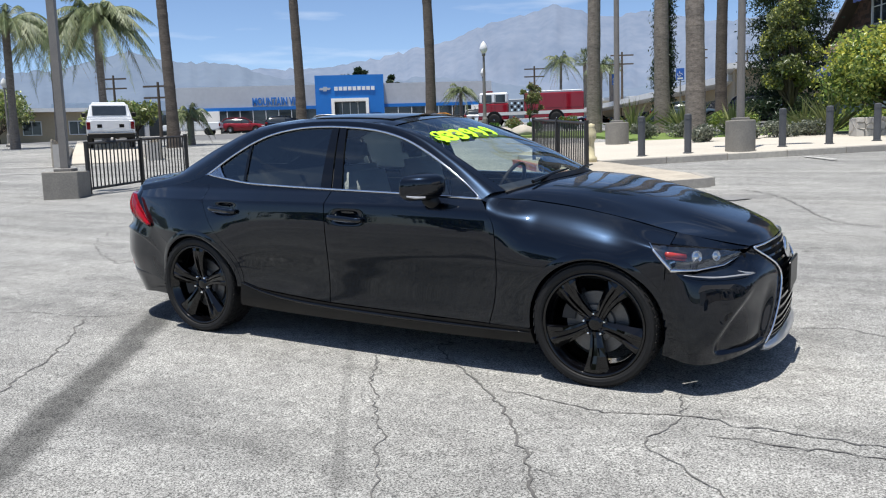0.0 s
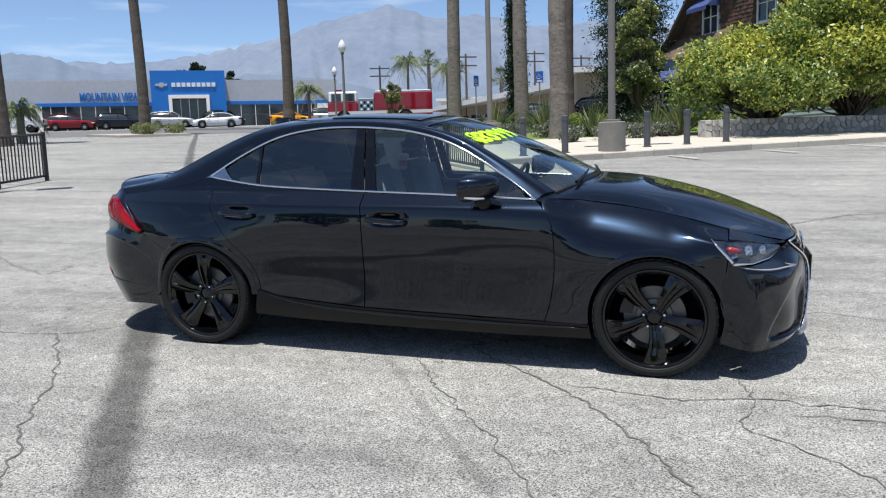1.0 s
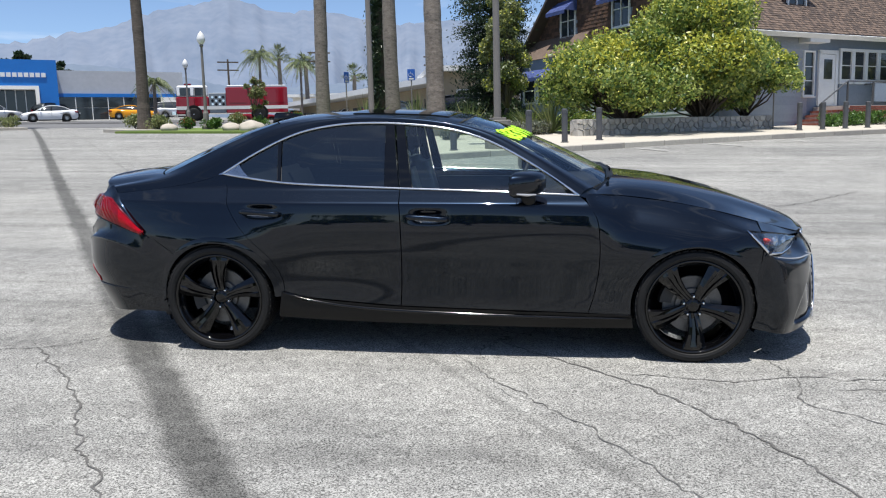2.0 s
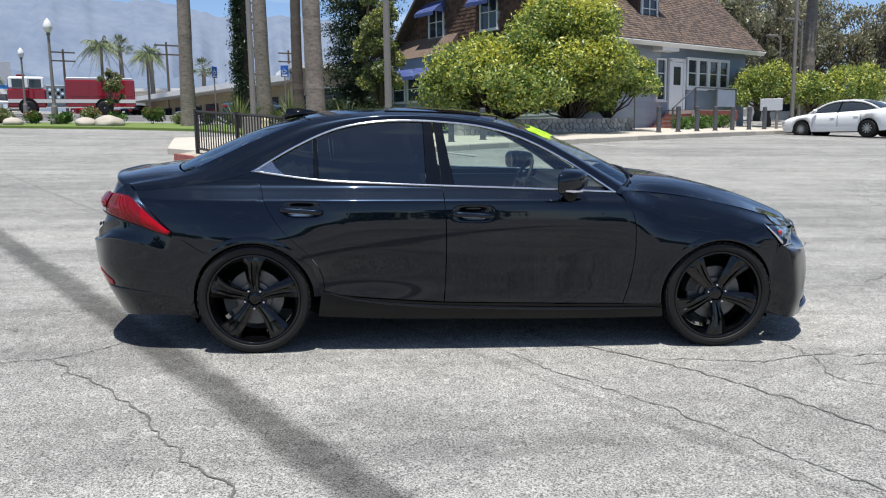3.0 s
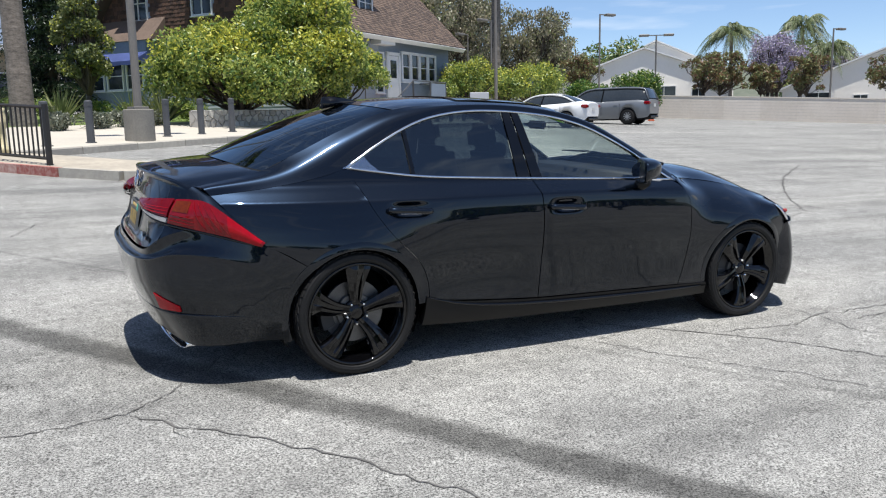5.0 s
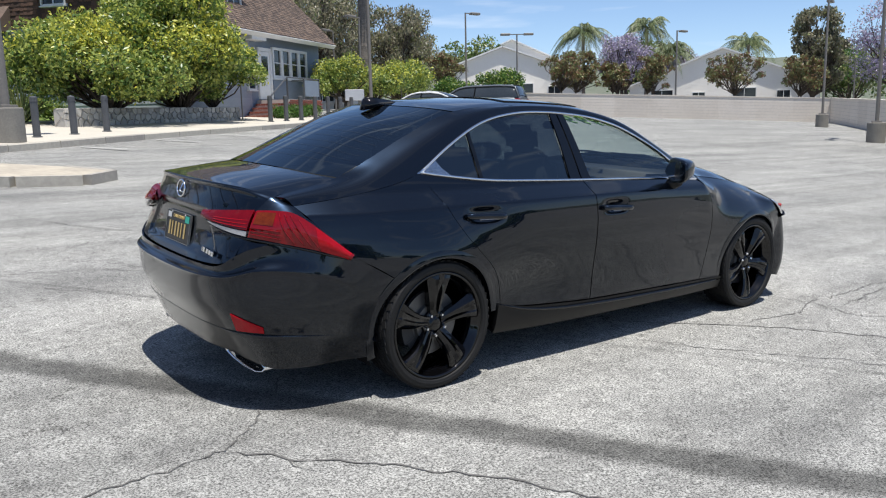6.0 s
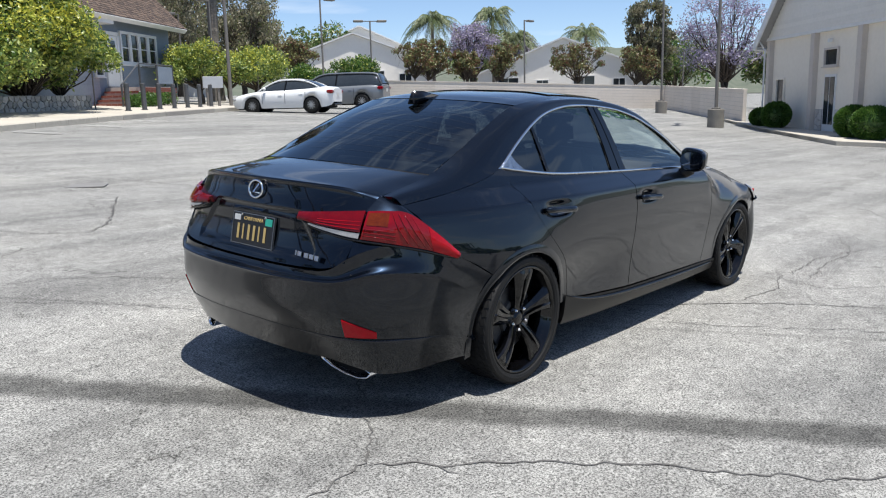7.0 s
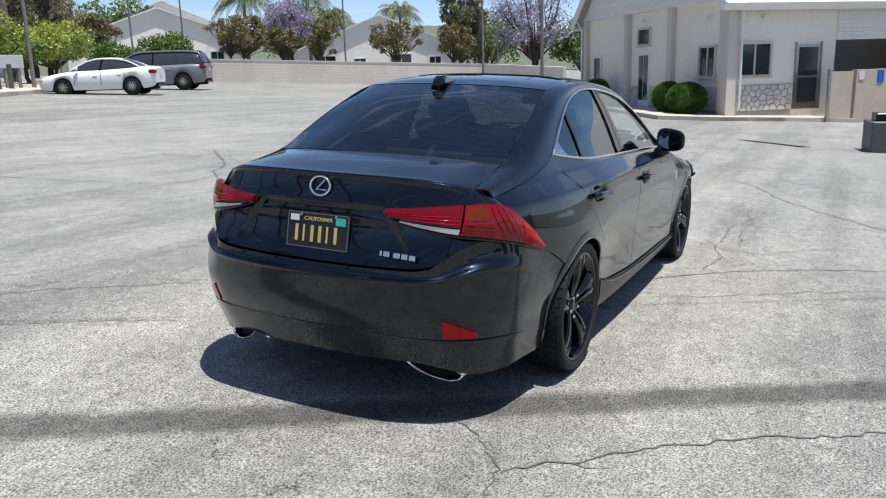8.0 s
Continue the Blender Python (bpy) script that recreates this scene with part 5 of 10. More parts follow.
for y in (-0.37, 0.37):
    seat = part("front_seat", rounded(-0.18, 0.34, y - 0.24, y + 0.24, 0.42, 0.58, 0.05), SEAT_LEATHER, car, "grey leather seat", smooth=True)
    part("seat_back", rounded(-0.07, 0.07, -0.23, 0.23, 0.0, 0.60, 0.055, Matrix.Translation((-0.20, y, 0.53)) @ pose(0, 0, 0, 0, -16, 0)), SEAT_LEATHER, seat, smooth=True)
    part("headrest", rounded(-0.05, 0.05, -0.13, 0.13, 0.0, 0.17, 0.045, Matrix.Translation((-0.385, y, 1.115)) @ pose(0, 0, 0, 0, -10, 0)), CABIN_DARK, seat, smooth=True)
bench = part("rear_seat", rounded(-1.12, -0.62, -0.62, 0.62, 0.40, 0.60, 0.05), SEAT_LEATHER, car, smooth=True)
part("seat_back", rounded(-0.08, 0.08, -0.62, 0.62, 0.0, 0.56, 0.06, Matrix.Translation((-1.10, 0, 0.52)) @ pose(0, 0, 0, 0, -24, 0)), SEAT_LEATHER, bench, smooth=True)
for y in (-0.36, 0.36):
    part("headrest", rounded(-0.04, 0.04, -0.13, 0.13, 0.0, 0.14, 0.035, Matrix.Translation((-1.36, y, 1.05))), CABIN_DARK, bench, smooth=True)
part("dashboard", rounded(0.50, 0.96, -0.70, 0.70, 0.62, 0.965, 0.05), CABIN_DARK, car, smooth=True)
part("parcel_shelf", rounded(-1.86, -1.36, -0.58, 0.58, 0.94, 1.0, 0.02), CABIN_DARK, car)
bm = bmesh.new()
SW = Matrix.Translation((0.38, 0.37, 0.90)) @ pose(0, 0, 0, 0, -66, 0)
tube(bm, [SW @ Vector((0.18 * math.cos(2 * math.pi * k / 24), 0.18 * math.sin(2 * math.pi * k / 24), 0)) for k in range(25)], 0.014, 6, cap=False)
tube(bm, [SW @ Vector((-0.17, 0, 0)), SW @ Vector((0.0, 0, -0.02)), SW @ Vector((0, 0.17, 0))], 0.014, 6)
tube(bm, [SW @ Vector((0, -0.17, 0)), SW @ Vector((0, 0, -0.02)), SW @ Vector((0, 0, -0.22))], [0.014, 0.05, 0.03], 6)
part("steering_wheel", bm, CABIN_DARK, car, smooth=True)
part("inner_mirror", rounded(0.24, 0.27, -0.10, 0.10, 1.235, 1.29, 0.012), CABIN_DARK, car)
part("headliner", sheet(net(roof_rows, 12, 8), 0, 0.01, -0.03), SEAT_LEATHER, car, "pale headliner")
part("floor_pan", rounded(-1.9, 1.6, -0.60, 0.60, 0.19, 0.36, 0.03), MATTE_BLACK, car)
part("floor_pan", rounded(-0.95, 0.98, -0.80, 0.80, 0.20, 0.34, 0.03), MATTE_BLACK, car)
part("firewall", a_box(0.84, 0.90, -0.66, 0.66, 0.3, 0.92), MATTE_BLACK, car)
part("trunk_box", a_box(-2.22, -1.75, -0.60, 0.60, 0.32, 0.66), MATTE_BLACK, car)
part("radiator", a_box(2.02, 2.06, -0.45, 0.45, 0.18, 0.66), MATTE_BLACK, car)
for s in (-1, 1):
    for x0, x1 in ((-0.95, -0.30), (-0.26, 0.78)):
        part("door_card", a_box(x0, x1, s * 0.70 - 0.02, s * 0.70 + 0.02, 0.34, 0.93), CABIN_DARK, car)
    for ax in (1.4, -1.4):
        bm = bmesh.new()
        prof = [(ax + 0.385 * math.cos(radians(a)), 0.325 + 0.385 * math.sin(radians(a))) for a in range(-25, 206, 10)]
        rings = [[bm.verts.new((x, s * y, z)) for x, z in prof] for y in (0.80, 0.60)]
        for k in range(len(prof) - 1):
            bm.faces.new((rings[0][k], rings[0][k + 1], rings[1][k + 1], rings[1][k]))
        cen = bm.verts.new((ax, s * 0.60, 0.30))
        for k in range(len(prof) - 1):
            bm.faces.new((rings[1][k], rings[1][k + 1], cen))
        part("wheel_liner", bm, MATTE_BLACK, car)


# flat arch flanges round the wheels
for ax, a0, a1 in ((1.4, -16, 186), (-1.4, 4, 198)):
    grid = []
    for k in range(45):
        a = radians(a0 + (a1 - a0) * k / 44)
        col = []
        for r, out in ((0.352, 0.000), (0.353, 0.004), (0.362, 0.0045), (0.380, 0.003), (0.392, 0.0008)):
            x, z = ax + r * math.cos(a), 0.315 + r * math.sin(a)
            fade = min(1.0, k / 6, (44 - k) / 6)
            col.append(on_flank(x, z, 0.0008 + out * fade))
        grid.append(col)
    pair("arch_flange", grid, BLACK_PAINT, thick=0.012, gap=0.0)


# wheels: y is the axle, the face looks towards -y
def road_wheel(parent, m):
    bm = bmesh.new()
    lathe(bm, [(0.266, -0.085), (0.271, -0.098), (0.277, -0.107), (0.280, -0.1105), (0.284, -0.1100), (0.289, -0.1125), (0.293, -0.1145), (0.297, -0.1130), (0.304, -0.1130), (0.309, -0.1115), (0.312, -0.1125), (0.316, -0.106), (0.3235, -0.094), (0.3235, 0.094), (0.316, 0.106), (0.285, 0.112), (0.262, 0.095)], 56, "y", closed=True)
    tyre = part("tyre", bm, RUBBER, parent, "black low-profile tyre", smooth=True)
    tyre.matrix_basis = m
    bm = bmesh.new()
    for row, y in enumerate((-0.087, -0.058, -0.020, 0.020, 0.058, 0.087)):
        for k in range(48):
            a = 2 * math.pi * (k + 0.4 * (row % 2)) / 48
            mm = Matrix.Rotation(a, 4, "Y") @ Matrix.Translation((0.3255, y, 0)) @ Matrix.Rotation(radians(18 if row < 3 else -18), 4, "X")
            box(bm, -0.004, 0.0012, -0.0125, 0.0125, -0.0165, 0.0165, mm)
    part("tread", bm, RUBBER, tyre)
    bm = bmesh.new()
    lathe(bm, [(0.274, -0.096), (0.271, -0.104), (0.264, -0.106), (0.257, -0.100), (0.254, -0.082), (0.246, -0.074), (0.240, -0.02), (0.232, 0.08), (0.262, 0.095), (0.255, 0.10), (0.226, 0.085), (0.232, -0.02), (0.240, -0.075)], 56, "y", closed=True)
    rim = part("rim", bm, GLOSS_BLACK, parent, "gloss black alloy rim", smooth=True)
    rim.matrix_basis = m
    for k in range(5):
        a = radians(90 + 72 * k)
        mm = Matrix.Rotation(-a, 4, "Y")
        bm = bmesh.new()
        # section across the spoke (width, depth) at stations along the radius
        st = []
        for r, w, d, groove, fall in ((0.042, 0.030, -0.068, 0.004, 0.006), (0.075, 0.031, -0.077, 0.013, 0.010), (0.12, 0.037, -0.089, 0.016, 0.016), (0.165, 0.046, -0.097, 0.015, 0.022), (0.205, 0.057, -0.101, 0.010, 0.026), (0.235, 0.067, -0.101, 0.004, 0.026), (0.257, 0.073, -0.095, 0.001, 0.018)):
            # two ribs with a channel between them, and a face that falls away on one side
            zc = 0.010 * math.sin(math.pi * (r - 0.042) / 0.215)
            sec = [(zc - w, d + 0.050), (zc - w, d + 0.012), (zc - w * 0.86, d + 0.002), (zc - w * 0.50, d), (zc - w * 0.36, d + groove), (zc + w * 0.04, d + groove), (zc + w * 0.18, d), (zc + w * 0.46, d + 0.002), (zc + w, d + fall), (zc + w, d + 0.050)]
            st.append([bm.verts.new(mm @ Vector((r, y, z))) for z, y in sec])
        for s0, s1 in zip(st, st[1:]):
            for q in range(10):
                bm.faces.new((s0[q], s0[(q + 1) % 10], s1[(q + 1) % 10], s1[q]))
        bm.faces.new(st[0])
        bm.faces.new(st[-1])
        bmesh.ops.recalc_face_normals(bm, faces=bm.faces)
        part("spoke", bm, GLOSS_BLACK, rim)
        bm = bmesh.new()
        lathe(bm, [(0.0095, -0.055), (0.0095, -0.076), (0.006, -0.082), (0.001, -0.083)], 6, "y", m=Matrix.Rotation(-a - radians(36), 4, "Y") @ Matrix.Translation((0.057, 0, 0)))
        part("lug_nut", bm, CHROME, rim, "bright lug nut")
    bm = bmesh.new()
    lathe(bm, [(0.070, -0.03), (0.070, -0.058), (0.064, -0.062), (0.036, -0.062), (0.033, -0.070), (0.026, -0.073), (0.001, -0.073)], 28, "y")
    part("hub_cap", bm, GLOSS_BLACK, rim, smooth=True)
    bm = bmesh.new()
    lathe(bm, [(0.165, 0.0), (0.165, -0.022), (0.10, -0.022), (0.095, -0.040), (0.05, -0.042)], 36, "y")
    disc = part("brake_disc", bm, BRAKE_IRON, parent, "worn steel brake disc")
    disc.matrix_basis = m
    bm = bmesh.new()
    sec = [(0.118, -0.036), (0.185, -0.042), (0.190, 0.018), (0.118, 0.018)]
    rng_ = [[bm.verts.new((r * math.cos(radians(a)), y, r * math.sin(radians(a)))) for r, y in sec] for a in range(150, 216, 6)]
    for r0, r1 in zip(rng_, rng_[1:]):
        for q in range(4):
            bm.faces.new((r0[q], r0[(q + 1) % 4], r1[(q + 1) % 4], r1[q]))
    bm.faces.new(rng_[0])
    bm.faces.new(rng_[-1])
    bmesh.ops.recalc_face_normals(bm, faces=bm.faces)
    part("caliper", bm, TRIM_PLASTIC, disc)


for ax, spin in ((1.4, 34), (-1.4, 2)):
    for s in (1, -1):
        wheel = part("wheel", a_box(-0.05, 0.05, -0.04, 0.06, -0.05, 0.05), MATTE_BLACK, car, "black five-spoke alloy wheel")
        wheel.matrix_basis = Matrix.Translation((ax, -0.775 * s, 0.325)) @ (Matrix.Rotation(math.pi, 4, "Z") if s < 0 else Matrix())
        road_wheel(wheel, Matrix.Rotation(radians(spin), 4, "Y"))

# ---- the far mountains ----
# MOUNTAIN and HILL hold the distance haze in their blue base colours
MOUNTAIN = mat("haze_tinted_mountain", (0.130, 0.168, 0.235), (0.190, 0.222, 0.282), 0.004, 1.0, fine=0.02, spec=0.0)
DRY_HILL = mat("dry_hill", (0.155, 0.165, 0.135), (0.10, 0.12, 0.095), 0.02, 1.0, fine=0.12, spec=0.0)
HILL = mat("haze_tinted_hill", (0.122, 0.158, 0.216), (0.152, 0.188, 0.240), 0.006, 1.0, fine=0.03, spec=0.0)


def at(x, y, rz=0.0, h=0.0):
    return pose(x, y, land(x, y) + h, 0, 0, rz)


def ridge(name, dist, deep, az, el, rough, material, label):
    """A range whose skyline stands at angles el over bearings az (left of +y)."""
    f = smooth1(az, el)
    bm = bmesh.new()
    n, m = 240, 22
    cols = []
    for i in range(n + 1):
        a = az[0] + (az[-1] - az[0]) * i / n
        top = dist * math.tan(radians(f(a)))
        col = []
        for j in range(m + 1):
            t = j / m
            r = dist - deep * (1 - t)
            x, y = -r * math.sin(radians(a)), r * math.cos(radians(a))
            k = t ** 1.25
            gully = noise.fractal(Vector((x / 420, y / 420, 0.3)), 0.8, 2.0, 6) * rough * (1 - 0.55 * t) * t * 2
            rib = abs(noise.noise(Vector((a * 0.55, t * 1.2, 2)))) * rough * 1.2 * t * (1 - t) * 2
            crest = noise.fractal(Vector((a * 1.6, 0, 0.1)), 0.8, 2.0, 4) * rough * 0.10 * t
            col.append(bm.verts.new((x, y, land(x, y) * 0.5 + top * k + gully * (1 - t) - rib + crest)))
        cols.append(col)
    for c0, c1 in zip(cols, cols[1:]):
        for j in range(m):
            bm.faces.new((c0[j], c1[j], c1[j + 1], c0[j + 1]))
    return tagged(part(name, bm, material, smooth=True), label, "mountain", kind="structure")


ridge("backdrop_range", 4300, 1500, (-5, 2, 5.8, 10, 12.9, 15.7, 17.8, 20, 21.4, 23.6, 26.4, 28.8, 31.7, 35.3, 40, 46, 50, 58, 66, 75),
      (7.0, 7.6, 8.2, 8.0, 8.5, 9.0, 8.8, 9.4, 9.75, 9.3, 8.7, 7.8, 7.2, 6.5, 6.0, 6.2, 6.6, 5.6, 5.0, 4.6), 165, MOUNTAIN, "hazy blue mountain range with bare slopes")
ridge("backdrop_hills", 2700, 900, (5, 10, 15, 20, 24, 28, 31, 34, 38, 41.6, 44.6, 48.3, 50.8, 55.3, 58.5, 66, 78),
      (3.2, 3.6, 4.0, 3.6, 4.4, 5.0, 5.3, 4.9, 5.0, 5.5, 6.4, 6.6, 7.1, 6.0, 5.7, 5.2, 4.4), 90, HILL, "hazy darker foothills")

ridge("backdrop_hills", 1500, 500, (-150, -125, -105, -90, -78, -70, -63, -56, -50, -42, -30, -15, -2),
      (2.0, 2.2, 2.0, 2.2, 2.5, 2.8, 3.2, 3.5, 3.2, 2.8, 2.6, 3.0, 3.4), 60, DRY_HILL, "dry brown-green hills beyond the houses")

# ---- pavement, kerbs, islands ----
KDIR = 34.8


def slab(name, outline, h, material, label, category, skirt=0.3):
    """A raised slab over the ground with upright edges."""
    bm = bmesh.new()
    top = [bm.verts.new((x, y, land(x, y) + h)) for x, y in outline]
    low = [bm.verts.new((x, y, land(x, y) - skirt)) for x, y in outline]
    bm.faces.new(top)
    k = len(outline)
    for i in range(k):
        bm.faces.new((low[i], low[(i + 1) % k], top[(i + 1) % k], top[i]))
    bmesh.ops.triangulate(bm, faces=[f for f in bm.faces if len(f.verts) > 4])
    bmesh.ops.recalc_face_normals(bm, faces=bm.faces)
    return tagged(part(name, bm, material), label, category, kind="structure")


KERB = [(-3.3, 12.65), (-1.84, 13.68), (2.9, 16.95), (8.9, 20.95), (14.8, 25.0), (21.0, 29.3), (27.5, 33.8)]
walk_in = [(x - 0.085, y + 0.12) for x, y in KERB]
pavement = slab("pavement", walk_in + [(24.5, 38.0), (16.0, 31.6), (8.4, 26.6), (5.4, 25.4), (1.0, 23.4), (-2.2, 20.6), (-6.8, 18.4), (-6.0, 14.6)], 0.15, CONCRETE, "pale concrete pavement behind a kerb", "pavement")
def kerb_run(points, parent, material, w=0.15, h=0.157, step=1.5, name="kerb_stone"):
    """Kerb stones laid end to end along a line, each a piece of its own."""
    for (x0, y0), (x1, y1) in zip(points, points[1:]):
        d = math.hypot(x1 - x0, y1 - y0)
        n = max(1, round(d / step))
        for k in range(n):
            a, b = (k + 0.006) / n, (k + 0.994) / n
            p, q = (x0 + (x1 - x0) * a, y0 + (y1 - y0) * a), (x0 + (x1 - x0) * b, y0 + (y1 - y0) * b)
            nx, ny = -(y1 - y0) / d * w, (x1 - x0) / d * w
            bm = bmesh.new()
            vs = []
            for z, inset in ((-0.1, 0.0), (h - 0.02, 0.0), (h, 0.02)):
                for (x, y), sx in ((p, 0), (q, 0), (q, 1), (p, 1)):
                    f = inset / w if sx == 0 else 1.0
                    vs.append(bm.verts.new((x + nx * f, y + ny * f, land(x, y) + z)))
            for r in (0, 4):
                for i in range(4):
                    bm.faces.new((vs[r + i], vs[r + (i + 1) % 4], vs[r + 4 + (i + 1) % 4], vs[r + 4 + i]))
            bm.faces.new(vs[8:12])
            bmesh.ops.recalc_face_normals(bm, faces=bm.faces)
            part(name, bm, material, parent)


kerb_run(KERB, pavement, KERB_CONCRETE)
ISLAND = [(-0.1, 9.42), (-0.62, 8.92), (-1.5, 9.1), (-2.35, 9.85), (-5.35, 13.2), (-5.2, 13.9), (-4.4, 13.7), (-2.6, 12.3), (-0.6, 10.3)]
island = slab("traffic_island", ISLAND, 0.145, FLAGSTONE, "raised traffic island paved in rough stone", "traffic island")
kerb_run([ISLAND[0], ISLAND[1], ISLAND[2], ISLAND[3]], island, KERB_CONCRETE, h=0.152, step=0.8)
kerb_run([ISLAND[3], ISLAND[4]], island, RED_KERB, h=0.152, step=0.9)
kerb_run([ISLAND[8], ISLAND[0]], island, KERB_CONCRETE, h=0.152, step=0.8)
lawn = slab("lawn", [(-18.6, 28.8), (-12, 27.6), (-7.8, 25.6), (-4.2, 20.6), (-2.4, 21.0), (-2.0, 24.5), (-4.5, 30.5), (-12.5, 34.5), (-19, 33.8)], 0.10, LAWN, "mown lawn with palms at the street corner", "lawn")
slab("lawn", [(-2.4, 21.2), (1.0, 23.8), (5.2, 25.8), (7.2, 26.9), (1.2, 35.0), (-3.0, 32.0)], 0.11, LAWN, "lawn beside the shingled house", "lawn")
slab("planter_bed", [(-37, 37.5), (-31, 33.6), (-27.5, 35.6), (-30.5, 38.5)], 0.14, KERB_CONCRETE, "kerbed planting bed round a palm", "planter")
slab("planter_bed", [(-20.2, 30.6), (-18.2, 29.4), (-16.2, 30.4), (-18.2, 32.2)], 0.14, KERB_CONCRETE, "kerbed planting bed round a palm", "planter")
walk_se = slab("pavement", [(21.3, 3.4), (21.9, 1.6), (23.4, -0.3), (24.4, -2.4), (24.9, -1.8), (23.2, 1.4), (32.4, 9.3), (34.8, 12.0), (28.1, 7.9)], 0.13, CONCRETE, "pale concrete apron along the cream building", "pavement")
kerb_run([(34.8, 12.0), (28.1, 7.9), (21.3, 3.4), (21.9, 1.6), (23.4, -0.3)], walk_se, KERB_CONCRETE, h=0.136)
slab("road", [(-95, 20), (-60, 46), (-38, 58), (-14, 50), (0, 47), (2, 52), (-12, 57), (-38, 66), (-64, 54), (-100, 30)], 0.02, mat("road_asphalt", (0.11, 0.11, 0.112), (0.15, 0.15, 0.15), 0.8, 0.9, fine=30), "street of grey asphalt", "road", 0.1)


def bay_line(x, y, length, rz, w=0.10):
    ob = part("bay_line", prism(bmesh.new(), ((0, -w / 2), (length, -w / 2), (length, w / 2), (0, w / 2)), 0.0, 0.005), WHITE_LINE)
    ob.matrix_basis = Matrix.Translation((x, y, land(x, y) + 0.012)) @ Vector((0, 0, 1)).rotation_difference(NORMAL).to_matrix().to_4x4() @ pose(0, 0, 0, 0, 0, rz)
    return tagged(ob, "worn white parking bay line", "line", "bay lines", "structure")


for k in range(8):
    bay_line(0.9 + 2.25 * k, 15.2 + 1.545 * k, 1.25 if k < 5 else 4.4, KDIR - 90)
for k in range(4):
    bay_line(-17.5 - 1.2 * k, 6.0 + 2.4 * k, 5.0, 200, 0.12)
slot = prism(bmesh.new(), ((-0.9, -0.09), (0.9, -0.05), (0.95, 0.04), (-0.8, 0.07)), 0.0, 0.004)
ob = part("asphalt_patch", slot, mat("tar", (0.02, 0.02, 0.02), None, 8, 0.7))
ob.matrix_basis = at(13.7, -0.65, 0, 0.012) @ Vector((0, 0, 1)).rotation_difference(NORMAL).to_matrix().to_4x4() @ pose(0, 0, 0, 0, 0, 51)
tagged(ob, "dark sealed strip in the asphalt", "patch", kind="structure")
ob = part("asphalt_patch", prism(bmesh.new(), ((-0.27, -0.19), (0.24, -0.18), (0.25, 0.19), (-0.24, 0.18)), 0.0, 0.004), mat("tar_patch", (0.15, 0.15, 0.147), (0.22, 0.215, 0.21), 4, 0.85))
ob.matrix_basis = at(0.57, 7.78, -35, 0.010) @ Vector((0, 0, 1)).rotation_difference(NORMAL).to_matrix().to_4x4()
tagged(ob, "small square dark patch in the asphalt", "patch", kind="structure")


# ---- bollards, signs, lamps, fences ----
def bollard(x, y, first=[]):
    if first:
        return copy_thing(first[0], at(x, y, 0, 0.15))
    b = thing("bollard", at(x, y, 0, 0.15), "grey painted steel bollard on the pavement", "bollard", "bollards along the kerb")
    bm = bmesh.new()
    lathe(bm, [(0.085, -0.05), (0.085, 0.90), (0.080, 0.915), (0.055, 0.93), (0.001, 0.935)], 16)
    part("post", bm, BOLLARD_PAINT, b, smooth=False)
    bm = bmesh.new()
    lathe(bm, [(0.092, 0.80), (0.092, 0.83), (0.088, 0.832), (0.088, 0.798)], 16, closed=True)
    part("collar", bm, BOLLARD_PAINT, b)
    bm = bmesh.new()
    lathe(bm, [(0.12, -0.01), (0.12, 0.012), (0.09, 0.02)], 16)
    part("base_plate", bm, BOLLARD_PAINT, b)
    first.append(b)
    return b


for x, y in ((-2.5, 13.95), (-1.6, 14.72), (0.29, 16.45), (1.28, 17.2), (2.3, 18.1), (9.34, 22.87), (10.31, 23.53), (11.3, 24.2), (12.31, 24.88), (13.3, 25.55), (14.31, 26.23), (15.29, 26.9)):
    bollard(x, y)


def light_pole(x, y, h, base, head="", rz=0.0, r=0.075, raised=0.15, square=False):
    p = thing("light_pole", at(x, y, rz, raised), "tall grey-brown steel light pole" + (" on a concrete base" if base else ""), "light pole")
    if base:
        bm = bmesh.new()
        if square:
            box(bm, -0.36, 0.36, -0.36, 0.36, -0.15, base, bevel=0.02)
        else:
            lathe(bm, [(0.34, -0.15), (0.34, base - 0.02), (0.32, base)], 28)
        part("base", bm, BASE_CONCRETE, p, "rough concrete base")
        part("base_plate", a_box(-0.18, 0.18, -0.18, 0.18, base, base + 0.06, bevel=0.008), POLE_PAINT, p)
    bm = bmesh.new()
    if square:
        box(bm, -0.075, 0.075, -0.075, 0.075, base, h)
    else:
        lathe(bm, [(r, base), (r * 0.75, h)], 12)
    part("shaft", bm, POLE_PAINT, p)
    if head == "T":
        part("arm", a_box(-0.9, 0.9, -0.04, 0.04, h - 0.06, h), POLE_PAINT, p)
        for s in (-1, 1):
            part("lamp_head", a_box(s * 0.85 - 0.35, s * 0.85 + 0.35, -0.19, 0.19, h - 0.10, h + 0.05, bevel=0.03), POLE_PAINT, p)
    elif head == "L":
        part("arm", a_box(0, 0.6, -0.03, 0.03, h - 0.06, h), POLE_PAINT, p)
        part("lamp_head", a_box(0.4, 1.1, -0.17, 0.17, h - 0.10, h + 0.04, bevel=0.03), POLE_PAINT, p)
    return p


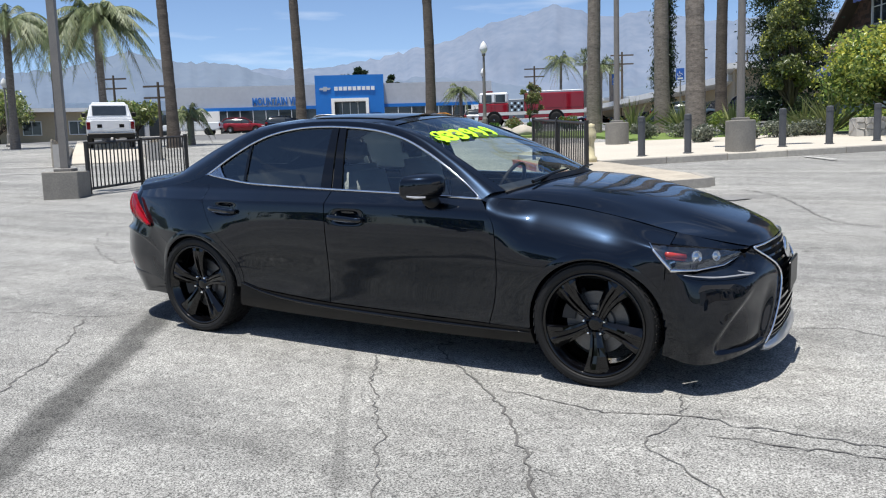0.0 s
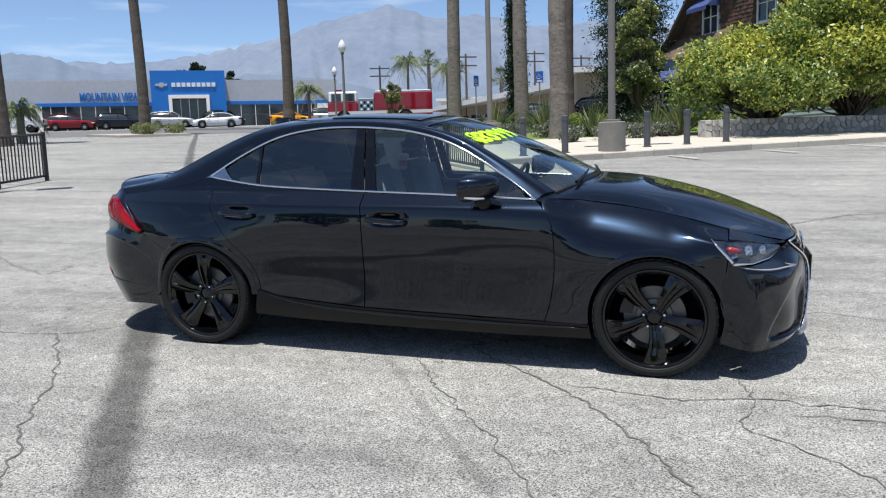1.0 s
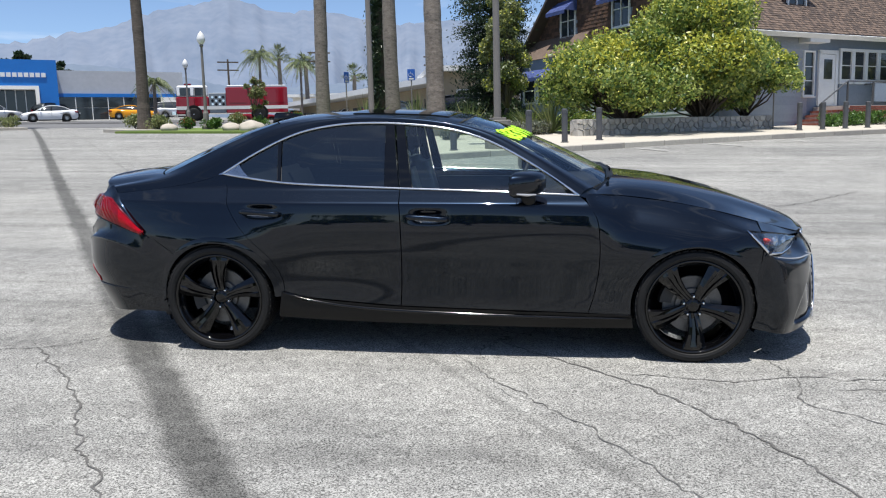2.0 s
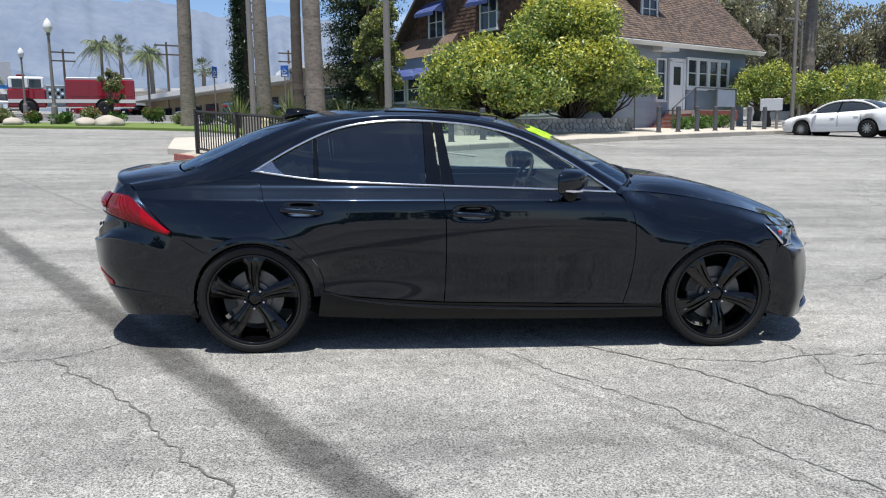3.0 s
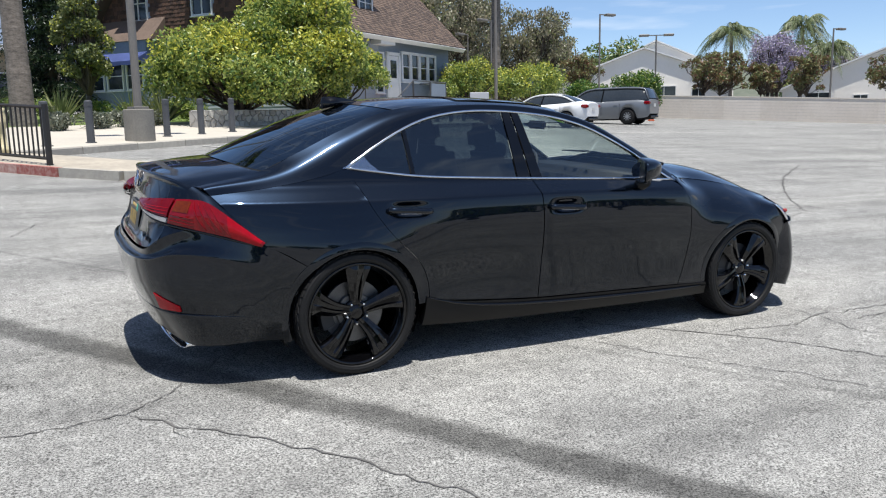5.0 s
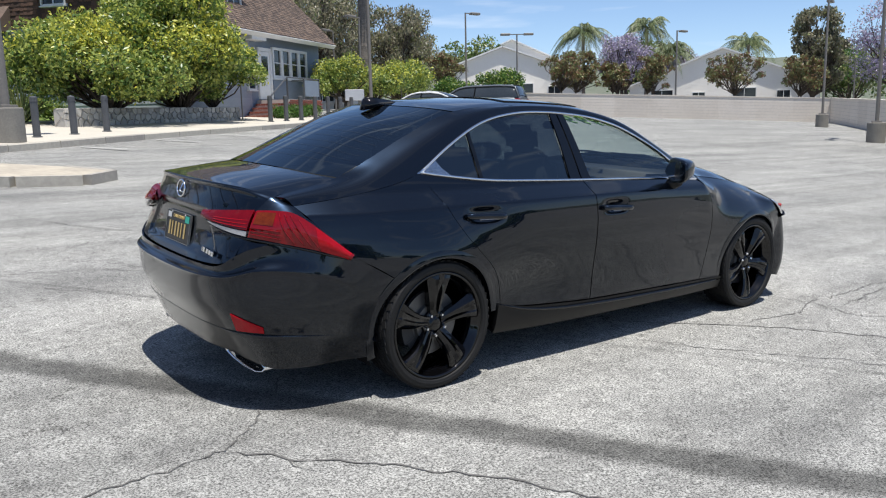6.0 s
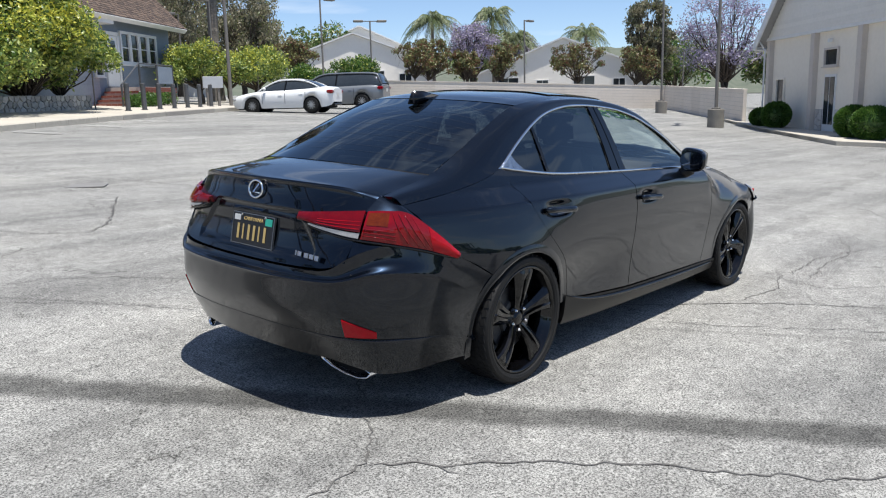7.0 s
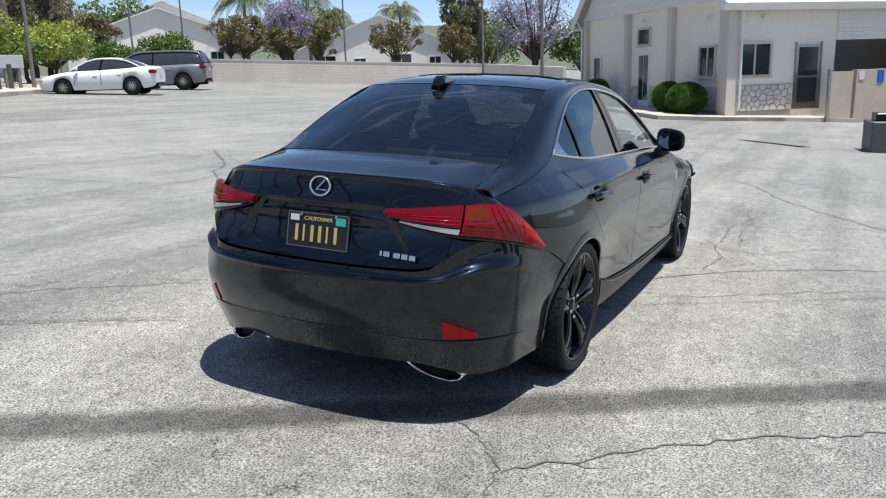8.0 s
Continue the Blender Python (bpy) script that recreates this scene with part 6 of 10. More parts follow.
light_pole(-0.50, 15.25, 8.6, 0.72, "T", 20, 0.095)
light_pole(-4.45, 18.3, 8.6, 0.62, "T", 20, 0.085)
light_pole(-12.3, 5.75, 8.6, 0.55, "T", 35, raised=0.0, square=True)
light_pole(17.0, 27.9, 8.8, 0.0, "T", 20, 0.085)
light_pole(28.6, 10.0, 8.0, 0.78, "T", 20, 0.075, 0.0)
light_pole(40.6, 18.1, 6.9, 0.70, "L", 20, 0.07, 0.0)
light_pole(46.4, 32.0, 6.3, 0.55, "L", 0, 0.07, 0.0)
light_pole(37.0, 39.0, 5.8, 0.0, "T", -35, 0.07, 0.0)
light_pole(28.4, 34.5, 6.3, 0.0, "L", 0, 0.065, 0.0)
light_pole(21.5, 35.8, 5.6, 0.0, "L", 200, 0.06, 0.0)
light_pole(24.0, 43.0, 5.4, 0.0, "L", 200, 0.06, 0.0)
light_pole(57.0, 24.0, 4.6, 0.0, "", 0, 0.06, 0.0)
light_pole(58.0, 17.0, 7.0, 0.0, "T", -20, 0.06, 0.0)


def parking_sign(x, y, h, rz):
    p = thing("parking_sign", at(x, y, rz, 0.12), "blue disabled-parking sign on a thin post", "sign", "blue parking signs")
    bm = bmesh.new()
    lathe(bm, [(0.025, -0.05), (0.025, h)], 8)
    part("post", bm, POLE_PAINT, p)
    part("plate", a_box(-0.15, 0.15, -0.034, -0.026, h - 0.44, h, bevel=0.003), PLATE_BLUE, p)
    bm = bmesh.new()
    tube(bm, [(-0.02, -0.038, h - 0.10), (-0.015, -0.038, h - 0.19), (0.05, -0.038, h - 0.19), (0.085, -0.038, h - 0.26)], 0.010, 6)
    tube(bm, [(-0.03 + 0.07 * math.cos(a), -0.038, h - 0.23 + 0.07 * math.sin(a)) for a in (2.2 + 0.45 * k for k in range(9))], 0.009, 6)
    part("symbol", bm, PLATE_WHITE, p, "white wheelchair symbol")
    part("lower_bars", a_box(-0.10, 0.10, -0.038, -0.033, h - 0.41, h - 0.35), PLATE_WHITE, p)


parking_sign(-7.44, 27.53, 2.4, 62)
parking_sign(-4.46, 26.24, 2.42, 5)
parking_sign(-0.78, 28.0, 2.45, 40)
parking_sign(8.85, 24.2, 2.55, -10)
parking_sign(22.3, 32.9, 2.3, -20)


def street_lamp(x, y, h, rz=0):
    p = thing("street_lamp", at(x, y, rz, 0.1), "cast street lamp with a white acorn globe", "street lamp", "acorn street lamps")
    bm = bmesh.new()
    lathe(bm, [(0.22, 0.0), (0.22, 0.12), (0.15, 0.22), (0.13, 0.75), (0.09, 0.85), (0.075, 1.0), (0.055, h - 0.75), (0.10, h - 0.70), (0.07, h - 0.62)], 14)
    part("post", bm, POLE_PAINT, p)
    bm = bmesh.new()
    lathe(bm, [(0.10, h - 0.62), (0.19, h - 0.45), (0.20, h - 0.35), (0.13, h - 0.15), (0.06, h - 0.06), (0.001, h)], 16)
    part("globe", bm, mat("globe_glass", (0.75, 0.76, 0.76), None, 4, 0.3), p, "white acorn globe", smooth=True)


street_lamp(-15.3, 31.3, 4.6)
street_lamp(-24.0, 48.5, 4.4)
street_lamp(-47.0, 26.0, 4.4)


def iron_gate(x0, y0, x1, y1, h, lift, label):
    L = math.hypot(x1 - x0, y1 - y0)
    f = thing("iron_fence", at(x0, y0, math.degrees(math.atan2(y1 - y0, x1 - x0)), lift), label, "fence")
    drop = (land(x1, y1) - land(x0, y0)) / L
    for k, x in enumerate((0.0, L / 2, L)):
        part("post", a_box(x - 0.035, x + 0.035, -0.035, 0.035, drop * x - 0.15, drop * x + h + 0.02), IRON, f)
    for z in (0.12, h - 0.03):
        bm = bmesh.new()
        tube(bm, [(0, 0, z), (L, 0, z + drop * L)], 0.028, 4)
        part("rail", bm, IRON, f)
    n = int(L / 0.115)
    me = None
    for k in range(1, n):
        x = L * k / n
        if me is None:
            bm = a_box(-0.011, 0.011, -0.011, 0.011, 0.12, h - 0.03)
            first = part("picket", bm, IRON, f)
            me = first.data
            ob = first
        else:
            ob = part("picket", me, IRON, f)
        ob.location = (x, 0, drop * x)
    return f


iron_gate(-12.4, 6.35, -13.05, 9.7, 1.12, 0.0, "black iron fence panel with close pickets")
iron_gate(-4.95, 13.25, -2.55, 10.25, 1.0, 0.14, "black iron fence panel on the traffic island")
# small stone urn post at the end of the island fence
post = thing("fire_hydrant", at(-3.27, 12.6, 20, 0.14), "pale yellow fire hydrant behind the island fence", "fire hydrant")
bm = bmesh.new()
lathe(bm, [(0.13, 0.0), (0.13, 0.10), (0.08, 0.14), (0.07, 0.45), (0.11, 0.52), (0.12, 0.66), (0.07, 0.78), (0.09, 0.84), (0.001, 0.87)], 14)
part("shaft", bm, mat("pale_yellow_enamel", (0.62, 0.55, 0.34), (0.50, 0.44, 0.28), 5, 0.5), post, smooth=True)


# ---- building helpers ----
def window(parent, m, w, h, cols=2, rows_=1, frame_mat=None, t=0.07, name="window", sill=True):
    """A framed window standing in the wall's face; local y points out of the wall (negative is outside)."""
    frame_mat = frame_mat or TRIM_WHITE
    win = part(name, a_box(-w / 2, w / 2, 0.02, 0.05, 0, h), WINDOW_DARK, parent)
    win.matrix_basis = m
    for x0, x1, z0, z1 in ((-w / 2 - t, -w / 2, -t, h + t), (w / 2, w / 2 + t, -t, h + t), (-w / 2, w / 2, h, h + t), (-w / 2, w / 2, -t, 0)):
        part("frame", a_box(x0, x1, -0.05, 0.06, z0, z1), frame_mat, win)
    for k in range(1, cols):
        x = -w / 2 + w * k / cols
        part("mullion", a_box(x - 0.025, x + 0.025, -0.02, 0.03, 0, h), frame_mat, win)
    for k in range(1, rows_):
        z = h * k / rows_
        part("glazing_bar", a_box(-w / 2, w / 2, -0.015, 0.03, z - 0.018, z + 0.018), frame_mat, win)
    if sill:
        part("sill", a_box(-w / 2 - t * 1.4, w / 2 + t * 1.4, -0.10, 0.05, -t * 1.6, -t), frame_mat, win)
    return win


def awning(parent, m, w, out, drop):
    bm = bmesh.new()
    n = 10
    cols = []
    for k in range(n + 1):
        x = -w / 2 + w * k / n
        sag = 0.02 * math.sin(math.pi * k * 2)
        cols.append([bm.verts.new((x, -0.02, 0)), bm.verts.new((x, -out * 0.5, -drop * 0.46 + sag)), bm.verts.new((x, -out, -drop)), bm.verts.new((x, -out, -drop - 0.16 - (0.03 if k % 2 else 0)))])
    for a, b in zip(cols, cols[1:]):
        for j in range(3):
            bm.faces.new((a[j], b[j], b[j + 1], a[j + 1]))
    for c in (cols[0], cols[-1]):
        v = bm.verts.new((c[0].co.x, -0.02, -drop))
        bm.faces.new((c[0], c[1], c[2], v))
    bmesh.ops.solidify(bm, geom=bm.faces[:], thickness=0.012)
    ob = part("awning", bm, AWNING_BLUE, parent, "blue canvas awning")
    ob.matrix_basis = m
    return ob


def boards(parent, m, w, z0, z1, step, material, hole=(), name="siding_board", clip=None):
    """Lapped boards on a wall face, each a piece of its own."""
    z = z0
    while z < z1 - 0.01:
        zt = min(z + step, z1)
        a, b = (0.0, w) if clip is None else clip((z + zt) / 2)
        spans = [(a, b)]
        for hx0, hx1, hz0, hz1 in hole:
            if hz0 < (z + zt) / 2 < hz1:
                spans = [q for s0, s1 in spans for q in ((s0, min(s1, hx0)), (max(s0, hx1), s1)) if q[1] - q[0] > 0.05]
        for s0, s1 in spans:
            if s1 - s0 < 0.1:
                continue
            bm = bmesh.new()
            vs = [bm.verts.new((x, y, q)) for x in (s0, s1) for y, q in ((-0.028, z), (-0.004, zt + 0.01), (0.01, zt + 0.01), (0.01, z))]
            for i in range(4):
                bm.faces.new((vs[i], vs[(i + 1) % 4], vs[4 + (i + 1) % 4], vs[4 + i]))
            bm.faces.new(vs[0:4])
            bm.faces.new(vs[4:8])
            bmesh.ops.recalc_face_normals(bm, faces=bm.faces)
            part(name, bm, material, parent).matrix_basis = m
        z = zt


def shingles(m, w, length, course, wide, material, parent, clip=None, hole=None, name="shingles", label=""):
    """Courses of shingles on a plane: local x along, local y up the slope, local z out."""
    rnd = random.Random(int(w * 100) + int(length * 10))
    verts, faces = [], []
    n = int(length / course)
    for j in range(n):
        y0, y1 = j * course, (j + 1) * course + 0.03
        a, b = (0.0, w) if clip is None else clip(y0 + course / 2)
        x = a - rnd.random() * wide
        while x < b:
            ww = wide * (0.7 + 0.6 * rnd.random())
            x0, x1 = max(x, a), min(x + ww - 0.008, b)
            x += ww
            if x1 - x0 < 0.02 or (hole and hole((x0 + x1) / 2, y0 + course / 2)):
                continue
            d = rnd.uniform(-0.015, 0.015)
            lift = rnd.uniform(0.016, 0.030)
            k = len(verts)
            for xx in (x0, x1):
                verts += [m @ Vector((xx, y0 + d, lift)), m @ Vector((xx, y1, 0.004)), m @ Vector((xx, y0 + d, -0.01))]
            faces += [(k, k + 3, k + 4, k + 1), (k, k + 2, k + 5, k + 3), (k, k + 1, k + 2), (k + 3, k + 5, k + 4)]
    me = bpy.data.meshes.new(name)
    me.from_pydata(verts, [], faces)
    ob = part(name, me, material, parent, label)
    ob["kind"] = "stuff"
    return ob


def stones(parent, m, w, h, size, material, seed, depth=0.06, name="stone", keep=None):
    """A face of rough stones that fit like a mosaic, each proud of the mortar."""
    rnd = random.Random(seed)
    nx, nz = max(1, round(w / (size * 1.25))), max(1, round(h / (size * 0.95)))
    cell = [((i + 0.5 + rnd.uniform(-0.36, 0.36) + (0.25 if j % 2 else -0.25)) * w / nx, (j + 0.5 + rnd.uniform(-0.34, 0.34)) * h / nz) for j in range(nz) for i in range(nx)]
    for cx, cz in cell:
        poly = [(0.0, 0.0), (w, 0.0), (w, h), (0.0, h)]
        for ox, oz in cell:
            if (ox, oz) == (cx, cz) or abs(ox - cx) > size * 3.5 or abs(oz - cz) > size * 3:
                continue
            mx, mz, dx, dz_ = (cx + ox) / 2, (cz + oz) / 2, ox - cx, oz - cz
            side = [(px - mx) * dx + (pz - mz) * dz_ for px, pz in poly]
            nxt = []
            for k, (px, pz) in enumerate(poly):
                q = (k + 1) % len(poly)
                if side[k] <= 0:
                    nxt.append((px, pz))
                if side[k] * side[q] < 0:
                    f = side[k] / (side[k] - side[q])
                    nxt.append((px + (poly[q][0] - px) * f, pz + (poly[q][1] - pz) * f))
            poly = nxt
        if len(poly) < 3:
            continue
        gx, gz = sum(q[0] for q in poly) / len(poly), sum(q[1] for q in poly) / len(poly)
        bm = bmesh.new()
        k0 = 1 - 0.015 / size
        out = [bm.verts.new((gx + (px - gx) * k0, 0.01, gz + (pz - gz) * k0)) for px, pz in poly]
        top = [bm.verts.new((gx + (px - gx) * k0 * 0.86, -depth * rnd.uniform(0.6, 1.0), gz + (pz - gz) * k0 * 0.86)) for px, pz in poly]
        n = len(poly)
        for k in range(n):
            bm.faces.new((out[k], out[(k + 1) % n], top[(k + 1) % n], top[k]))
        bm.faces.new(top)
        bmesh.ops.recalc_face_normals(bm, faces=bm.faces)
        part(name, bm, material, parent).matrix_basis = m


# ---- the shingled house ----
C0 = (7.4, 26.2)
HL, HW, EAVE, PITCH = 11.9, 12.4, 4.27, 45.0
house = thing("house", at(C0[0], C0[1], KDIR, 0.1), "old brown-shingled house with blue awnings and a steep roof", "house")
HALF = HW / 2
RISE = HALF * math.tan(radians(PITCH))
part("front_wall", a_box(0, HL, 0, 0.2, -0.6, EAVE), SIDING_BLUE, house, "grey-blue front wall")
part("back_wall", a_box(0, HL, HW - 0.2, HW, -0.6, EAVE), SIDING_BLUE, house)
for x in (0.0, HL - 0.2):
    bm = bmesh.new()
    pts = ((0.2, -0.6), (HW - 0.2, -0.6), (HW - 0.2, EAVE), (HALF, EAVE + RISE - 0.1), (0.2, EAVE))
    lo = [bm.verts.new((x, y, z)) for y, z in pts]
    hi = [bm.verts.new((x + 0.2, y, z)) for y, z in pts]
    bm.faces.new(lo), bm.faces.new(hi[::-1])
    for i in range(5):
        bm.faces.new((lo[i], lo[(i + 1) % 5], hi[(i + 1) % 5], hi[i]))
    bmesh.ops.recalc_face_normals(bm, faces=bm.faces)
    part("gable_wall", bm, SIDING_BLUE, house)
G_END = Matrix.Translation((0, HW, 0)) @ Matrix.Rotation(radians(-90), 4, "Z")
g_holes = [(HW - y - 0.62, HW - y + 0.62, 4.5, 6.25) for y in (5.6, 9.4)]
boards(house, G_END, HW, -0.2, 1.5, 0.17, SIDING_WHITE)
boards(house, G_END, HW, 1.5, EAVE - 0.55, 0.17, SIDING_BLUE)
tan_p = math.tan(radians(PITCH))
shingles(G_END @ Matrix.Translation((0, 0, EAVE - 0.5)) @ Matrix.Rotation(radians(90), 4, "X"), HW, RISE + 0.3, 0.17, 0.20, SHINGLE, house,
         clip=lambda y: (max(0.0, (y - 0.5) / tan_p), HW - max(0.0, (y - 0.5) / tan_p)),
         hole=lambda x, y: any(a < x < b and c - EAVE + 0.5 < y < d - EAVE + 0.5 for a, b, c, d in g_holes), name="wall_covering", label="dark brown wall shingles")
for y in (5.6, 9.4):
    wm = G_END @ Matrix.Translation((HW - y, -0.03, 4.62))
    window(house, wm, 1.05, 1.45, 2, 2)
    awning(house, wm @ Matrix.Translation((0, -0.03, 1.66)), 1.5, 0.75, 0.55)
# pent roof and bay under the upper windows
bm = bmesh.new()
for y0, y1, z0, z1 in ((0, 1, 0, 1),):
    vs = [bm.verts.new(p) for p in ((-0.95, 7.8, EAVE - 0.62), (-0.95, 12.6, EAVE - 0.62), (0, 12.6, EAVE + 0.42), (0, 7.8, EAVE + 0.42), (0.0, 7.8, EAVE - 0.62), (0.0, 12.6, EAVE - 0.62))]
    for q in ((0, 1, 2, 3), (0, 3, 4), (1, 5, 2), (0, 4, 5, 1)):
        bm.faces.new([vs[i] for i in q])
part("pent_roof", bm, ROOF_SHAKE, house, "small shake pent roof")
bay = part("bay", a_box(-0.85, 0, 8.2, 12.2, -0.5, EAVE - 0.62), SIDING_BLUE, house, "grey-blue bay")
BAY = Matrix.Translation((-0.85, 12.2, 0)) @ Matrix.Rotation(radians(-90), 4, "Z")
boards(house, BAY, 4.0, -0.3, 1.55, 0.17, SIDING_BLUE)
for x in (0.75, 2.0, 3.25):
    window(house, BAY @ Matrix.Translation((x, -0.03, 1.6)), 0.95, 1.15, 1, 2)
awning(house, BAY @ Matrix.Translation((2.0, -0.05, 3.15)), 4.3, 0.75, 0.42)
# roof: two slopes, boards, shakes
OV = 0.65
slope_len = (HALF + OV) / math.cos(radians(PITCH))
for side in (0, 1):
    mm = Matrix.Translation((-OV, -OV, EAVE - OV * tan_p)) @ Matrix.Rotation(radians(PITCH), 4, "X") if side == 0 else Matrix.Translation((HL + 0.6, HW + OV, EAVE - OV * tan_p)) @ Matrix.Rotation(math.pi, 4, "Z") @ Matrix.Rotation(radians(PITCH), 4, "X")
    rl = part("roof_slope", a_box(0, HL + 0.6 + OV, 0, slope_len, -0.02, 0.10, mm), ROOF_SHAKE, house, "weathered shake roof slope")
    if side == 0:
        shingles(mm @ Matrix.Translation((0, 0, 0.10)), HL + 0.6 + OV, slope_len, 0.15, 0.13, ROOF_SHAKE, house, name="roof_covering", label="weathered brown roof shakes")
    part("fascia", a_box(-0.02, HL + 0.62 + OV, -0.05, 0.0, -0.14, 0.08, mm), TRIM_WHITE, house, "pale fascia board")
# dormer on the front slope
dm = Matrix.Translation((4.9, 0.5, 4.72))
part("dormer", a_box(-0.75, 0.75, 0.1, 2.6, -0.35, 1.55, dm), SHINGLE, house, "shingled dormer")
part("dormer_roof", a_box(-0.95, 0.95, -0.25, 2.8, 1.55, 1.68, dm), ROOF_SHAKE, house)
window(house, dm @ Matrix.Translation((0, 0.05, 0.1)), 1.0, 1.25, 2, 3)
# front: porch windows, door, steps, rail
boards(house, Matrix.Translation((0, 0, 0)), HL, -0.3, EAVE - 0.2, 0.17, SIDING_WHITE, hole=((5.0, HL, 0.0, 4.0),))
part("porch_panel", a_box(6.95, 10.5, -0.06, 0.0, 0.75, 1.82), SIDING_BLUE, house, "grey-blue panel under the porch windows")
for k in range(4):
    window(house, Matrix.Translation((7.35 + 0.86 * k, -0.05, 1.95)), 0.64, 1.15, 1, 2, t=0.12)
door = part("door", a_box(5.75, 6.65, -0.05, 0.0, 0.85, 2.95), TRIM_WHITE, house, "white half-glazed front door")
part("door_pane", a_box(5.95, 6.45, -0.07, -0.05, 1.95, 2.75), WINDOW_DARK, door)
for x0, x1, z0, z1 in ((5.6, 5.75, 0.85, 3.1), (6.65, 6.80, 0.85, 3.1), (5.6, 6.8, 2.97, 3.12)):
    part("door_frame", a_box(x0, x1, -0.09, -0.0, z0, z1), TRIM_WHITE, door)
window(house, Matrix.Translation((5.0, -0.05, 1.3)), 0.55, 1.7, 1, 3)
part("beam_end", a_box(4.4, 5.6, -0.55, 0.0, 3.35, 3.55), TRIM_WHITE, house)
part("landing", a_box(5.4, 8.6, -1.6, -0.02, -0.4, 0.80), MORTAR, house, "raised landing before the door")
for z in range(6):
    for k in range(13):
        part("brick", a_box(5.4 + 0.247 * k + (0.1 if z % 2 else 0), 5.4 + 0.247 * k + 0.232 + (0.1 if z % 2 else 0), -1.63, -1.58, 0.32 + 0.078 * z, 0.388 + 0.078 * z), BRICK_RED, house)
for s in range(5):
    x0 = 5.4 - 0.3 * (s + 1)
    st_ = part("step", a_box(x0, x0 + 0.3, -1.6, -0.1, -0.4, 0.80 - 0.17 * (s + 1)), MORTAR, house)
    for k in range(6):
        part("brick", a_box(x0 - 0.012, x0 + 0.30, -1.6 + 0.25 * k, -1.6 + 0.25 * k + 0.235, 0.80 - 0.17 * (s + 1) - 0.075, 0.80 - 0.17 * (s + 1) + 0.006), BRICK_RED, st_)
rail = part("handrail", tube(bmesh.new(), [(3.8, -1.55, 0.85), (5.4, -1.55, 1.75), (8.55, -1.55, 1.75), (8.55, -0.1, 1.75)], 0.03, 6), BOLLARD_PAINT, house, "grey-blue handrail")
for x in (3.8, 5.4, 7.0, 8.55):
    part("baluster", a_box(x - 0.03, x + 0.03, -1.58, -1.52, -0.3 if x < 5 else 0.8, 0.85 if x < 5 else 1.75), BOLLARD_PAINT, rail)
part("rail_panel", a_box(7.1, 8.5, -1.57, -1.53, 0.95, 1.68), SIDING_BLUE, rail)

# ---- low stone wall of the planter ----
PLANTER = (1.75, 20.17)
pl = math.hypot(7.15, 4.43)
planter = thing("planter_wall", at(*PLANTER, math.degrees(math.atan2(4.43, 7.15)), 0.1), "low field-stone planter wall under the citrus trees", "wall", kind="structure")
dz = (land(8.9, 24.6) - land(*PLANTER)) / pl
bm = bmesh.new()
vs = [bm.verts.new(p) for p in ((0, 0, -0.1), (pl, 0, dz * pl - 0.1), (pl, 0.35, dz * pl - 0.1), (0, 0.35, -0.1), (0, 0, 0.52), (pl, 0, dz * pl + 0.52), (pl, 0.35, dz * pl + 0.52), (0, 0.35, 0.52))]
for q in ((0, 1, 5, 4), (1, 2, 6, 5), (2, 3, 7, 6), (3, 0, 4, 7), (4, 5, 6, 7)):
    bm.faces.new([vs[i] for i in q])
bmesh.ops.recalc_face_normals(bm, faces=bm.faces)
part("core", bm, MORTAR, planter)
SHEAR = Matrix(((1, 0, 0, 0), (0, 1, 0, 0), (dz, 0, 1, 0), (0, 0, 0, 1)))
stones(planter, SHEAR, pl, 0.56, 0.20, STONE, 5)
stones(planter, Matrix.Rotation(radians(90), 4, "Z") @ Matrix.Translation((0, 0, 0)), 0.36, 0.54, 0.2, STONE, 6)
stones(planter, SHEAR @ Matrix.Translation((0, 0, 0.52)) @ Matrix.Rotation(radians(-90), 4, "X"), pl, 0.36, 0.22, STONE, 7, 0.05)

# ---- utility box and board by the bays ----
sb = thing("notice_board", at(15.9, 27.6, -15, 0.12), "blank grey metal board on two posts", "board")
part("panel", a_box(-0.45, 0.45, -0.06, 0.02, 0.80, 1.30, bevel=0.01), PANEL_GREY, sb)
for x in (-0.25, 0.25):
    part("post", a_box(x - 0.05, x + 0.05, -0.02, 0.08, -0.1, 0.81), POLE_PAINT, sb)

# ---- cream building with stone skirting ----
C1 = (23.3, 1.55)
BL, BW, BE = 17.0, 11.4, 3.8
hall = thing("workshop_building", at(C1[0], C1[1], -49.5, 0.24), "cream stucco building with a white-sided gable and stone skirting", "building")
BZ = -0.4
part("front_wall", a_box(0.0, 4.1, 0.0, 0.25, BZ, BE), STUCCO_CREAM, hall)
part("lintel", a_box(4.1, 9.6, 0.0, 0.25, 2.55, BE), STUCCO_CREAM, hall)
part("front_wall", a_box(9.6, BL, 0.0, 0.25, BZ, BE), STUCCO_CREAM, hall)
bm = bmesh.new()
tanb = 0.92
pts = ((0.0, BZ), (BW, BZ), (BW, BE), (BW / 2, BE + BW / 2 * tanb), (0.0, BE))
lo = [bm.verts.new((0.0, y, z)) for y, z in pts]
hi = [bm.verts.new((0.25, y, z)) for y, z in pts]
bm.faces.new(lo), bm.faces.new(hi[::-1])
for i in range(5):
    bm.faces.new((lo[i], lo[(i + 1) % 5], hi[(i + 1) % 5], hi[i]))
for v in bm.verts:
    v.co.x -= 0.002
bmesh.ops.recalc_face_normals(bm, faces=bm.faces)
part("gable_wall", bm, STUCCO_CREAM, hall)
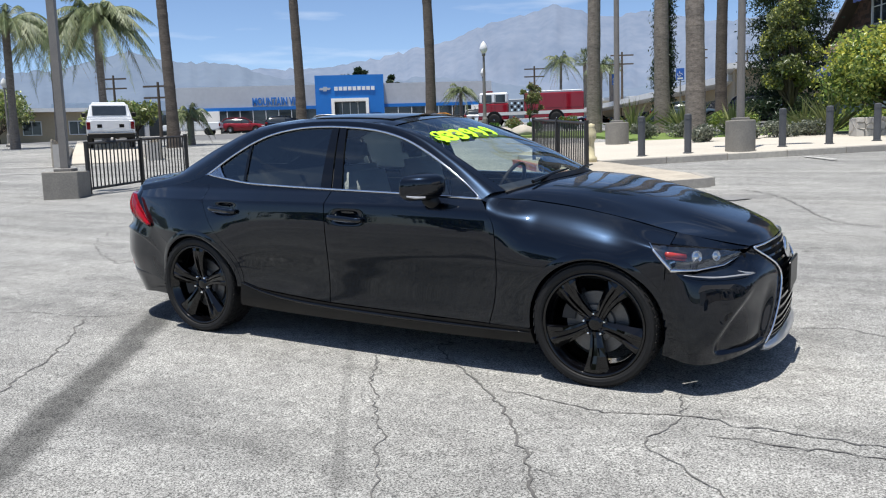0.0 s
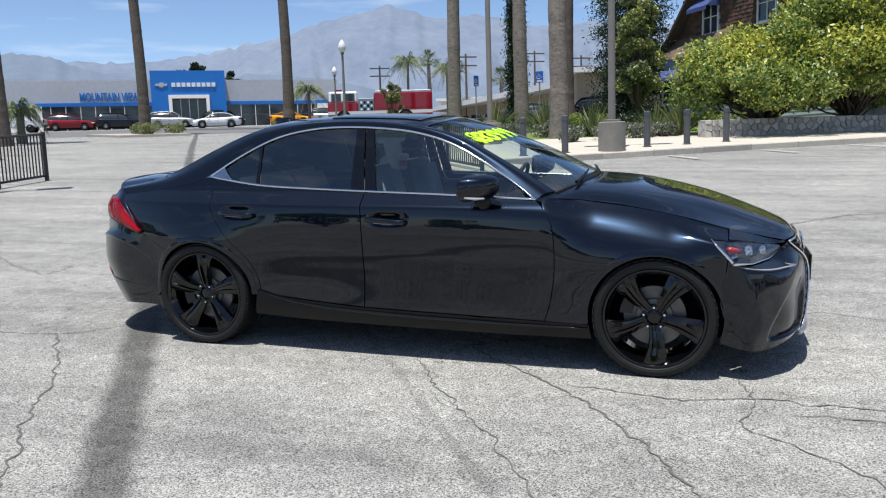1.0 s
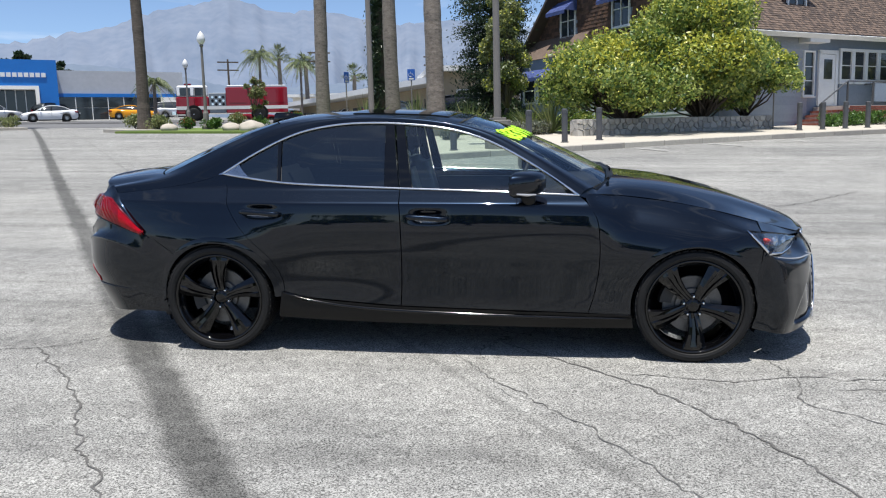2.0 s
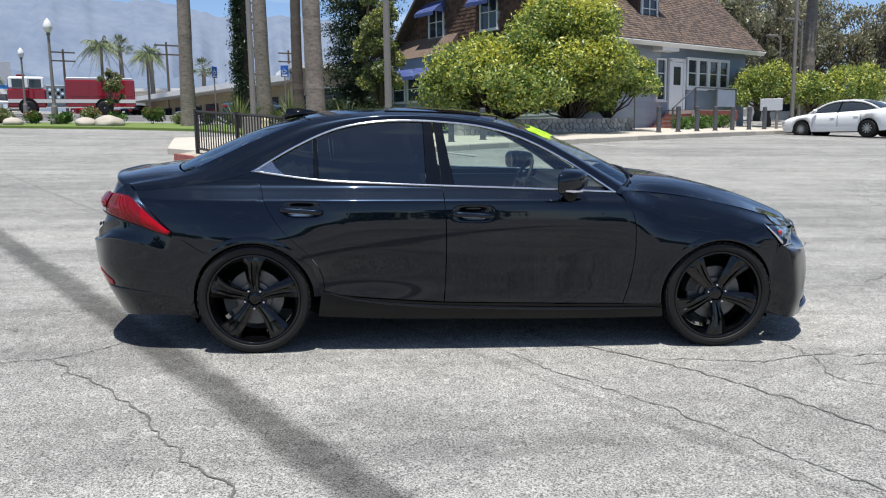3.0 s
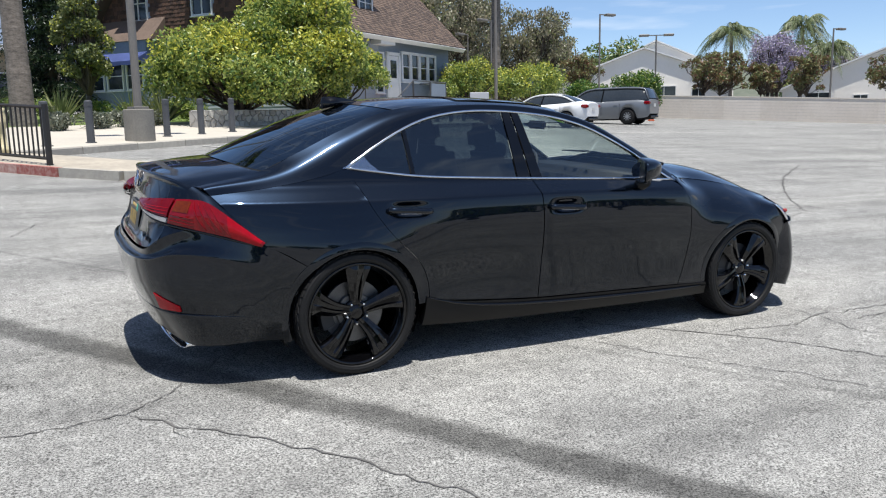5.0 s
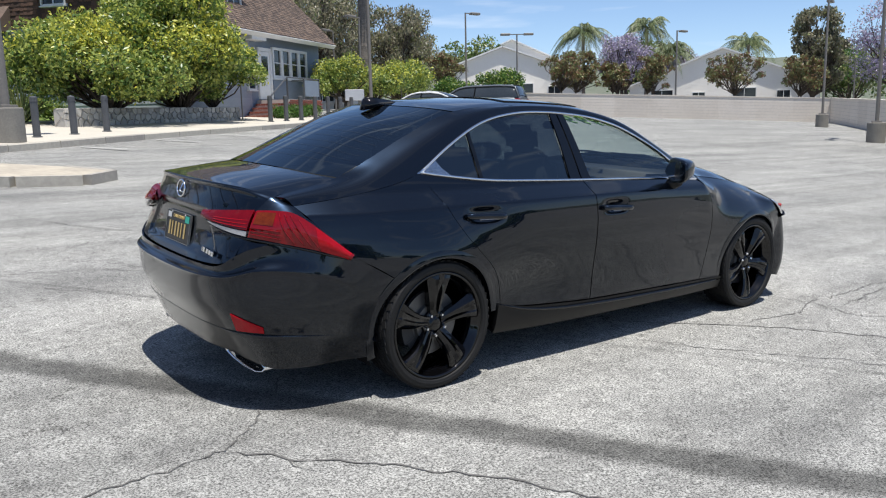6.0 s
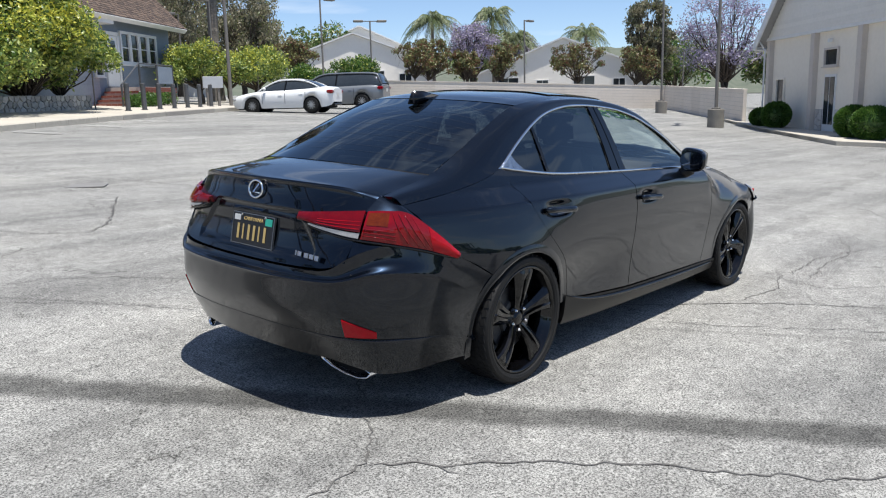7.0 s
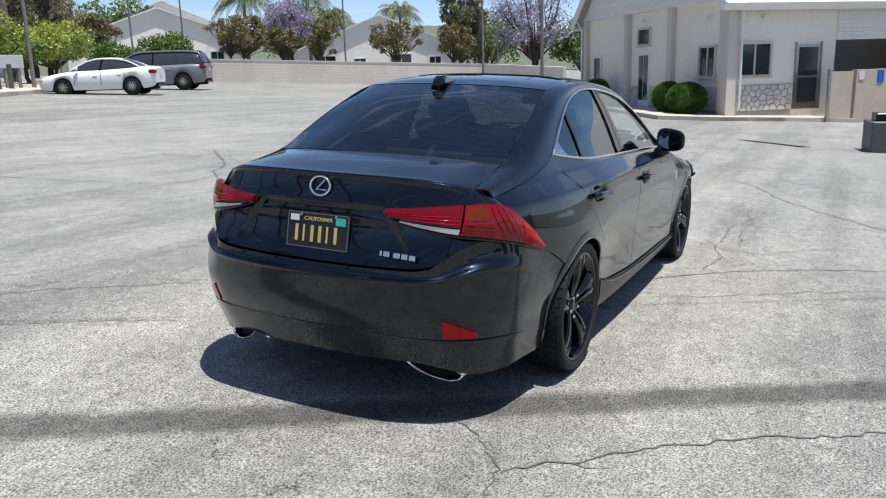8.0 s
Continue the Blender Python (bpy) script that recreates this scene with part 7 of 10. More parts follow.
part("back_wall", a_box(0.25, BL, BW - 0.25, BW, BZ, BE), STUCCO_CREAM, hall)
part("end_wall", a_box(BL - 0.25, BL, 0.25, BW - 0.25, BZ, BE), STUCCO_CREAM, hall)
part("inside_floor", a_box(0.3, BL - 0.3, 0.3, BW - 0.3, BZ, 0.02), BASE_CONCRETE, hall)
part("inside_wall", a_box(3.9, 4.0, 0.3, BW - 0.3, 0.0, BE), STUCCO_TAN, hall)
H_END = Matrix.Translation((-0.16, BW, 0)) @ Matrix.Rotation(radians(-90), 4, "Z")
part("gable_band", a_box(-0.17, 0.0, -0.3, BW + 0.3, BE - 0.12, BE + 0.02), TRIM_WHITE, hall)
boards(hall, H_END, BW, BE, BE + BW / 2 * tanb - 0.15, 0.15, SIDING_PALE, clip=lambda z: (max(0.0, (z - BE) / tanb), BW - max(0.0, (z - BE) / tanb)), hole=((BW / 2 - 0.9, BW / 2 + 0.9, BE + 1.6, BE + 2.7),))
window(hall, H_END @ Matrix.Translation((BW / 2, 0.0, BE + 1.7)), 1.6, 0.9, 2, 1)
for side in (0, 1):
    sl = (BW / 2 + 0.45) / math.cos(math.atan(tanb))
    mm = Matrix.Translation((-0.55, -0.45, BE - 0.45 * tanb + 0.08)) @ Matrix.Rotation(math.atan(tanb), 4, "X") if side == 0 else Matrix.Translation((BL + 0.4, BW + 0.45, BE - 0.45 * tanb + 0.08)) @ Matrix.Rotation(math.pi, 4, "Z") @ Matrix.Rotation(math.atan(tanb), 4, "X")
    part("roof_slope", a_box(0, BL + 0.95, 0, sl, 0.0, 0.14, mm), mat("pale_roof", (0.42, 0.41, 0.39), (0.33, 0.32, 0.31), 1.2, 0.9), hall, "pale grey roof slope")
    part("fascia", a_box(0, BL + 0.95, -0.12, 0.0, -0.16, 0.14, mm), TRIM_WHITE, hall)
    part("rake_board", a_box(-0.06, 0.0, -0.1, sl, -0.16, 0.16, mm) if side == 0 else a_box(BL + 0.95, BL + 1.01, -0.1, sl, -0.16, 0.16, mm), TRIM_WHITE, hall)
for y in (0.0, 3.45, 6.95, 11.1):
    part("pilaster", a_box(-0.20, -0.002, y, y + 0.32, BZ, BE - 0.12), TAUPE, hall, "taupe pilaster")
part("pilaster", a_box(-0.20, 0.22, -0.22, -0.002, BZ, BE - 0.12), TAUPE, hall)
gd = part("entrance_door", a_box(-0.03, 0.0, 5.4, 6.3, 0.0, 2.1), TRIM_WHITE, hall, "white-framed glazed double door")
for y in (5.5, 5.9):
    part("door_pane", a_box(-0.05, -0.03, y, y + 0.32, 0.25, 2.0), WINDOW_DARK, gd)
window(hall, H_END @ Matrix.Translation((BW - 5.85, 0.13, 2.45)), 0.95, 0.55, 1, 1, frame_mat=TAUPE)
window(hall, H_END @ Matrix.Translation((BW - 1.25, 0.13, 1.2)), 0.95, 0.95, 2, 1, frame_mat=TAUPE)
window(hall, H_END @ Matrix.Translation((BW - 10.2, 0.13, 0.9)), 0.7, 1.1, 1, 1, frame_mat=STUCCO_CREAM)
window(hall, Matrix.Translation((0.95, -0.03, 1.2)), 1.15, 1.0, 2, 1, frame_mat=TAUPE)
sd = part("side_door", a_box(2.55, 3.5, -0.04, 0.0, 0.0, 2.15), STEEL, hall, "metal-framed glazed side door")
part("door_pane", a_box(2.66, 3.39, -0.06, -0.04, 1.12, 2.06), WINDOW_DARK, sd)
part("door_pane", a_box(2.66, 3.39, -0.06, -0.04, 0.22, 1.05), WINDOW_DARK, sd)
for x in (2.505, 3.5):
    part("door_frame", a_box(x, x + 0.045, -0.08, 0.0, 0.0, 2.24), STEEL, sd)
VENEER = mat("white_flagstone", (0.60, 0.57, 0.53), (0.46, 0.43, 0.40), 3, 0.9, bump=0.4, bscale=20, piece=0.4)
VEN_BACK = mat("veneer_joint", (0.34, 0.32, 0.30), None, 8, 0.95)
part("skirting", a_box(0.24, 2.44, -0.03, 0.0, -0.3, 0.86), VEN_BACK, hall)
stones(hall, Matrix.Translation((0.25, -0.03, 0.0)), 2.2, 0.86, 0.19, VENEER, 11, 0.035, "veneer_stone")
for y0, y1 in ((0.35, 3.4), (3.85, 5.35), (6.35, 6.9)):
    part("skirting", a_box(-0.03, 0.0, y0, y1, -0.3, 0.80), VEN_BACK, hall)
    stones(hall, Matrix.Translation((-0.03, y1, 0.0)) @ Matrix.Rotation(radians(-90), 4, "Z"), y1 - y0, 0.80, 0.19, VENEER, int(y0 * 10), 0.035, "veneer_stone")
# roller door half open, with its slats
for k in range(11):
    part("roller_slat", a_box(4.1, 9.6, -0.04, 0.0, 2.28 - 0.003 + 0.135 * k, 2.405 + 0.135 * k), SIDING_PALE, hall)
part("downpipe", tube(bmesh.new(), [(0.30, -0.45, BE - 0.1), (0.26, -0.30, BE - 0.45), (0.26, -0.28, 0.1)], 0.04, 8), TRIM_WHITE, hall, "white downpipe")
part("downpipe", tube(bmesh.new(), [(-0.45, BW + 0.25, BE - 0.1), (-0.25, BW + 0.1, BE - 0.5), (-0.25, BW + 0.1, 0.1)], 0.04, 8), TRIM_WHITE, hall)
for x, y, z in ((1.2, -0.1, 3.0), (-0.12, 1.2, 3.05), (-0.12, 5.85, 3.25)):
    part("wall_lamp", a_box(x - 0.07, x + 0.07, y - 0.07, y + 0.07, z, z + 0.14, bevel=0.02), TRIM_WHITE, hall)
part("flood_lamp", a_box(6.4, 6.9, -0.5, -0.1, 3.2, 3.45, bevel=0.03), TRIM_WHITE, hall)
# enclosure in front of the roller door
enc = thing("enclosure_wall", at(23.97, -1.52, -49.5), "low tan block enclosure with a metal gate", "wall")
part("panel", a_box(0.9, 5.2, -0.12, 0.12, -0.2, 1.66), BLOCK_WALL, enc)
part("gate", a_box(0.0, 0.85, -0.04, 0.02, 0.1, 1.62), BLOCK_WALL, enc)
part("gate_post", a_box(-0.08, 0.0, -0.05, 0.05, -0.2, 1.70), STEEL, enc)
part("notice", a_box(1.70, 1.94, -0.14, -0.12, 1.22, 1.62), PLATE_BLUE, enc, "blue notice")
part("notice", a_box(0.98, 1.18, -0.14, -0.12, 1.34, 1.60), PLATE_WHITE, enc, "white notice")
db = thing("utility_box", at(13.1, -2.75, 10), "dark grey steel utility box on the asphalt", "utility box")
part("cabinet", a_box(-0.35, 0.5, -0.3, 0.3, -0.1, 0.62, bevel=0.02), BOLLARD_PAINT, db)
part("lid", a_box(-0.15, 0.3, -0.2, 0.2, 0.62, 0.78, bevel=0.02), SATIN_BLACK, db)

# ---- block walls at the back of the lot ----
def block_wall(x0, y0, x1, y1, h, courses, seg):
    d = math.hypot(x1 - x0, y1 - y0)
    w = thing("block_wall", at(x0, y0, math.degrees(math.atan2(y1 - y0, x1 - x0))), "tan concrete block wall with a capping", "wall", kind="structure")
    slope = (land(x1, y1) - land(x0, y0)) / d
    n = round(d / seg)
    lie = Matrix(((1, 0, 0, 0), (0, 1, 0, 0), (slope, 0, 1, 0), (0, 0, 0, 1)))
    for k in range(n):
        a, b = d * k / n, d * (k + 1) / n
        part("wall_bay", a_box(a, b - 0.004, -0.08, 0.08, -0.5, h - 0.06, lie), BLOCK_PIECE, w)
        part("capping", a_box(a, b - 0.01, -0.11, 0.11, h - 0.06, h, lie), BLOCK_PIECE, w)
        bm = bmesh.new()
        for c in range(1, courses):
            box(bm, a, b - 0.004, -0.083, -0.0805, h * c / courses - 0.006, h * c / courses + 0.005, lie)
        part("mortar_course", bm, MORTAR, w)
    return w


block_wall(36.0, 44.7, 50.5, 22.4, 1.65, 8, 2.4)
block_wall(50.5, 22.4, 33.6, 10.6, 1.65, 8, 2.4)


# ---- pale gabled houses beyond the wall ----
def pale_house(x, y, rz, w, d, eave, apex):
    h = thing("pale_house", at(x, y, rz), "pale stucco house with a wide low gable", "house", "pale houses behind the wall")
    bm = bmesh.new()
    pts = ((-w / 2, -0.5), (w / 2, -0.5), (w / 2, eave), (0, apex), (-w / 2, eave))
    lo = [bm.verts.new((px, 0, pz)) for px, pz in pts]
    hi = [bm.verts.new((px, d, pz)) for px, pz in pts]
    bm.faces.new(lo), bm.faces.new(hi[::-1])
    for i in range(5):
        bm.faces.new((lo[i], lo[(i + 1) % 5], hi[(i + 1) % 5], hi[i]))
    bmesh.ops.recalc_face_normals(bm, faces=bm.faces)
    part("wall", bm, STUCCO_WHITE, h)
    a = math.atan2(apex - eave, w / 2)
    L = w / 2 / math.cos(a) + 0.5
    for s in (0, 1):
        mm = Matrix.Translation((0, -0.3 if s == 0 else d + 0.3, apex + 0.02)) @ Matrix.Rotation(0 if s == 0 else math.pi, 4, "Z") @ Matrix.Rotation(a, 4, "Y")
        part("roof", a_box(0, L, 0, d + 0.6, 0.0, 0.14, mm), TRIM_WHITE, h)
    for k, xx in enumerate((-w * 0.32, -w * 0.12, w * 0.12, w * 0.32)):
        window(h, Matrix.Translation((xx, -0.03, 1.0 if k % 2 else 0.6)), 1.1 if k % 2 else 2.0, 1.2 if k % 2 else 1.9, 2, 1)


pale_house(47.5, 52.0, -42, 15.0, 12, 3.2, 5.9)
pale_house(64.0, 39.5, -58, 17.0, 12, 2.9, 6.2)
pale_house(58.0, 62.0, -45, 16.0, 12, 4.0, 7.6)
pale_house(31.0, 60.0, -35, 12.0, 10, 2.8, 4.6)

# ---- the car dealer's showroom ----
DX, DY, DR = -54.9, 67.4, 35.5
show = thing("showroom", at(DX, DY, DR, 0.75), "long grey showroom with a bright blue entrance block", "showroom")
def wing(x0, x1, top):
    part("wall", a_box(x0, x1, 1.2, 14, -2.5, top), PANEL_GREY, show, "silver cladding")
    part("blue_band", a_box(x0, x1, 1.0, 1.2, 1.75, 2.12), SIGN_BLUE, show)
    n = round((x1 - x0) / 1.5)
    for k in range(n):
        a = x0 + (x1 - x0) * k / n
        for z0, z1 in ((-1.6, 0.6), (0.68, 1.72)):
            part("pane", a_box(a + 0.05, a + (x1 - x0) / n - 0.03, 1.08, 1.18, z0, z1), WINDOW_DARK, show)
        part("mullion", a_box(a - 0.03, a + 0.05, 1.04, 1.2, -1.6, 1.75), TRIM_WHITE, show)


wing(-16.0, 0.0, 4.5)
wing(7.8, 20.5, 4.5)
part("white_pier", a_box(-16.2, -11.0, 0.85, 0.99, -2.0, 1.75), STUCCO_WHITE, show)
part("white_pier", a_box(18.0, 20.7, 0.85, 0.99, -2.0, 1.75), STUCCO_WHITE, show)
part("service_wing", a_box(-30.0, -16.2, 3.0, 14.0, -2.5, 3.2), PANEL_GREY, show)
part("service_band", a_box(-30.0, -16.2, 2.8, 3.0, 2.1, 3.2), mat("pale_blue_band", (0.35, 0.45, 0.58), None, 1, 0.5), show)
for k in range(4):
    part("service_bay", a_box(-29 + 3.2 * k, -26.4 + 3.2 * k, 2.9, 3.0, -2, 1.6), WINDOW_DARK, show)
for x0, x1, z0, z1 in ((0.0, 1.75, -2.5, 5.35), (6.0, 7.75, -2.5, 5.35), (1.75, 6.0, 2.75, 5.35)):
    part("entrance_block", a_box(x0, x1, -0.6, 2.2, z0, z1), SIGN_BLUE, show, "bright blue entrance block")
for x0, x1, z0, z1 in ((1.75, 2.1, -2.5, 2.4), (5.65, 6.0, -2.5, 2.4), (1.75, 6.0, 2.4, 2.75)):
    part("entrance_frame", a_box(x0, x1, -0.75, 1.0, z0, z1), STUCCO_WHITE, show, "white entrance frame")
part("entrance_glass", a_box(2.1, 5.65, 0.6, 0.7, -2.5, 2.4), WINDOW_DARK, show)
for x in (2.95, 3.85, 4.75):
    part("mullion", a_box(x - 0.04, x + 0.04, 0.52, 0.6, -2.5, 2.4), TRIM_WHITE, show)
bm = bmesh.new()
prism(bm, ((0.55, 3.95), (0.95, 3.95), (0.95, 4.07), (1.35, 4.07), (1.35, 3.95), (1.75, 3.95), (1.65, 3.72), (1.3, 3.72), (1.3, 3.58), (0.9, 3.58), (0.9, 3.72), (0.45, 3.72)), 0.0, 0.08, Matrix.Translation((0, -0.6, 0)) @ Matrix.Rotation(radians(90), 4, "X"))
part("sign_mark", bm, PANEL_GREY, show, "silver sign mark")
for k in range(9):
    part("sign_bar", a_box(2.15 + 0.52 * k, 2.55 + 0.52 * k, -0.7, -0.6, 3.62, 4.05), TRIM_WHITE, show)
words("name_letters", "MOUNTAIN VIEW", 1.2, Matrix.Translation((-4.3, 1.1, 2.68)) @ Matrix.Rotation(radians(90), 4, "X") @ Matrix.Diagonal((0.62, 1, 1, 1)), SIGN_BLUE, show, 0.06, "blue lettering over the windows", 0.03)
words("service_letters", "Certified Service", 0.9, Matrix.Translation((-21.8, 2.7, 2.62)) @ Matrix.Rotation(radians(90), 4, "X"), SIGN_BLUE, show, 0.05, "blue lettering", 0.02)

# ---- low buildings across the street ----
def low_block(name, x, y, rz, w, d, h, material, label, roofed=True):
    b = thing(name, at(x, y, rz), label, "building")
    part("wall", a_box(0, w, 0, d, -1.5, h), material, b)
    if roofed:
        part("roof", a_box(-0.5, w + 0.5, -0.7, d + 0.4, h, h + 0.35), TRIM_WHITE, b)
    n = max(2, int(w / 4))
    for k in range(n):
        window(b, Matrix.Translation((w * (k + 0.5) / n, -0.03, 0.9)), 1.5, 1.2, 2, 1, sill=False)
    return b


b = thing("long_shop", pose(-26.65, 83.9, 2.6, 0, 0, -55.5), "long low shop with a wide pale flat roof", "building")
part("wall", a_box(0, 36, 0.0, 12, -3.0, 2.75), STUCCO_TAN, b)
part("roof", a_box(-1.5, 37.5, -2.2, 13, 2.75, 3.2), TRIM_WHITE, b, "pale overhanging flat roof")
for k in range(9):
    part("shop_window", a_box(1.2 + 3.9 * k, 4.0 + 3.9 * k, -0.06, 0.0, -0.6, 1.9), WINDOW_DARK, b)
for k in range(7):
    part("roof_vent", a_box(2 + 4.9 * k, 3 + 4.9 * k, 3 + (k % 3), 4 + (k % 3), 3.2, 3.9, bevel=0.05), PANEL_GREY, b)
low_block("low_shop", -6.5, 50.0, 14, 9.0, 8, 3.4, STUCCO_TAN, "tan stucco building behind the palms")
low_block("low_shop", -75.0, 34.0, 50, 16, 9, 3.0, STUCCO_TAN, "tan shop with a tiled roof")
low_block("low_shop", -30.0, 92.0, 5, 30, 9, 3.0, STUCCO_CREAM, "long low building across the street")


def utility_pole(x, y, h, rz, arms=2):
    p = thing("utility_pole", at(x, y, rz), "wooden utility pole with cross-arms", "utility pole", "utility poles")
    bm = bmesh.new()
    lathe(bm, [(0.16, -0.3), (0.10, h)], 8)
    part("shaft", bm, BARK, p)
    for k in range(arms):
        part("cross_arm", a_box(-1.2, 1.2, -0.06, 0.06, h - 0.4 - 0.9 * k, h - 0.26 - 0.9 * k), BARK, p)


for x, y, h in ((-22.5, 78.0, 7.8), (-17.0, 88.0, 8.5), (-35.0, 84.0, 7.0), (-62.0, 46.0, 6.0), (-49.0, 40.0, 4.6), (-11.0, 84.0, 7.5)):
    utility_pole(x, y, h, 30)

# ---- ramp with stone sides, far left ----
RAMP_K = (land(-29.8, 20.4) + 0.30 - land(-22.0, 14.2) - 0.02) / 10.0
ramp = thing("display_ramp", at(-22.0, 14.2, 143), "sloping display ramp between pale stone walls", "ramp", kind="structure")
bm = bmesh.new()
vs = [bm.verts.new(p) for p in ((0, -1.3, 0.02), (14, -1.3, 0.02 + 14 * RAMP_K), (14, 1.3, 0.02 + 14 * RAMP_K), (0, 1.3, 0.02), (0, -1.3, -0.4), (14, -1.3, -0.6), (14, 1.3, -0.6), (0, 1.3, -0.4))]
for q in ((0, 1, 2, 3), (0, 4, 5, 1), (3, 2, 6, 7), (1, 5, 6, 2), (0, 3, 7, 4)):
    bm.faces.new([vs[i] for i in q])
bmesh.ops.recalc_face_normals(bm, faces=bm.faces)
part("deck", bm, CONCRETE, ramp)
for s in (-1, 1):
    part("side_wall", a_box(-0.5, 8.4, s * 1.55 - 0.2, s * 1.55 + 0.2, -0.6, 0.70), MORTAR, ramp, "pale stone side wall")
    stones(ramp, (Matrix.Translation((-0.5, -1.76, -0.1)) if s < 0 else Matrix.Translation((8.4, 1.76, -0.1)) @ Matrix.Rotation(math.pi, 4, "Z")), 8.9, 1.0, 0.42, FLAGSTONE, 31 + s, 0.06)

# ---- barrel and cone by the van ----
bin_ = thing("refuse_bin", at(29.8, 33.2, -40), "dark refuse bin with a yellow panel", "bin")
part("body", a_box(-0.5, 0.5, -0.4, 0.4, 0.15, 1.15, bevel=0.05), BOLLARD_PAINT, bin_)
part("lid", a_box(-0.53, 0.53, -0.45, 0.42, 1.15, 1.25, bevel=0.03), SATIN_BLACK, bin_)
part("panel", a_box(-0.35, 0.35, -0.42, -0.40, 0.5, 0.95), PLATE_GOLD, bin_)
for x in (-0.35, 0.35):
    bm = bmesh.new()
    lathe(bm, [(0.10, -0.04), (0.10, 0.04)], 12, "y", Matrix.Translation((x, -0.3, 0.10)))
    part("wheel", bm, RUBBER, bin_)
cone = thing("marker_post", at(30.9, 32.6), "orange plastic marker post", "marker post")
bm = bmesh.new()
lathe(bm, [(0.20, 0.0), (0.20, 0.06), (0.10, 0.09), (0.09, 0.85), (0.11, 0.95), (0.06, 1.0), (0.001, 1.02)], 14)
part("post", bm, ORANGE_PLASTIC, cone, smooth=True)

# ---- plants ----
def leaf_cloud(name, centres, sizes, material, parent, label="", seed=1, aspect=0.5, droop=0.0, bend=True):
    """Many small pointed leaves, each its own little folded blade."""
    rng = np.random.default_rng(seed)
    n = len(centres)
    c = np.asarray(centres, float)
    s = np.asarray(sizes, float).reshape(n, 1)
    d = rng.normal(size=(n, 3))
    d[:, 2] -= droop
    d /= np.linalg.norm(d, axis=1, keepdims=True)
    a = np.cross(d, rng.normal(size=(n, 3)))
    a /= np.linalg.norm(a, axis=1, keepdims=True) + 1e-9
    nrm = np.cross(d, a)
    v = np.stack([c - d * s, c + a * s * aspect + nrm * s * 0.18, c + d * s, c - a * s * aspect + nrm * s * 0.18], 1).reshape(-1, 3)
    me = bpy.data.meshes.new(name)
    me.vertices.add(4 * n)
    me.vertices.foreach_set("co", v.ravel())
    me.loops.add(6 * n)
    me.polygons.add(2 * n)
    base = np.arange(n) * 4
    idx = np.stack([base, base + 1, base + 2, base, base + 2, base + 3], 1)
    me.loops.foreach_set("vertex_index", idx.ravel().astype(np.int32))
    me.polygons.foreach_set("loop_start", (np.arange(2 * n) * 3).astype(np.int32))
    me.update(calc_edges=True)
    return part(name, me, material, parent, label)


def blob_points(blobs, n, seed, shell=0.55, low=-0.75):
    """Points in the outer parts of a cluster of balls: uneven, with gaps."""
    rng = np.random.default_rng(seed)
    blobs = np.asarray(blobs, float)
    vol = blobs[:, 3] ** 2
    pick = rng.choice(len(blobs), size=n, p=vol / vol.sum())
    d = rng.normal(size=(n, 3))
    d /= np.linalg.norm(d, axis=1, keepdims=True)
    r = shell + (1 - shell) * rng.random(n) ** 0.6
    r *= 1 + 0.10 * np.sin(d[:, 0] * 7 + pick) * np.cos(d[:, 1] * 6 + pick * 2) + 0.07 * rng.normal(size=n)
    p = blobs[pick, :3] + d * (blobs[pick, 3] * r)[:, None] * np.array([1, 1, 0.9])
    return p[d[:, 2] > low]


def limb(bm, p, q, r0, r1, rnd, n=5):
    pts = []
    p, q = Vector(p), Vector(q)
    for k in range(n + 1):
        t = k / n
        w = p.lerp(q, t)
        if 0 < k < n:
            w += Vector((rnd.uniform(-1, 1), rnd.uniform(-1, 1), rnd.uniform(-0.4, 0.4))) * (q - p).length * 0.06
        pts.append(w)
    tube(bm, pts, [r0 + (r1 - r0) * k / n for k in range(n + 1)], 7)
    return pts


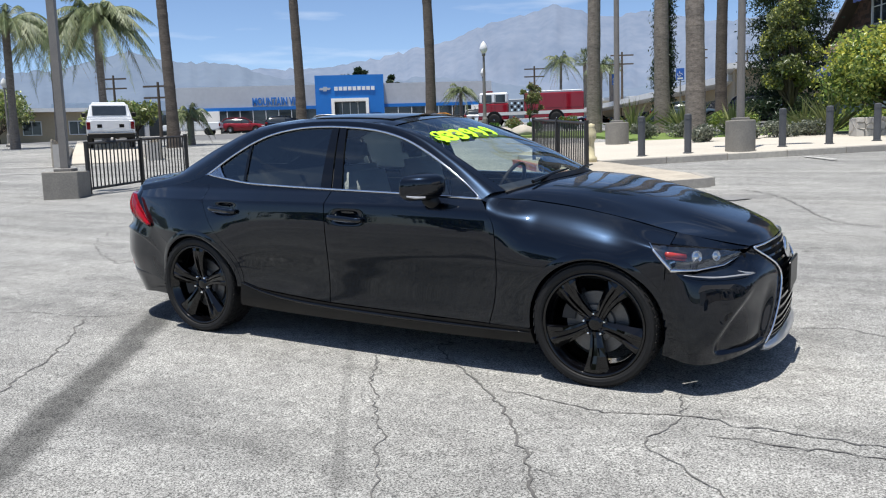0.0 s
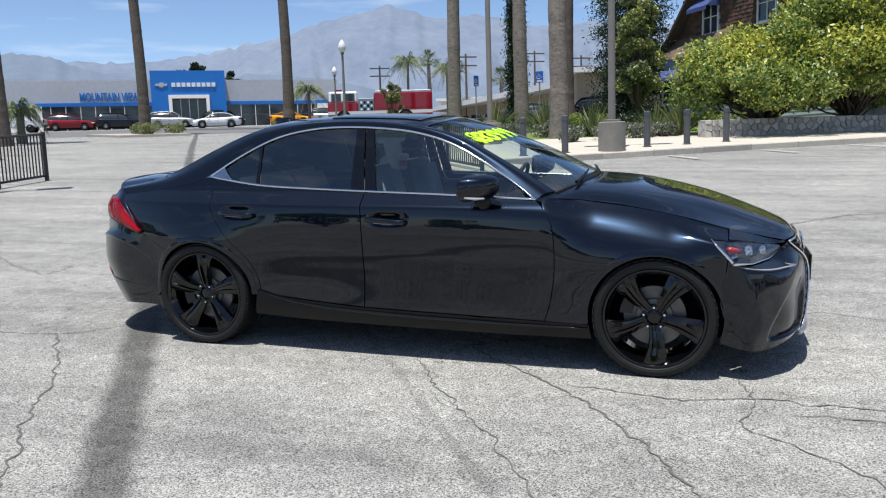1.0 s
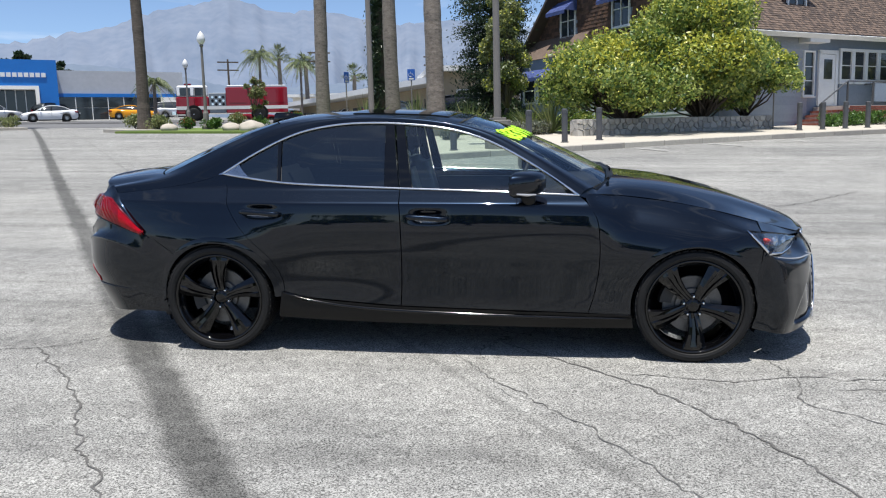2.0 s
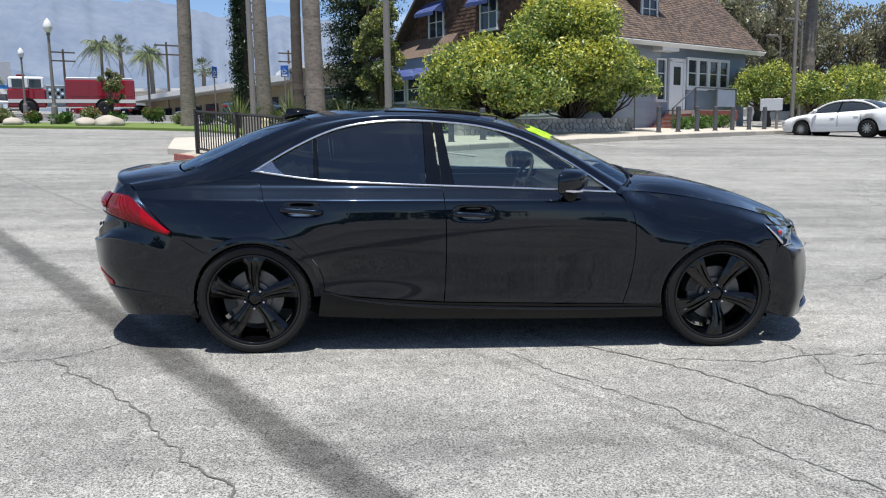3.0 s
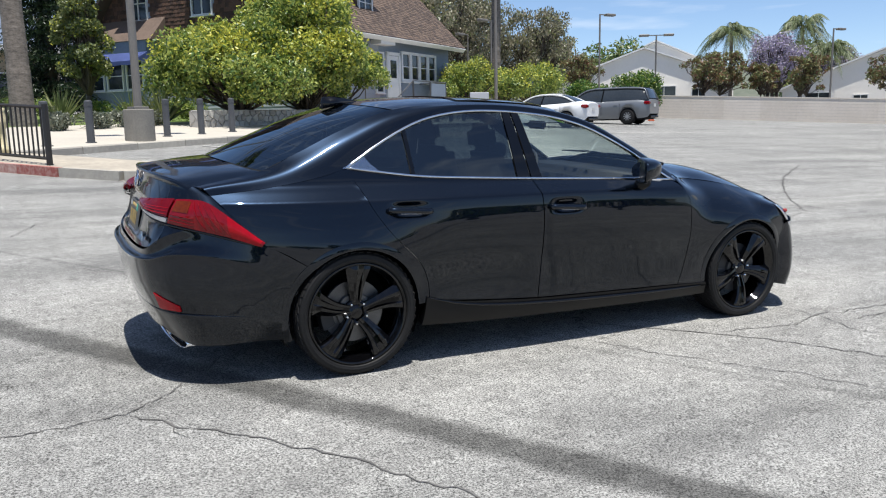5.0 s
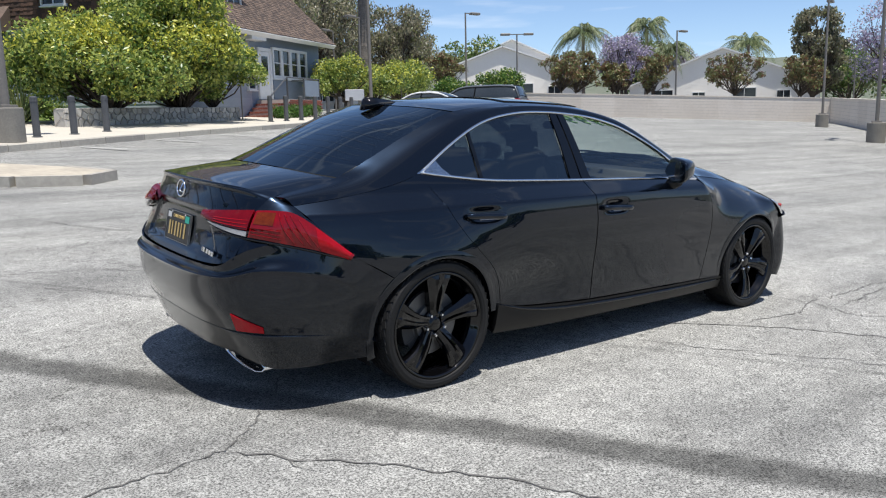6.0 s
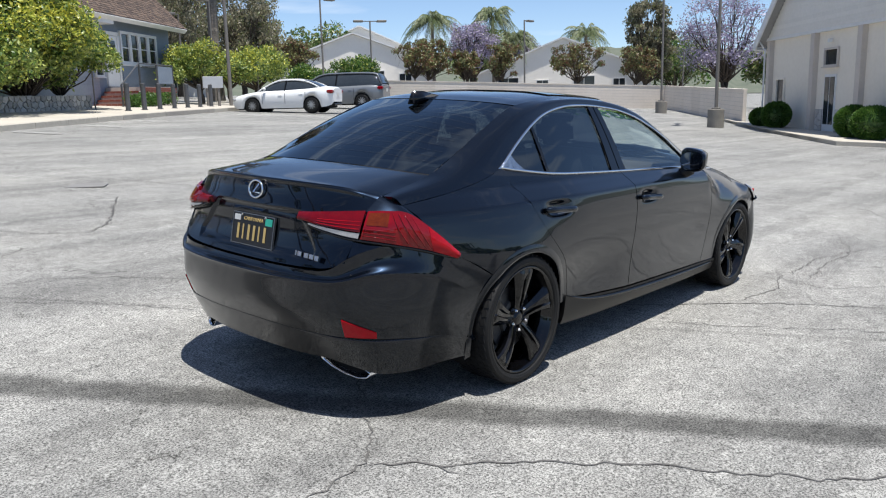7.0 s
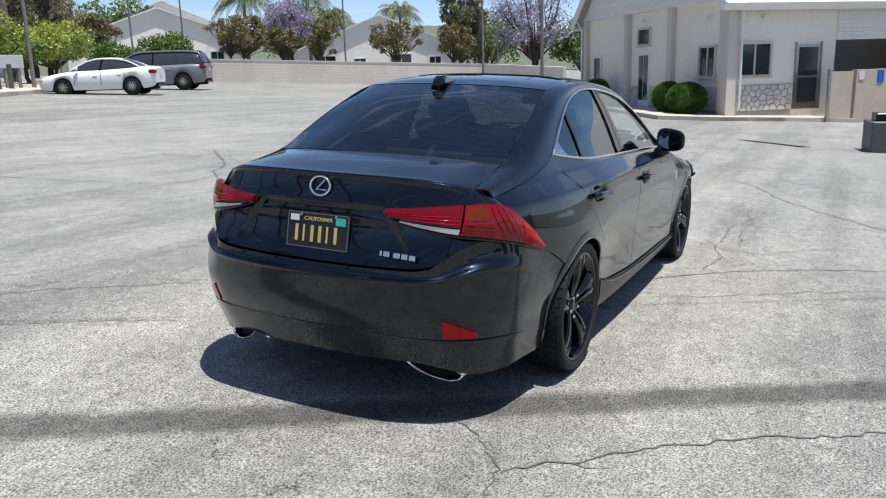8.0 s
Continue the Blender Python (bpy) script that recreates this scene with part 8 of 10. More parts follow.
def broad_tree(name, x, y, label, height, radius, trunk_h, leaves, leaf_size, material, seed, second=None, second_share=0.2, trunk_r=0.14, flat=1.0, blobs_n=16, raised=0.1, category="tree", shell=0.5, stems=1, upright=0.0, clump=1.0, droop=0.0, skirt=False):
    rnd = random.Random(seed)
    t = thing(name, at(x, y, 0, raised), label, category)
    cz = (height + trunk_h) / 2
    hz = (height - trunk_h) / 2
    blobs = []
    for k in range(blobs_n):
        a = rnd.random() * 2 * math.pi
        u = rnd.uniform(-0.85, 0.95)
        rr = radius * math.sqrt(max(0.05, 1 - (u * 0.92) ** 2)) * rnd.uniform(0.35, 0.78) * (1 - upright * max(0, u))
        if skirt and u < 0.1:
            rr = radius * math.sqrt(rnd.uniform(0.15, 1.0)) * 0.80
        br = radius * rnd.uniform(0.26, 0.46) * clump
        if skirt:
            # an uneven outline: some boughs reach out, others fall short
            reach = rnd.uniform(0.78, 1.22)
            rr, br = rr * reach, br * rnd.uniform(0.65, 1.25)
        blobs.append((rr * math.cos(a), rr * math.sin(a), cz + u * max(0.05, hz - br * 0.8), br))
    blobs.append((0, 0, cz, radius * 0.5))
    bm = bmesh.new()
    for s in range(stems):
        ox, oy = (0, 0) if stems == 1 else (rnd.uniform(-0.25, 0.25), rnd.uniform(-0.25, 0.25))
        fork = (ox * 2 + rnd.uniform(-0.15, 0.15), oy * 2 + rnd.uniform(-0.15, 0.15), trunk_h * 0.95)
        limb(bm, (ox, oy, -0.2), fork, trunk_r, trunk_r * 0.75, rnd)
        for b in blobs[s::stems]:
            m = limb(bm, fork, b[:3], trunk_r * 0.5, 0.018, rnd, 4)
            for q in range(2):
                d = Vector((rnd.uniform(-1, 1), rnd.uniform(-1, 1), rnd.uniform(-0.3, 1))).normalized() * b[3] * 0.8
                limb(bm, m[3], Vector(b[:3]) + d, 0.022, 0.006, rnd, 3)
    part("trunk", bm, BARK, t, smooth=True)
    pts = blob_points(blobs, leaves, seed, shell)
    rng = np.random.default_rng(seed + 5)
    mix = rng.random(len(pts))
    sz = leaf_size * (0.6 + 0.8 * rng.random(len(pts)))
    share = np.full(len(pts), second_share if second else 0.0)
    if skirt:
        # young leaves gather in drifts, most of them high in the crown
        drift = np.sin(pts[:, 0] * 2.3 + seed) + np.sin(pts[:, 1] * 2.7 + 2 * seed) + np.sin(pts[:, 2] * 3.1)
        share *= np.clip((pts[:, 2] - cz) / hz + 0.75, 0.12, 1.6) * np.clip(0.75 + 0.75 * drift, 0.1, 2.6)
    k = mix > share
    leaf_cloud("crown", pts[k], sz[k], material, t, seed=seed + 1, droop=droop)
    if second:
        # young growth sits on the outside and the top
        w = pts[~k]
        leaf_cloud("young_leaves", w + (w - np.array([0, 0, cz])) * 0.04, sz[~k] * 0.9, second, t, seed=seed + 2)
    return t


broad_tree("citrus_tree", 3.5, 22.1, "round citrus tree with yellow-green young leaves in the planter", 3.6, 2.7, 0.35, 44000, 0.072, LEAF_CITRUS, 3, LEAF_YELLOW, 0.26, 0.075, blobs_n=84, shell=0.42, skirt=True, clump=0.70)
broad_tree("citrus_tree", 6.1, 23.4, "dense green citrus tree in the planter", 5.0, 2.8, 0.35, 50000, 0.072, LEAF_CITRUS, 7, LEAF_YELLOW, 0.30, 0.075, blobs_n=84, shell=0.42, skirt=True, clump=0.70)
broad_tree("citrus_tree", 8.2, 25.2, "smaller green citrus tree at the planter's end", 3.7, 1.8, 0.45, 27000, 0.066, LEAF_CITRUS, 9, LEAF_YELLOW, 0.24, 0.06, blobs_n=34, skirt=True, clump=0.85)
broad_tree("citrus_tree", 17.3, 30.7, "bright green citrus tree beside the house", 3.1, 2.0, 0.75, 14000, 0.065, LEAF_CITRUS, 12, LEAF_YELLOW, 0.22, 0.12, blobs_n=16, skirt=True)
broad_tree("citrus_tree", 21.0, 33.6, "bright green citrus tree by the bays", 2.8, 1.8, 0.75, 9000, 0.08, LEAF_CITRUS, 13, LEAF_YELLOW, 0.2, 0.12, blobs_n=14, skirt=True)
broad_tree("citrus_tree", 24.6, 36.2, "bright green citrus tree by the bays", 3.3, 2.6, 0.75, 10000, 0.09, LEAF_CITRUS, 14, LEAF_YELLOW, 0.15, 0.12, blobs_n=16, skirt=True)
broad_tree("citrus_tree", 35.0, 38.8, "dark green bushy tree before the block wall", 3.1, 2.3, 0.2, 10000, 0.10, LEAF_HEDGE, 15, LEAF_CITRUS, 0.3, 0.12, blobs_n=16)
broad_tree("citrus_tree", 30.5, 38.0, "dark green bushy tree behind the van", 2.6, 1.8, 0.3, 7000, 0.10, LEAF_HEDGE, 16, LEAF_CITRUS, 0.3, 0.12, blobs_n=12)
broad_tree("slender_tree", -0.8, 27.4, "slender olive-green tree beside the house", 5.6, 1.0, 0.9, 15000, 0.07, LEAF_OLIVE, 21, LEAF_YELLOW, 0.12, 0.10, blobs_n=30)
for k, (x, y, h, r) in enumerate(((35.5, 45.6, 4.8, 2.0), (41.8, 38.9, 4.9, 2.1), (45.8, 40.6, 5.2, 2.2), (50.0, 36.6, 5.2, 2.1), (53.2, 31.4, 5.2, 2.4), (56.5, 27.8, 5.0, 2.2), (47.5, 38.4, 4.4, 1.7))):
    broad_tree("rusty_tree", x, y, "small tree with rusty red-green leaves along the wall", h, r * 1.1, 1.9, 3800, 0.11, LEAF_PLUM, 30 + k, LEAF_OLIVE, 0.35, 0.07, blobs_n=30, raised=0.0, stems=2, shell=0.1, clump=0.42, upright=-0.15)
for k, (x, y, h, r) in enumerate(((53.2, 42.8, 7.2, 3.2), (61.5, 22.5, 9.6, 4.6), (66.0, 46.0, 7.0, 3.0))):
    broad_tree("jacaranda", x, y, "jacaranda in thin lilac blossom with dark limbs", h, r, 2.2, 9500, 0.10, LEAF_LILAC, 45 + k, LEAF_OLIVE, 0.10, 0.20, blobs_n=46, raised=0.0, stems=3, shell=0.15, clump=0.6)
for k, (x, y, h, r) in enumerate(((21.0, 46.0, 9.5, 4.2), (27.0, 52.0, 10.5, 4.8), (38.0, 56.0, 9.6, 4.6), (44.0, 62.0, 9.0, 4.2), (33.0, 58.0, 10.5, 4.8), (15.5, 50.0, 9.5, 4.5), (64.0, 30.5, 9.6, 3.0))):
    broad_tree("gum_tree", x, y, "tall grey-green gum tree with drooping foliage", h, r, 2.0, 13000, 0.13, LEAF_GUM, 60 + k, LEAF_OLIVE, 0.15, 0.28, blobs_n=70, raised=0.0, shell=0.15, clump=0.52, droop=1.2)
for k, (x, y, h, r) in enumerate(((55, 66, 8, 4.5), (70, 52, 8, 5), (78, 34, 7.5, 5), (68, 20, 6.0, 4.0), (61, 14.5, 5.0, 3.5), (54, 12, 4.2, 3.0), (76, 12, 6.0, 4.5), (20, 62, 8, 5), (8, 60, 8, 5))):
    broad_tree("garden_tree", x, y, "leafy green garden tree in the distance", h, r, 1.2, 5000, 0.24, LEAF_OLIVE, 80 + k, LEAF_HEDGE, 0.4, 0.2, blobs_n=16, raised=0.0)
# unseen trees, added behind the camera as a dark band for reflections
for k in range(12):
    a, d = radians(190 + 11.0 * k), 40 + 7 * math.sin(k * 2.3)
    broad_tree("garden_tree", d * math.cos(a) - 1, d * math.sin(a), "unseen leafy tree added to the south for the reflections", 5.2 + 1.8 * math.sin(k * 1.7), 3.4, 1.2, 2600, 0.26, LEAF_OLIVE, 140 + k, LEAF_HEDGE, 0.4, 0.2, blobs_n=14, raised=0.0)
for k, (x, y, h, r) in enumerate(((-65, 50, 4.0, 2.4), (-42, 30, 3.0, 1.8), (-52, 40, 3.4, 2.2), (-68, 38, 5.0, 3.0), (-80, 46, 6.0, 3.4))):
    broad_tree("street_tree", x, y, "small green street tree in the distance", h, r, 0.8, 2600, 0.16, LEAF_OLIVE, 100 + k, LEAF_CITRUS, 0.3, 0.12, blobs_n=12, raised=0.0)
broad_tree("young_tree", -12.85, 31.6, "thin young olive-green tree on the grass strip", 2.6, 0.75, 0.8, 1500, 0.07, LEAF_OLIVE, 131, LEAF_PLUM, 0.2, 0.03, blobs_n=14, raised=0.03, shell=0.15, clump=0.55)
for k, (x, y, h) in enumerate(((-63.9, 89.0, 8.8), (-65.6, 87.8, 8.2), (-60.3, 91.8, 7.4))):
    broad_tree("pine_tree", x, y, "dark pine behind the showroom", h, 1.4, 2.5, 2600, 0.20, LEAF_DARK, 120 + k, None, 0, 0.2, blobs_n=14, raised=0.0)


def conifer(x, y, h, r, seed, label, tiers=15, leaves=420, droop=0.35, narrow=0.0, bare=0.06):
    """Boughs in tiers that hang in dark tufts, with sky between them."""
    rnd = random.Random(seed)
    t = thing("conifer", at(x, y, 0, 0.1), label, "tree")
    bm = bmesh.new()
    tube(bm, [(0, 0, -0.2), (0.05, 0, h * 0.5), (0, 0, h)], [0.34, 0.2, 0.04], 9)
    pts, sz = [], []
    for k in range(tiers):
        f = bare + (1 - bare) * (k + 0.5) / tiers
        z = h * f
        reach = r * ((1 - f) ** 0.6 * (1 - narrow) + narrow) * rnd.uniform(0.75, 1.1)
        for b in range(5 if narrow < 0.5 else 4):
            a = 2 * math.pi * (b + rnd.random()) / 5
            end = Vector((math.cos(a) * reach, math.sin(a) * reach, z - droop * reach * rnd.uniform(0.4, 1.2)))
            start = Vector((0, 0, z))
            limb(bm, start, end, 0.05, 0.012, rnd, 4)
            n = int(leaves * reach / r)
            for q in range(n):
                u = rnd.random() ** 0.6
                p = start.lerp(end, u)
                w = 0.10 + 0.26 * u * (1 - 0.75 * narrow)
                pts.append((p.x + rnd.gauss(0, w), p.y + rnd.gauss(0, w), p.z - abs(rnd.gauss(0, 0.32)) + 0.1))
                sz.append(rnd.uniform(0.05, 0.12))
    part("trunk", bm, BARK, t, smooth=True)
    leaf_cloud("foliage", pts, sz, LEAF_DARK, t, seed=seed, aspect=0.35, droop=0.6)


conifer(-1.7, 36.4, 13.0, 2.5, 5, "large dark conifer with hanging boughs beside the house", 22, 620)
conifer(-8.2, 38.8, 14.0, 0.42, 6, "tall narrow dark cypress", 40, 260, 0.2, 0.92, 0.02)


# ---- palms ----
def frond(bm, root, a, rise, length, rnd, leaflets=22, sag=0.6, wide=0.42):
    """One arching feather frond: a spine and paired leaflets."""
    pts = []
    for k in range(9):
        t = k / 8
        out = length * t * math.cos(rise) * (1 - 0.12 * t)
        z = length * t * math.sin(rise) - sag * length * t * t
        pts.append(Vector(root) + Vector((math.cos(a) * out, math.sin(a) * out, z)))
    tube(bm, pts, [0.022 - 0.0022 * k for k in range(9)], 3, cap=False)
    side = Vector((-math.sin(a), math.cos(a), 0))
    for k in range(leaflets):
        t = 0.12 + 0.86 * k / leaflets
        i = min(int(t * 8), 7)
        p = pts[i].lerp(pts[i + 1], t * 8 - i)
        d = (pts[i + 1] - pts[i]).normalized()
        ln = wide * math.sin(math.pi * min(1, 0.15 + t * 0.85)) * rnd.uniform(0.8, 1.2)
        for s in (-1, 1):
            w_ = d * 0.026
            tip = p + side * s * ln * rnd.uniform(0.45, 0.8) + d * ln * 0.45 + Vector((0, 0, -ln * rnd.uniform(0.4, 1.1)))
            v = [bm.verts.new(q) for q in (p - w_, p + w_, tip)]
            bm.faces.new(v)


def feather_palm(x, y, h, seed, label, crown=2.2, n=34, raised=0.1, trunk=0.16, dry=3, leaflets=34, wide=0.5):
    rnd = random.Random(seed)
    t = thing("feather_palm", at(x, y, 0, raised), label, "palm tree")
    bm = bmesh.new()
    lean = rnd.uniform(-0.02, 0.02)
    tube(bm, [(lean * h * k / 12, 0, -0.2 + (h + 0.2) * k / 12) for k in range(13)], [trunk * (1.25 - 0.35 * min(1, k / 4)) + (0.012 if k % 2 else 0) for k in range(13)], 12)
    part("trunk", bm, BARK_PALM, t)
    root = (lean * h, 0, h)
    bm = bmesh.new()
    for k in range(n):
        frond(bm, root, k * 2.399, radians(rnd.uniform(0, 85) * (1 - 0.45 * k / n)), crown * rnd.uniform(0.85, 1.15), rnd, leaflets, rnd.uniform(0.65, 1.15), wide)
    part("fronds", bm, FROND, t)
    if dry:
        bm = bmesh.new()
        for k in range(dry):
            frond(bm, root, k * 2.1 + 0.5, radians(-25), crown * 0.8, rnd, 14, 0.7, 0.3)
        part("dry_fronds", bm, FROND_DRY, t)
    return t


def fan_palm(x, y, h, r0, seed, label, raised=0.1, lean=(0.0, 0.0), base=1.35, rings=60, skirt=False, bark=None):
    """A tall fan palm: ringed trunk, crown of fan leaves, maybe a skirt of dead ones."""
    rnd = random.Random(seed)
    t = thing("fan_palm", at(x, y, 0, raised), label, "palm tree")
    bm = bmesh.new()
    pts, rad = [], []
    for k in range(rings + 1):
        f = k / rings
        pts.append((lean[0] * f * f * h + 0.03 * math.sin(f * 9 + seed), lean[1] * f * f * h, -0.3 + (h + 0.3) * f))
        flare = 1 + (base - 1) * math.exp(-f * h / 0.8)
        rad.append(r0 * flare * (1 - 0.25 * f) * (1 + rnd.uniform(-0.03, 0.03)) + (0.004 if k % 2 else 0.0))
    tube(bm, pts, rad, 16)
    part("trunk", bm, bark or BARK_PALM, t)
    top = Vector(pts[-1])

    def fans(n, lo, hi, ln):
        b2 = bmesh.new()
        for k in range(n):
            a, e = k * 2.399, radians(rnd.uniform(lo, hi))
            d = Vector((math.cos(a) * math.cos(e), math.sin(a) * math.cos(e), math.sin(e)))
            side = d.cross(Vector((0, 0, 1))).normalized()
            hub = top + d * ln * 0.55
            tube(b2, [top, hub], [0.03, 0.015], 3, cap=False)
            for q in range(11):
                w = (q - 5) / 5 * 1.25
                tip = hub + (d * math.cos(w) + side * math.sin(w)).normalized() * ln * 0.6 + Vector((0, 0, -0.30 * ln * abs(w) * 0.5 - 0.12 * ln))
                p = (tip - hub).cross(Vector((0, 0, 1))).normalized() * 0.05
                mid = hub.lerp(tip, 0.55)
                v = [b2.verts.new(z) for z in (hub, mid + p, tip, mid - p)]
                b2.faces.new(v)
        return b2
    part("fan_leaves", fans(34, -20, 80, 1.7), FROND, t)
    if skirt:
        part("dead_leaves", fans(60, -85, -50, 2.0), FROND_DRY, t, "hanging skirt of dead leaves")
    return t


fan_palm(-2.95, 21.7, 15.0, 0.31, 1, "tall fan palm with a thick grey-brown trunk on the lawn", base=1.3)
fan_palm(-5.5, 27.6, 16.0, 0.30, 2, "tall fan palm with a pale rough trunk on the lawn", base=1.3)
fan_palm(-5.3, 39.0, 17.0, 0.30, 3, "tall fan palm with a trunk coloured as if backlit", bark=BARK_BACKLIT_PALM)
fan_palm(-9.0, 29.6, 16.0, 0.30, 4, "tall fan palm on the lawn beside the bed", base=1.4)
fan_palm(-18.2, 30.9, 15.5, 0.27, 5, "tall fan palm in a kerbed bed", lean=(-0.02, 0), base=1.5, bark=BARK_BACKLIT_PALM)
fan_palm(-30.9, 35.8, 15.5, 0.33, 6, "tall fan palm in a kerbed bed", lean=(-0.03, 0), base=1.5, bark=BARK_BACKLIT_PALM)
fan_palm(-28.7, 23.2, 14.5, 0.28, 7, "tall fan palm with a leaning trunk", lean=(-0.04, 0), base=1.5, bark=BARK_BACKLIT_PALM)
fan_palm(23.3, 38.2, 11.0, 0.33, 8, "fan palm with a skirt of dead leaves", skirt=True)
fan_palm(-31.5, 92.0, 8.0, 0.3, 9, "fan palm far across the street")
fan_palm(-27.5, 90.0, 7.0, 0.3, 10, "fan palm far across the street")
fan_palm(-22.0, 92.0, 5.5, 0.3, 11, "fan palm far across the street")
feather_palm(-33.0, 22.6, 6.6, 21, "feather palm with a yellowing crown", 3.8, 64, 0.0, 0.20, leaflets=60, wide=0.62)
feather_palm(-44.0, 24.5, 7.4, 22, "feather palm with a full crown", 4.2, 64, 0.0, 0.24, leaflets=60, wide=0.62)
feather_palm(-52.0, 33.0, 8.2, 26, "feather palm with a full crown", 4.2, 60, 0.0, 0.24, leaflets=60, wide=0.62)
feather_palm(-26.5, 70.5, 6.4, 23, "slim feather palm by the street", 3.0, 26, 0.0, 0.14)
feather_palm(-22.8, 72.0, 6.0, 27, "slim feather palm by the street", 2.4, 22, 0.0, 0.12)
feather_palm(-33.0, 61.6, 3.2, 24, "drooping feather palm by the street", 2.9, 26, 0.0, 0.16)
feather_palm(-31.0, 26.5, 1.6, 25, "low feather palm in a bed", 2.0, 20, 0.0, 0.2)
feather_palm(52.6, 46.5, 7.2, 31, "queen palm behind the wall", 3.7, 44, 0.0, 0.16, leaflets=44, wide=0.6)
feather_palm(57.0, 42.8, 7.8, 32, "queen palm behind the wall", 3.7, 44, 0.0, 0.16, leaflets=44, wide=0.6)
feather_palm(63.0, 44.5, 6.0, 33, "queen palm behind the wall", 3.7, 44, 0.0, 0.16, leaflets=44, wide=0.6)
feather_palm(70.0, 40.5, 7.0, 34, "queen palm behind the roofs", 3.7, 44, 0.0, 0.16, leaflets=44, wide=0.6)


# ---- shrubs, hedges, beds ----
def shrub(x, y, r, h, material, seed, label, n=1600, size=0.05, raised=0.1, second=None, name="shrub", shell=0.6, parent_kind=""):
    rnd = random.Random(seed)
    t = thing(name, at(x, y, 0, raised), label, name.replace("_", " "))
    blobs = [(rnd.uniform(-0.45, 0.45) * r, rnd.uniform(-0.45, 0.45) * r, h * rnd.uniform(0.35, 0.68), min(r, h) * rnd.uniform(0.35, 0.52)) for _ in range(7)]
    bm = bmesh.new()
    for b in blobs[:5]:
        limb(bm, (0, 0, -0.05), b[:3], 0.02, 0.006, rnd, 3)
    part("stems", bm, BARK, t)
    pts = blob_points(blobs, n, seed, shell, -2)
    pts[:, 2] = np.maximum(pts[:, 2], 0.02)
    leaf_cloud("leaves", pts, size * (0.6 + 0.8 * np.random.default_rng(seed).random(len(pts))), material, t, seed=seed)
    if second:
        p2 = blob_points(blobs, n // 3, seed + 9, 0.9, 0.0)
        leaf_cloud("flowers", p2, np.full(len(p2), size * 0.8), second, t, seed=seed + 3)


def clipped_shrub(x, y, r, h, seed):
    """A shrub clipped to a rounded drum; the surface is small leaves."""
    t = thing("clipped_shrub", at(x, y, 0, 0.1), "shrub clipped into a smooth rounded drum", "shrub", "clipped shrubs")
    rng = np.random.default_rng(seed)
    n = 5200
    d = rng.normal(size=(n, 3))
    d /= np.linalg.norm(d, axis=1, keepdims=True)
    q = np.sign(d) * np.abs(d) ** 0.78
    q /= np.maximum(np.linalg.norm(q, axis=1, keepdims=True), 0.8)
    p = q * np.array([r, r, h / 2]) * (0.93 + 0.07 * rng.random((n, 1)))
    rr = np.hypot(p[:, 0], p[:, 1])
    k = np.where(rr > r, r / np.maximum(rr, 1e-6), 1.0)
    p[:, 0] *= k
    p[:, 1] *= k
    p[:, 2] += h / 2
    leaf_cloud("leaves", p, 0.03 + 0.03 * rng.random(n), LEAF_HEDGE, t, seed=seed)
    bm = bmesh.new()
    tube(bm, [(0, 0, -0.1), (0, 0, h * 0.6)], [0.06, 0.02], 6)
    lathe(bm, [(r * 0.5, 0.06), (r * 0.80, h * 0.26), (r * 0.84, h * 0.55), (r * 0.62, h * 0.82), (r * 0.2, h * 0.93)], 18)
    part("core", bm, LEAF_HEDGE, t)


ca, sa = math.cos(radians(-49.5)), math.sin(radians(-49.5))
for k, (lx, ly, r, h) in enumerate(((-1.0, 2.1, 0.58, 1.10), (-0.95, 0.95, 0.68, 1.10), (-0.9, 8.4, 0.58, 1.1), (-0.9, 9.9, 0.5, 0.8))):
    clipped_shrub(C1[0] + lx * ca - ly * sa, C1[1] + lx * sa + ly * ca, r, h, 200 + k)
rnd = random.Random(77)
for k in range(9):
    x = -17.6 + 1.25 * k
    shrub(x, 30.8 + 0.25 * k + rnd.uniform(-0.4, 0.4), rnd.uniform(0.5, 0.8), rnd.uniform(0.5, 0.85), LEAF_HEDGE if k % 3 else LEAF_OLIVE, 300 + k, "flowering shrub with red blooms in the bed" if k % 2 else "green shrub in the bed", 900, 0.06, 0.1, LEAF_RED if k % 2 else None, "flowering_shrub" if k % 2 else "shrub")
for k, (x, y) in enumerate(((-3.6, 22.6), (-2.2, 22.9), (-1.2, 19.6), (-0.2, 20.4), (0.5, 21.2), (-2.0, 18.8), (-4.6, 21.8))):
    shrub(x, y, 0.75, 0.55, LEAF_GREY, 330 + k, "low grey-green shrub beside the pavement", 1200, 0.045)
for k, (x, y) in enumerate(((0.6, 26.6), (1.7, 25.8), (2.6, 25.4), (-0.4, 27.6), (-2.2, 26.8), (-3.4, 27.4))):
    shrub(x, y, 0.7, 0.75, LEAF_CITRUS, 340 + k, "bright green shrub against the house", 1200, 0.05)
for k, (x, y) in enumerate(((-32.2, 36.6), (-30.0, 35.2), (-29.4, 36.6), (-18.9, 31.4), (-17.4, 30.7))):
    shrub(x, y, 0.9, 0.7, LEAF_OLIVE, 350 + k, "olive shrub round the foot of a palm", 900, 0.06, 0.14)
for k, (x, y) in enumerate(((12.4, 27.2), (13.2, 27.9), (11.5, 26.4), (14.2, 28.6))):
    shrub(x, y, 0.6, 0.6, LEAF_HEDGE, 360 + k, "low green shrub before the porch", 900, 0.05)


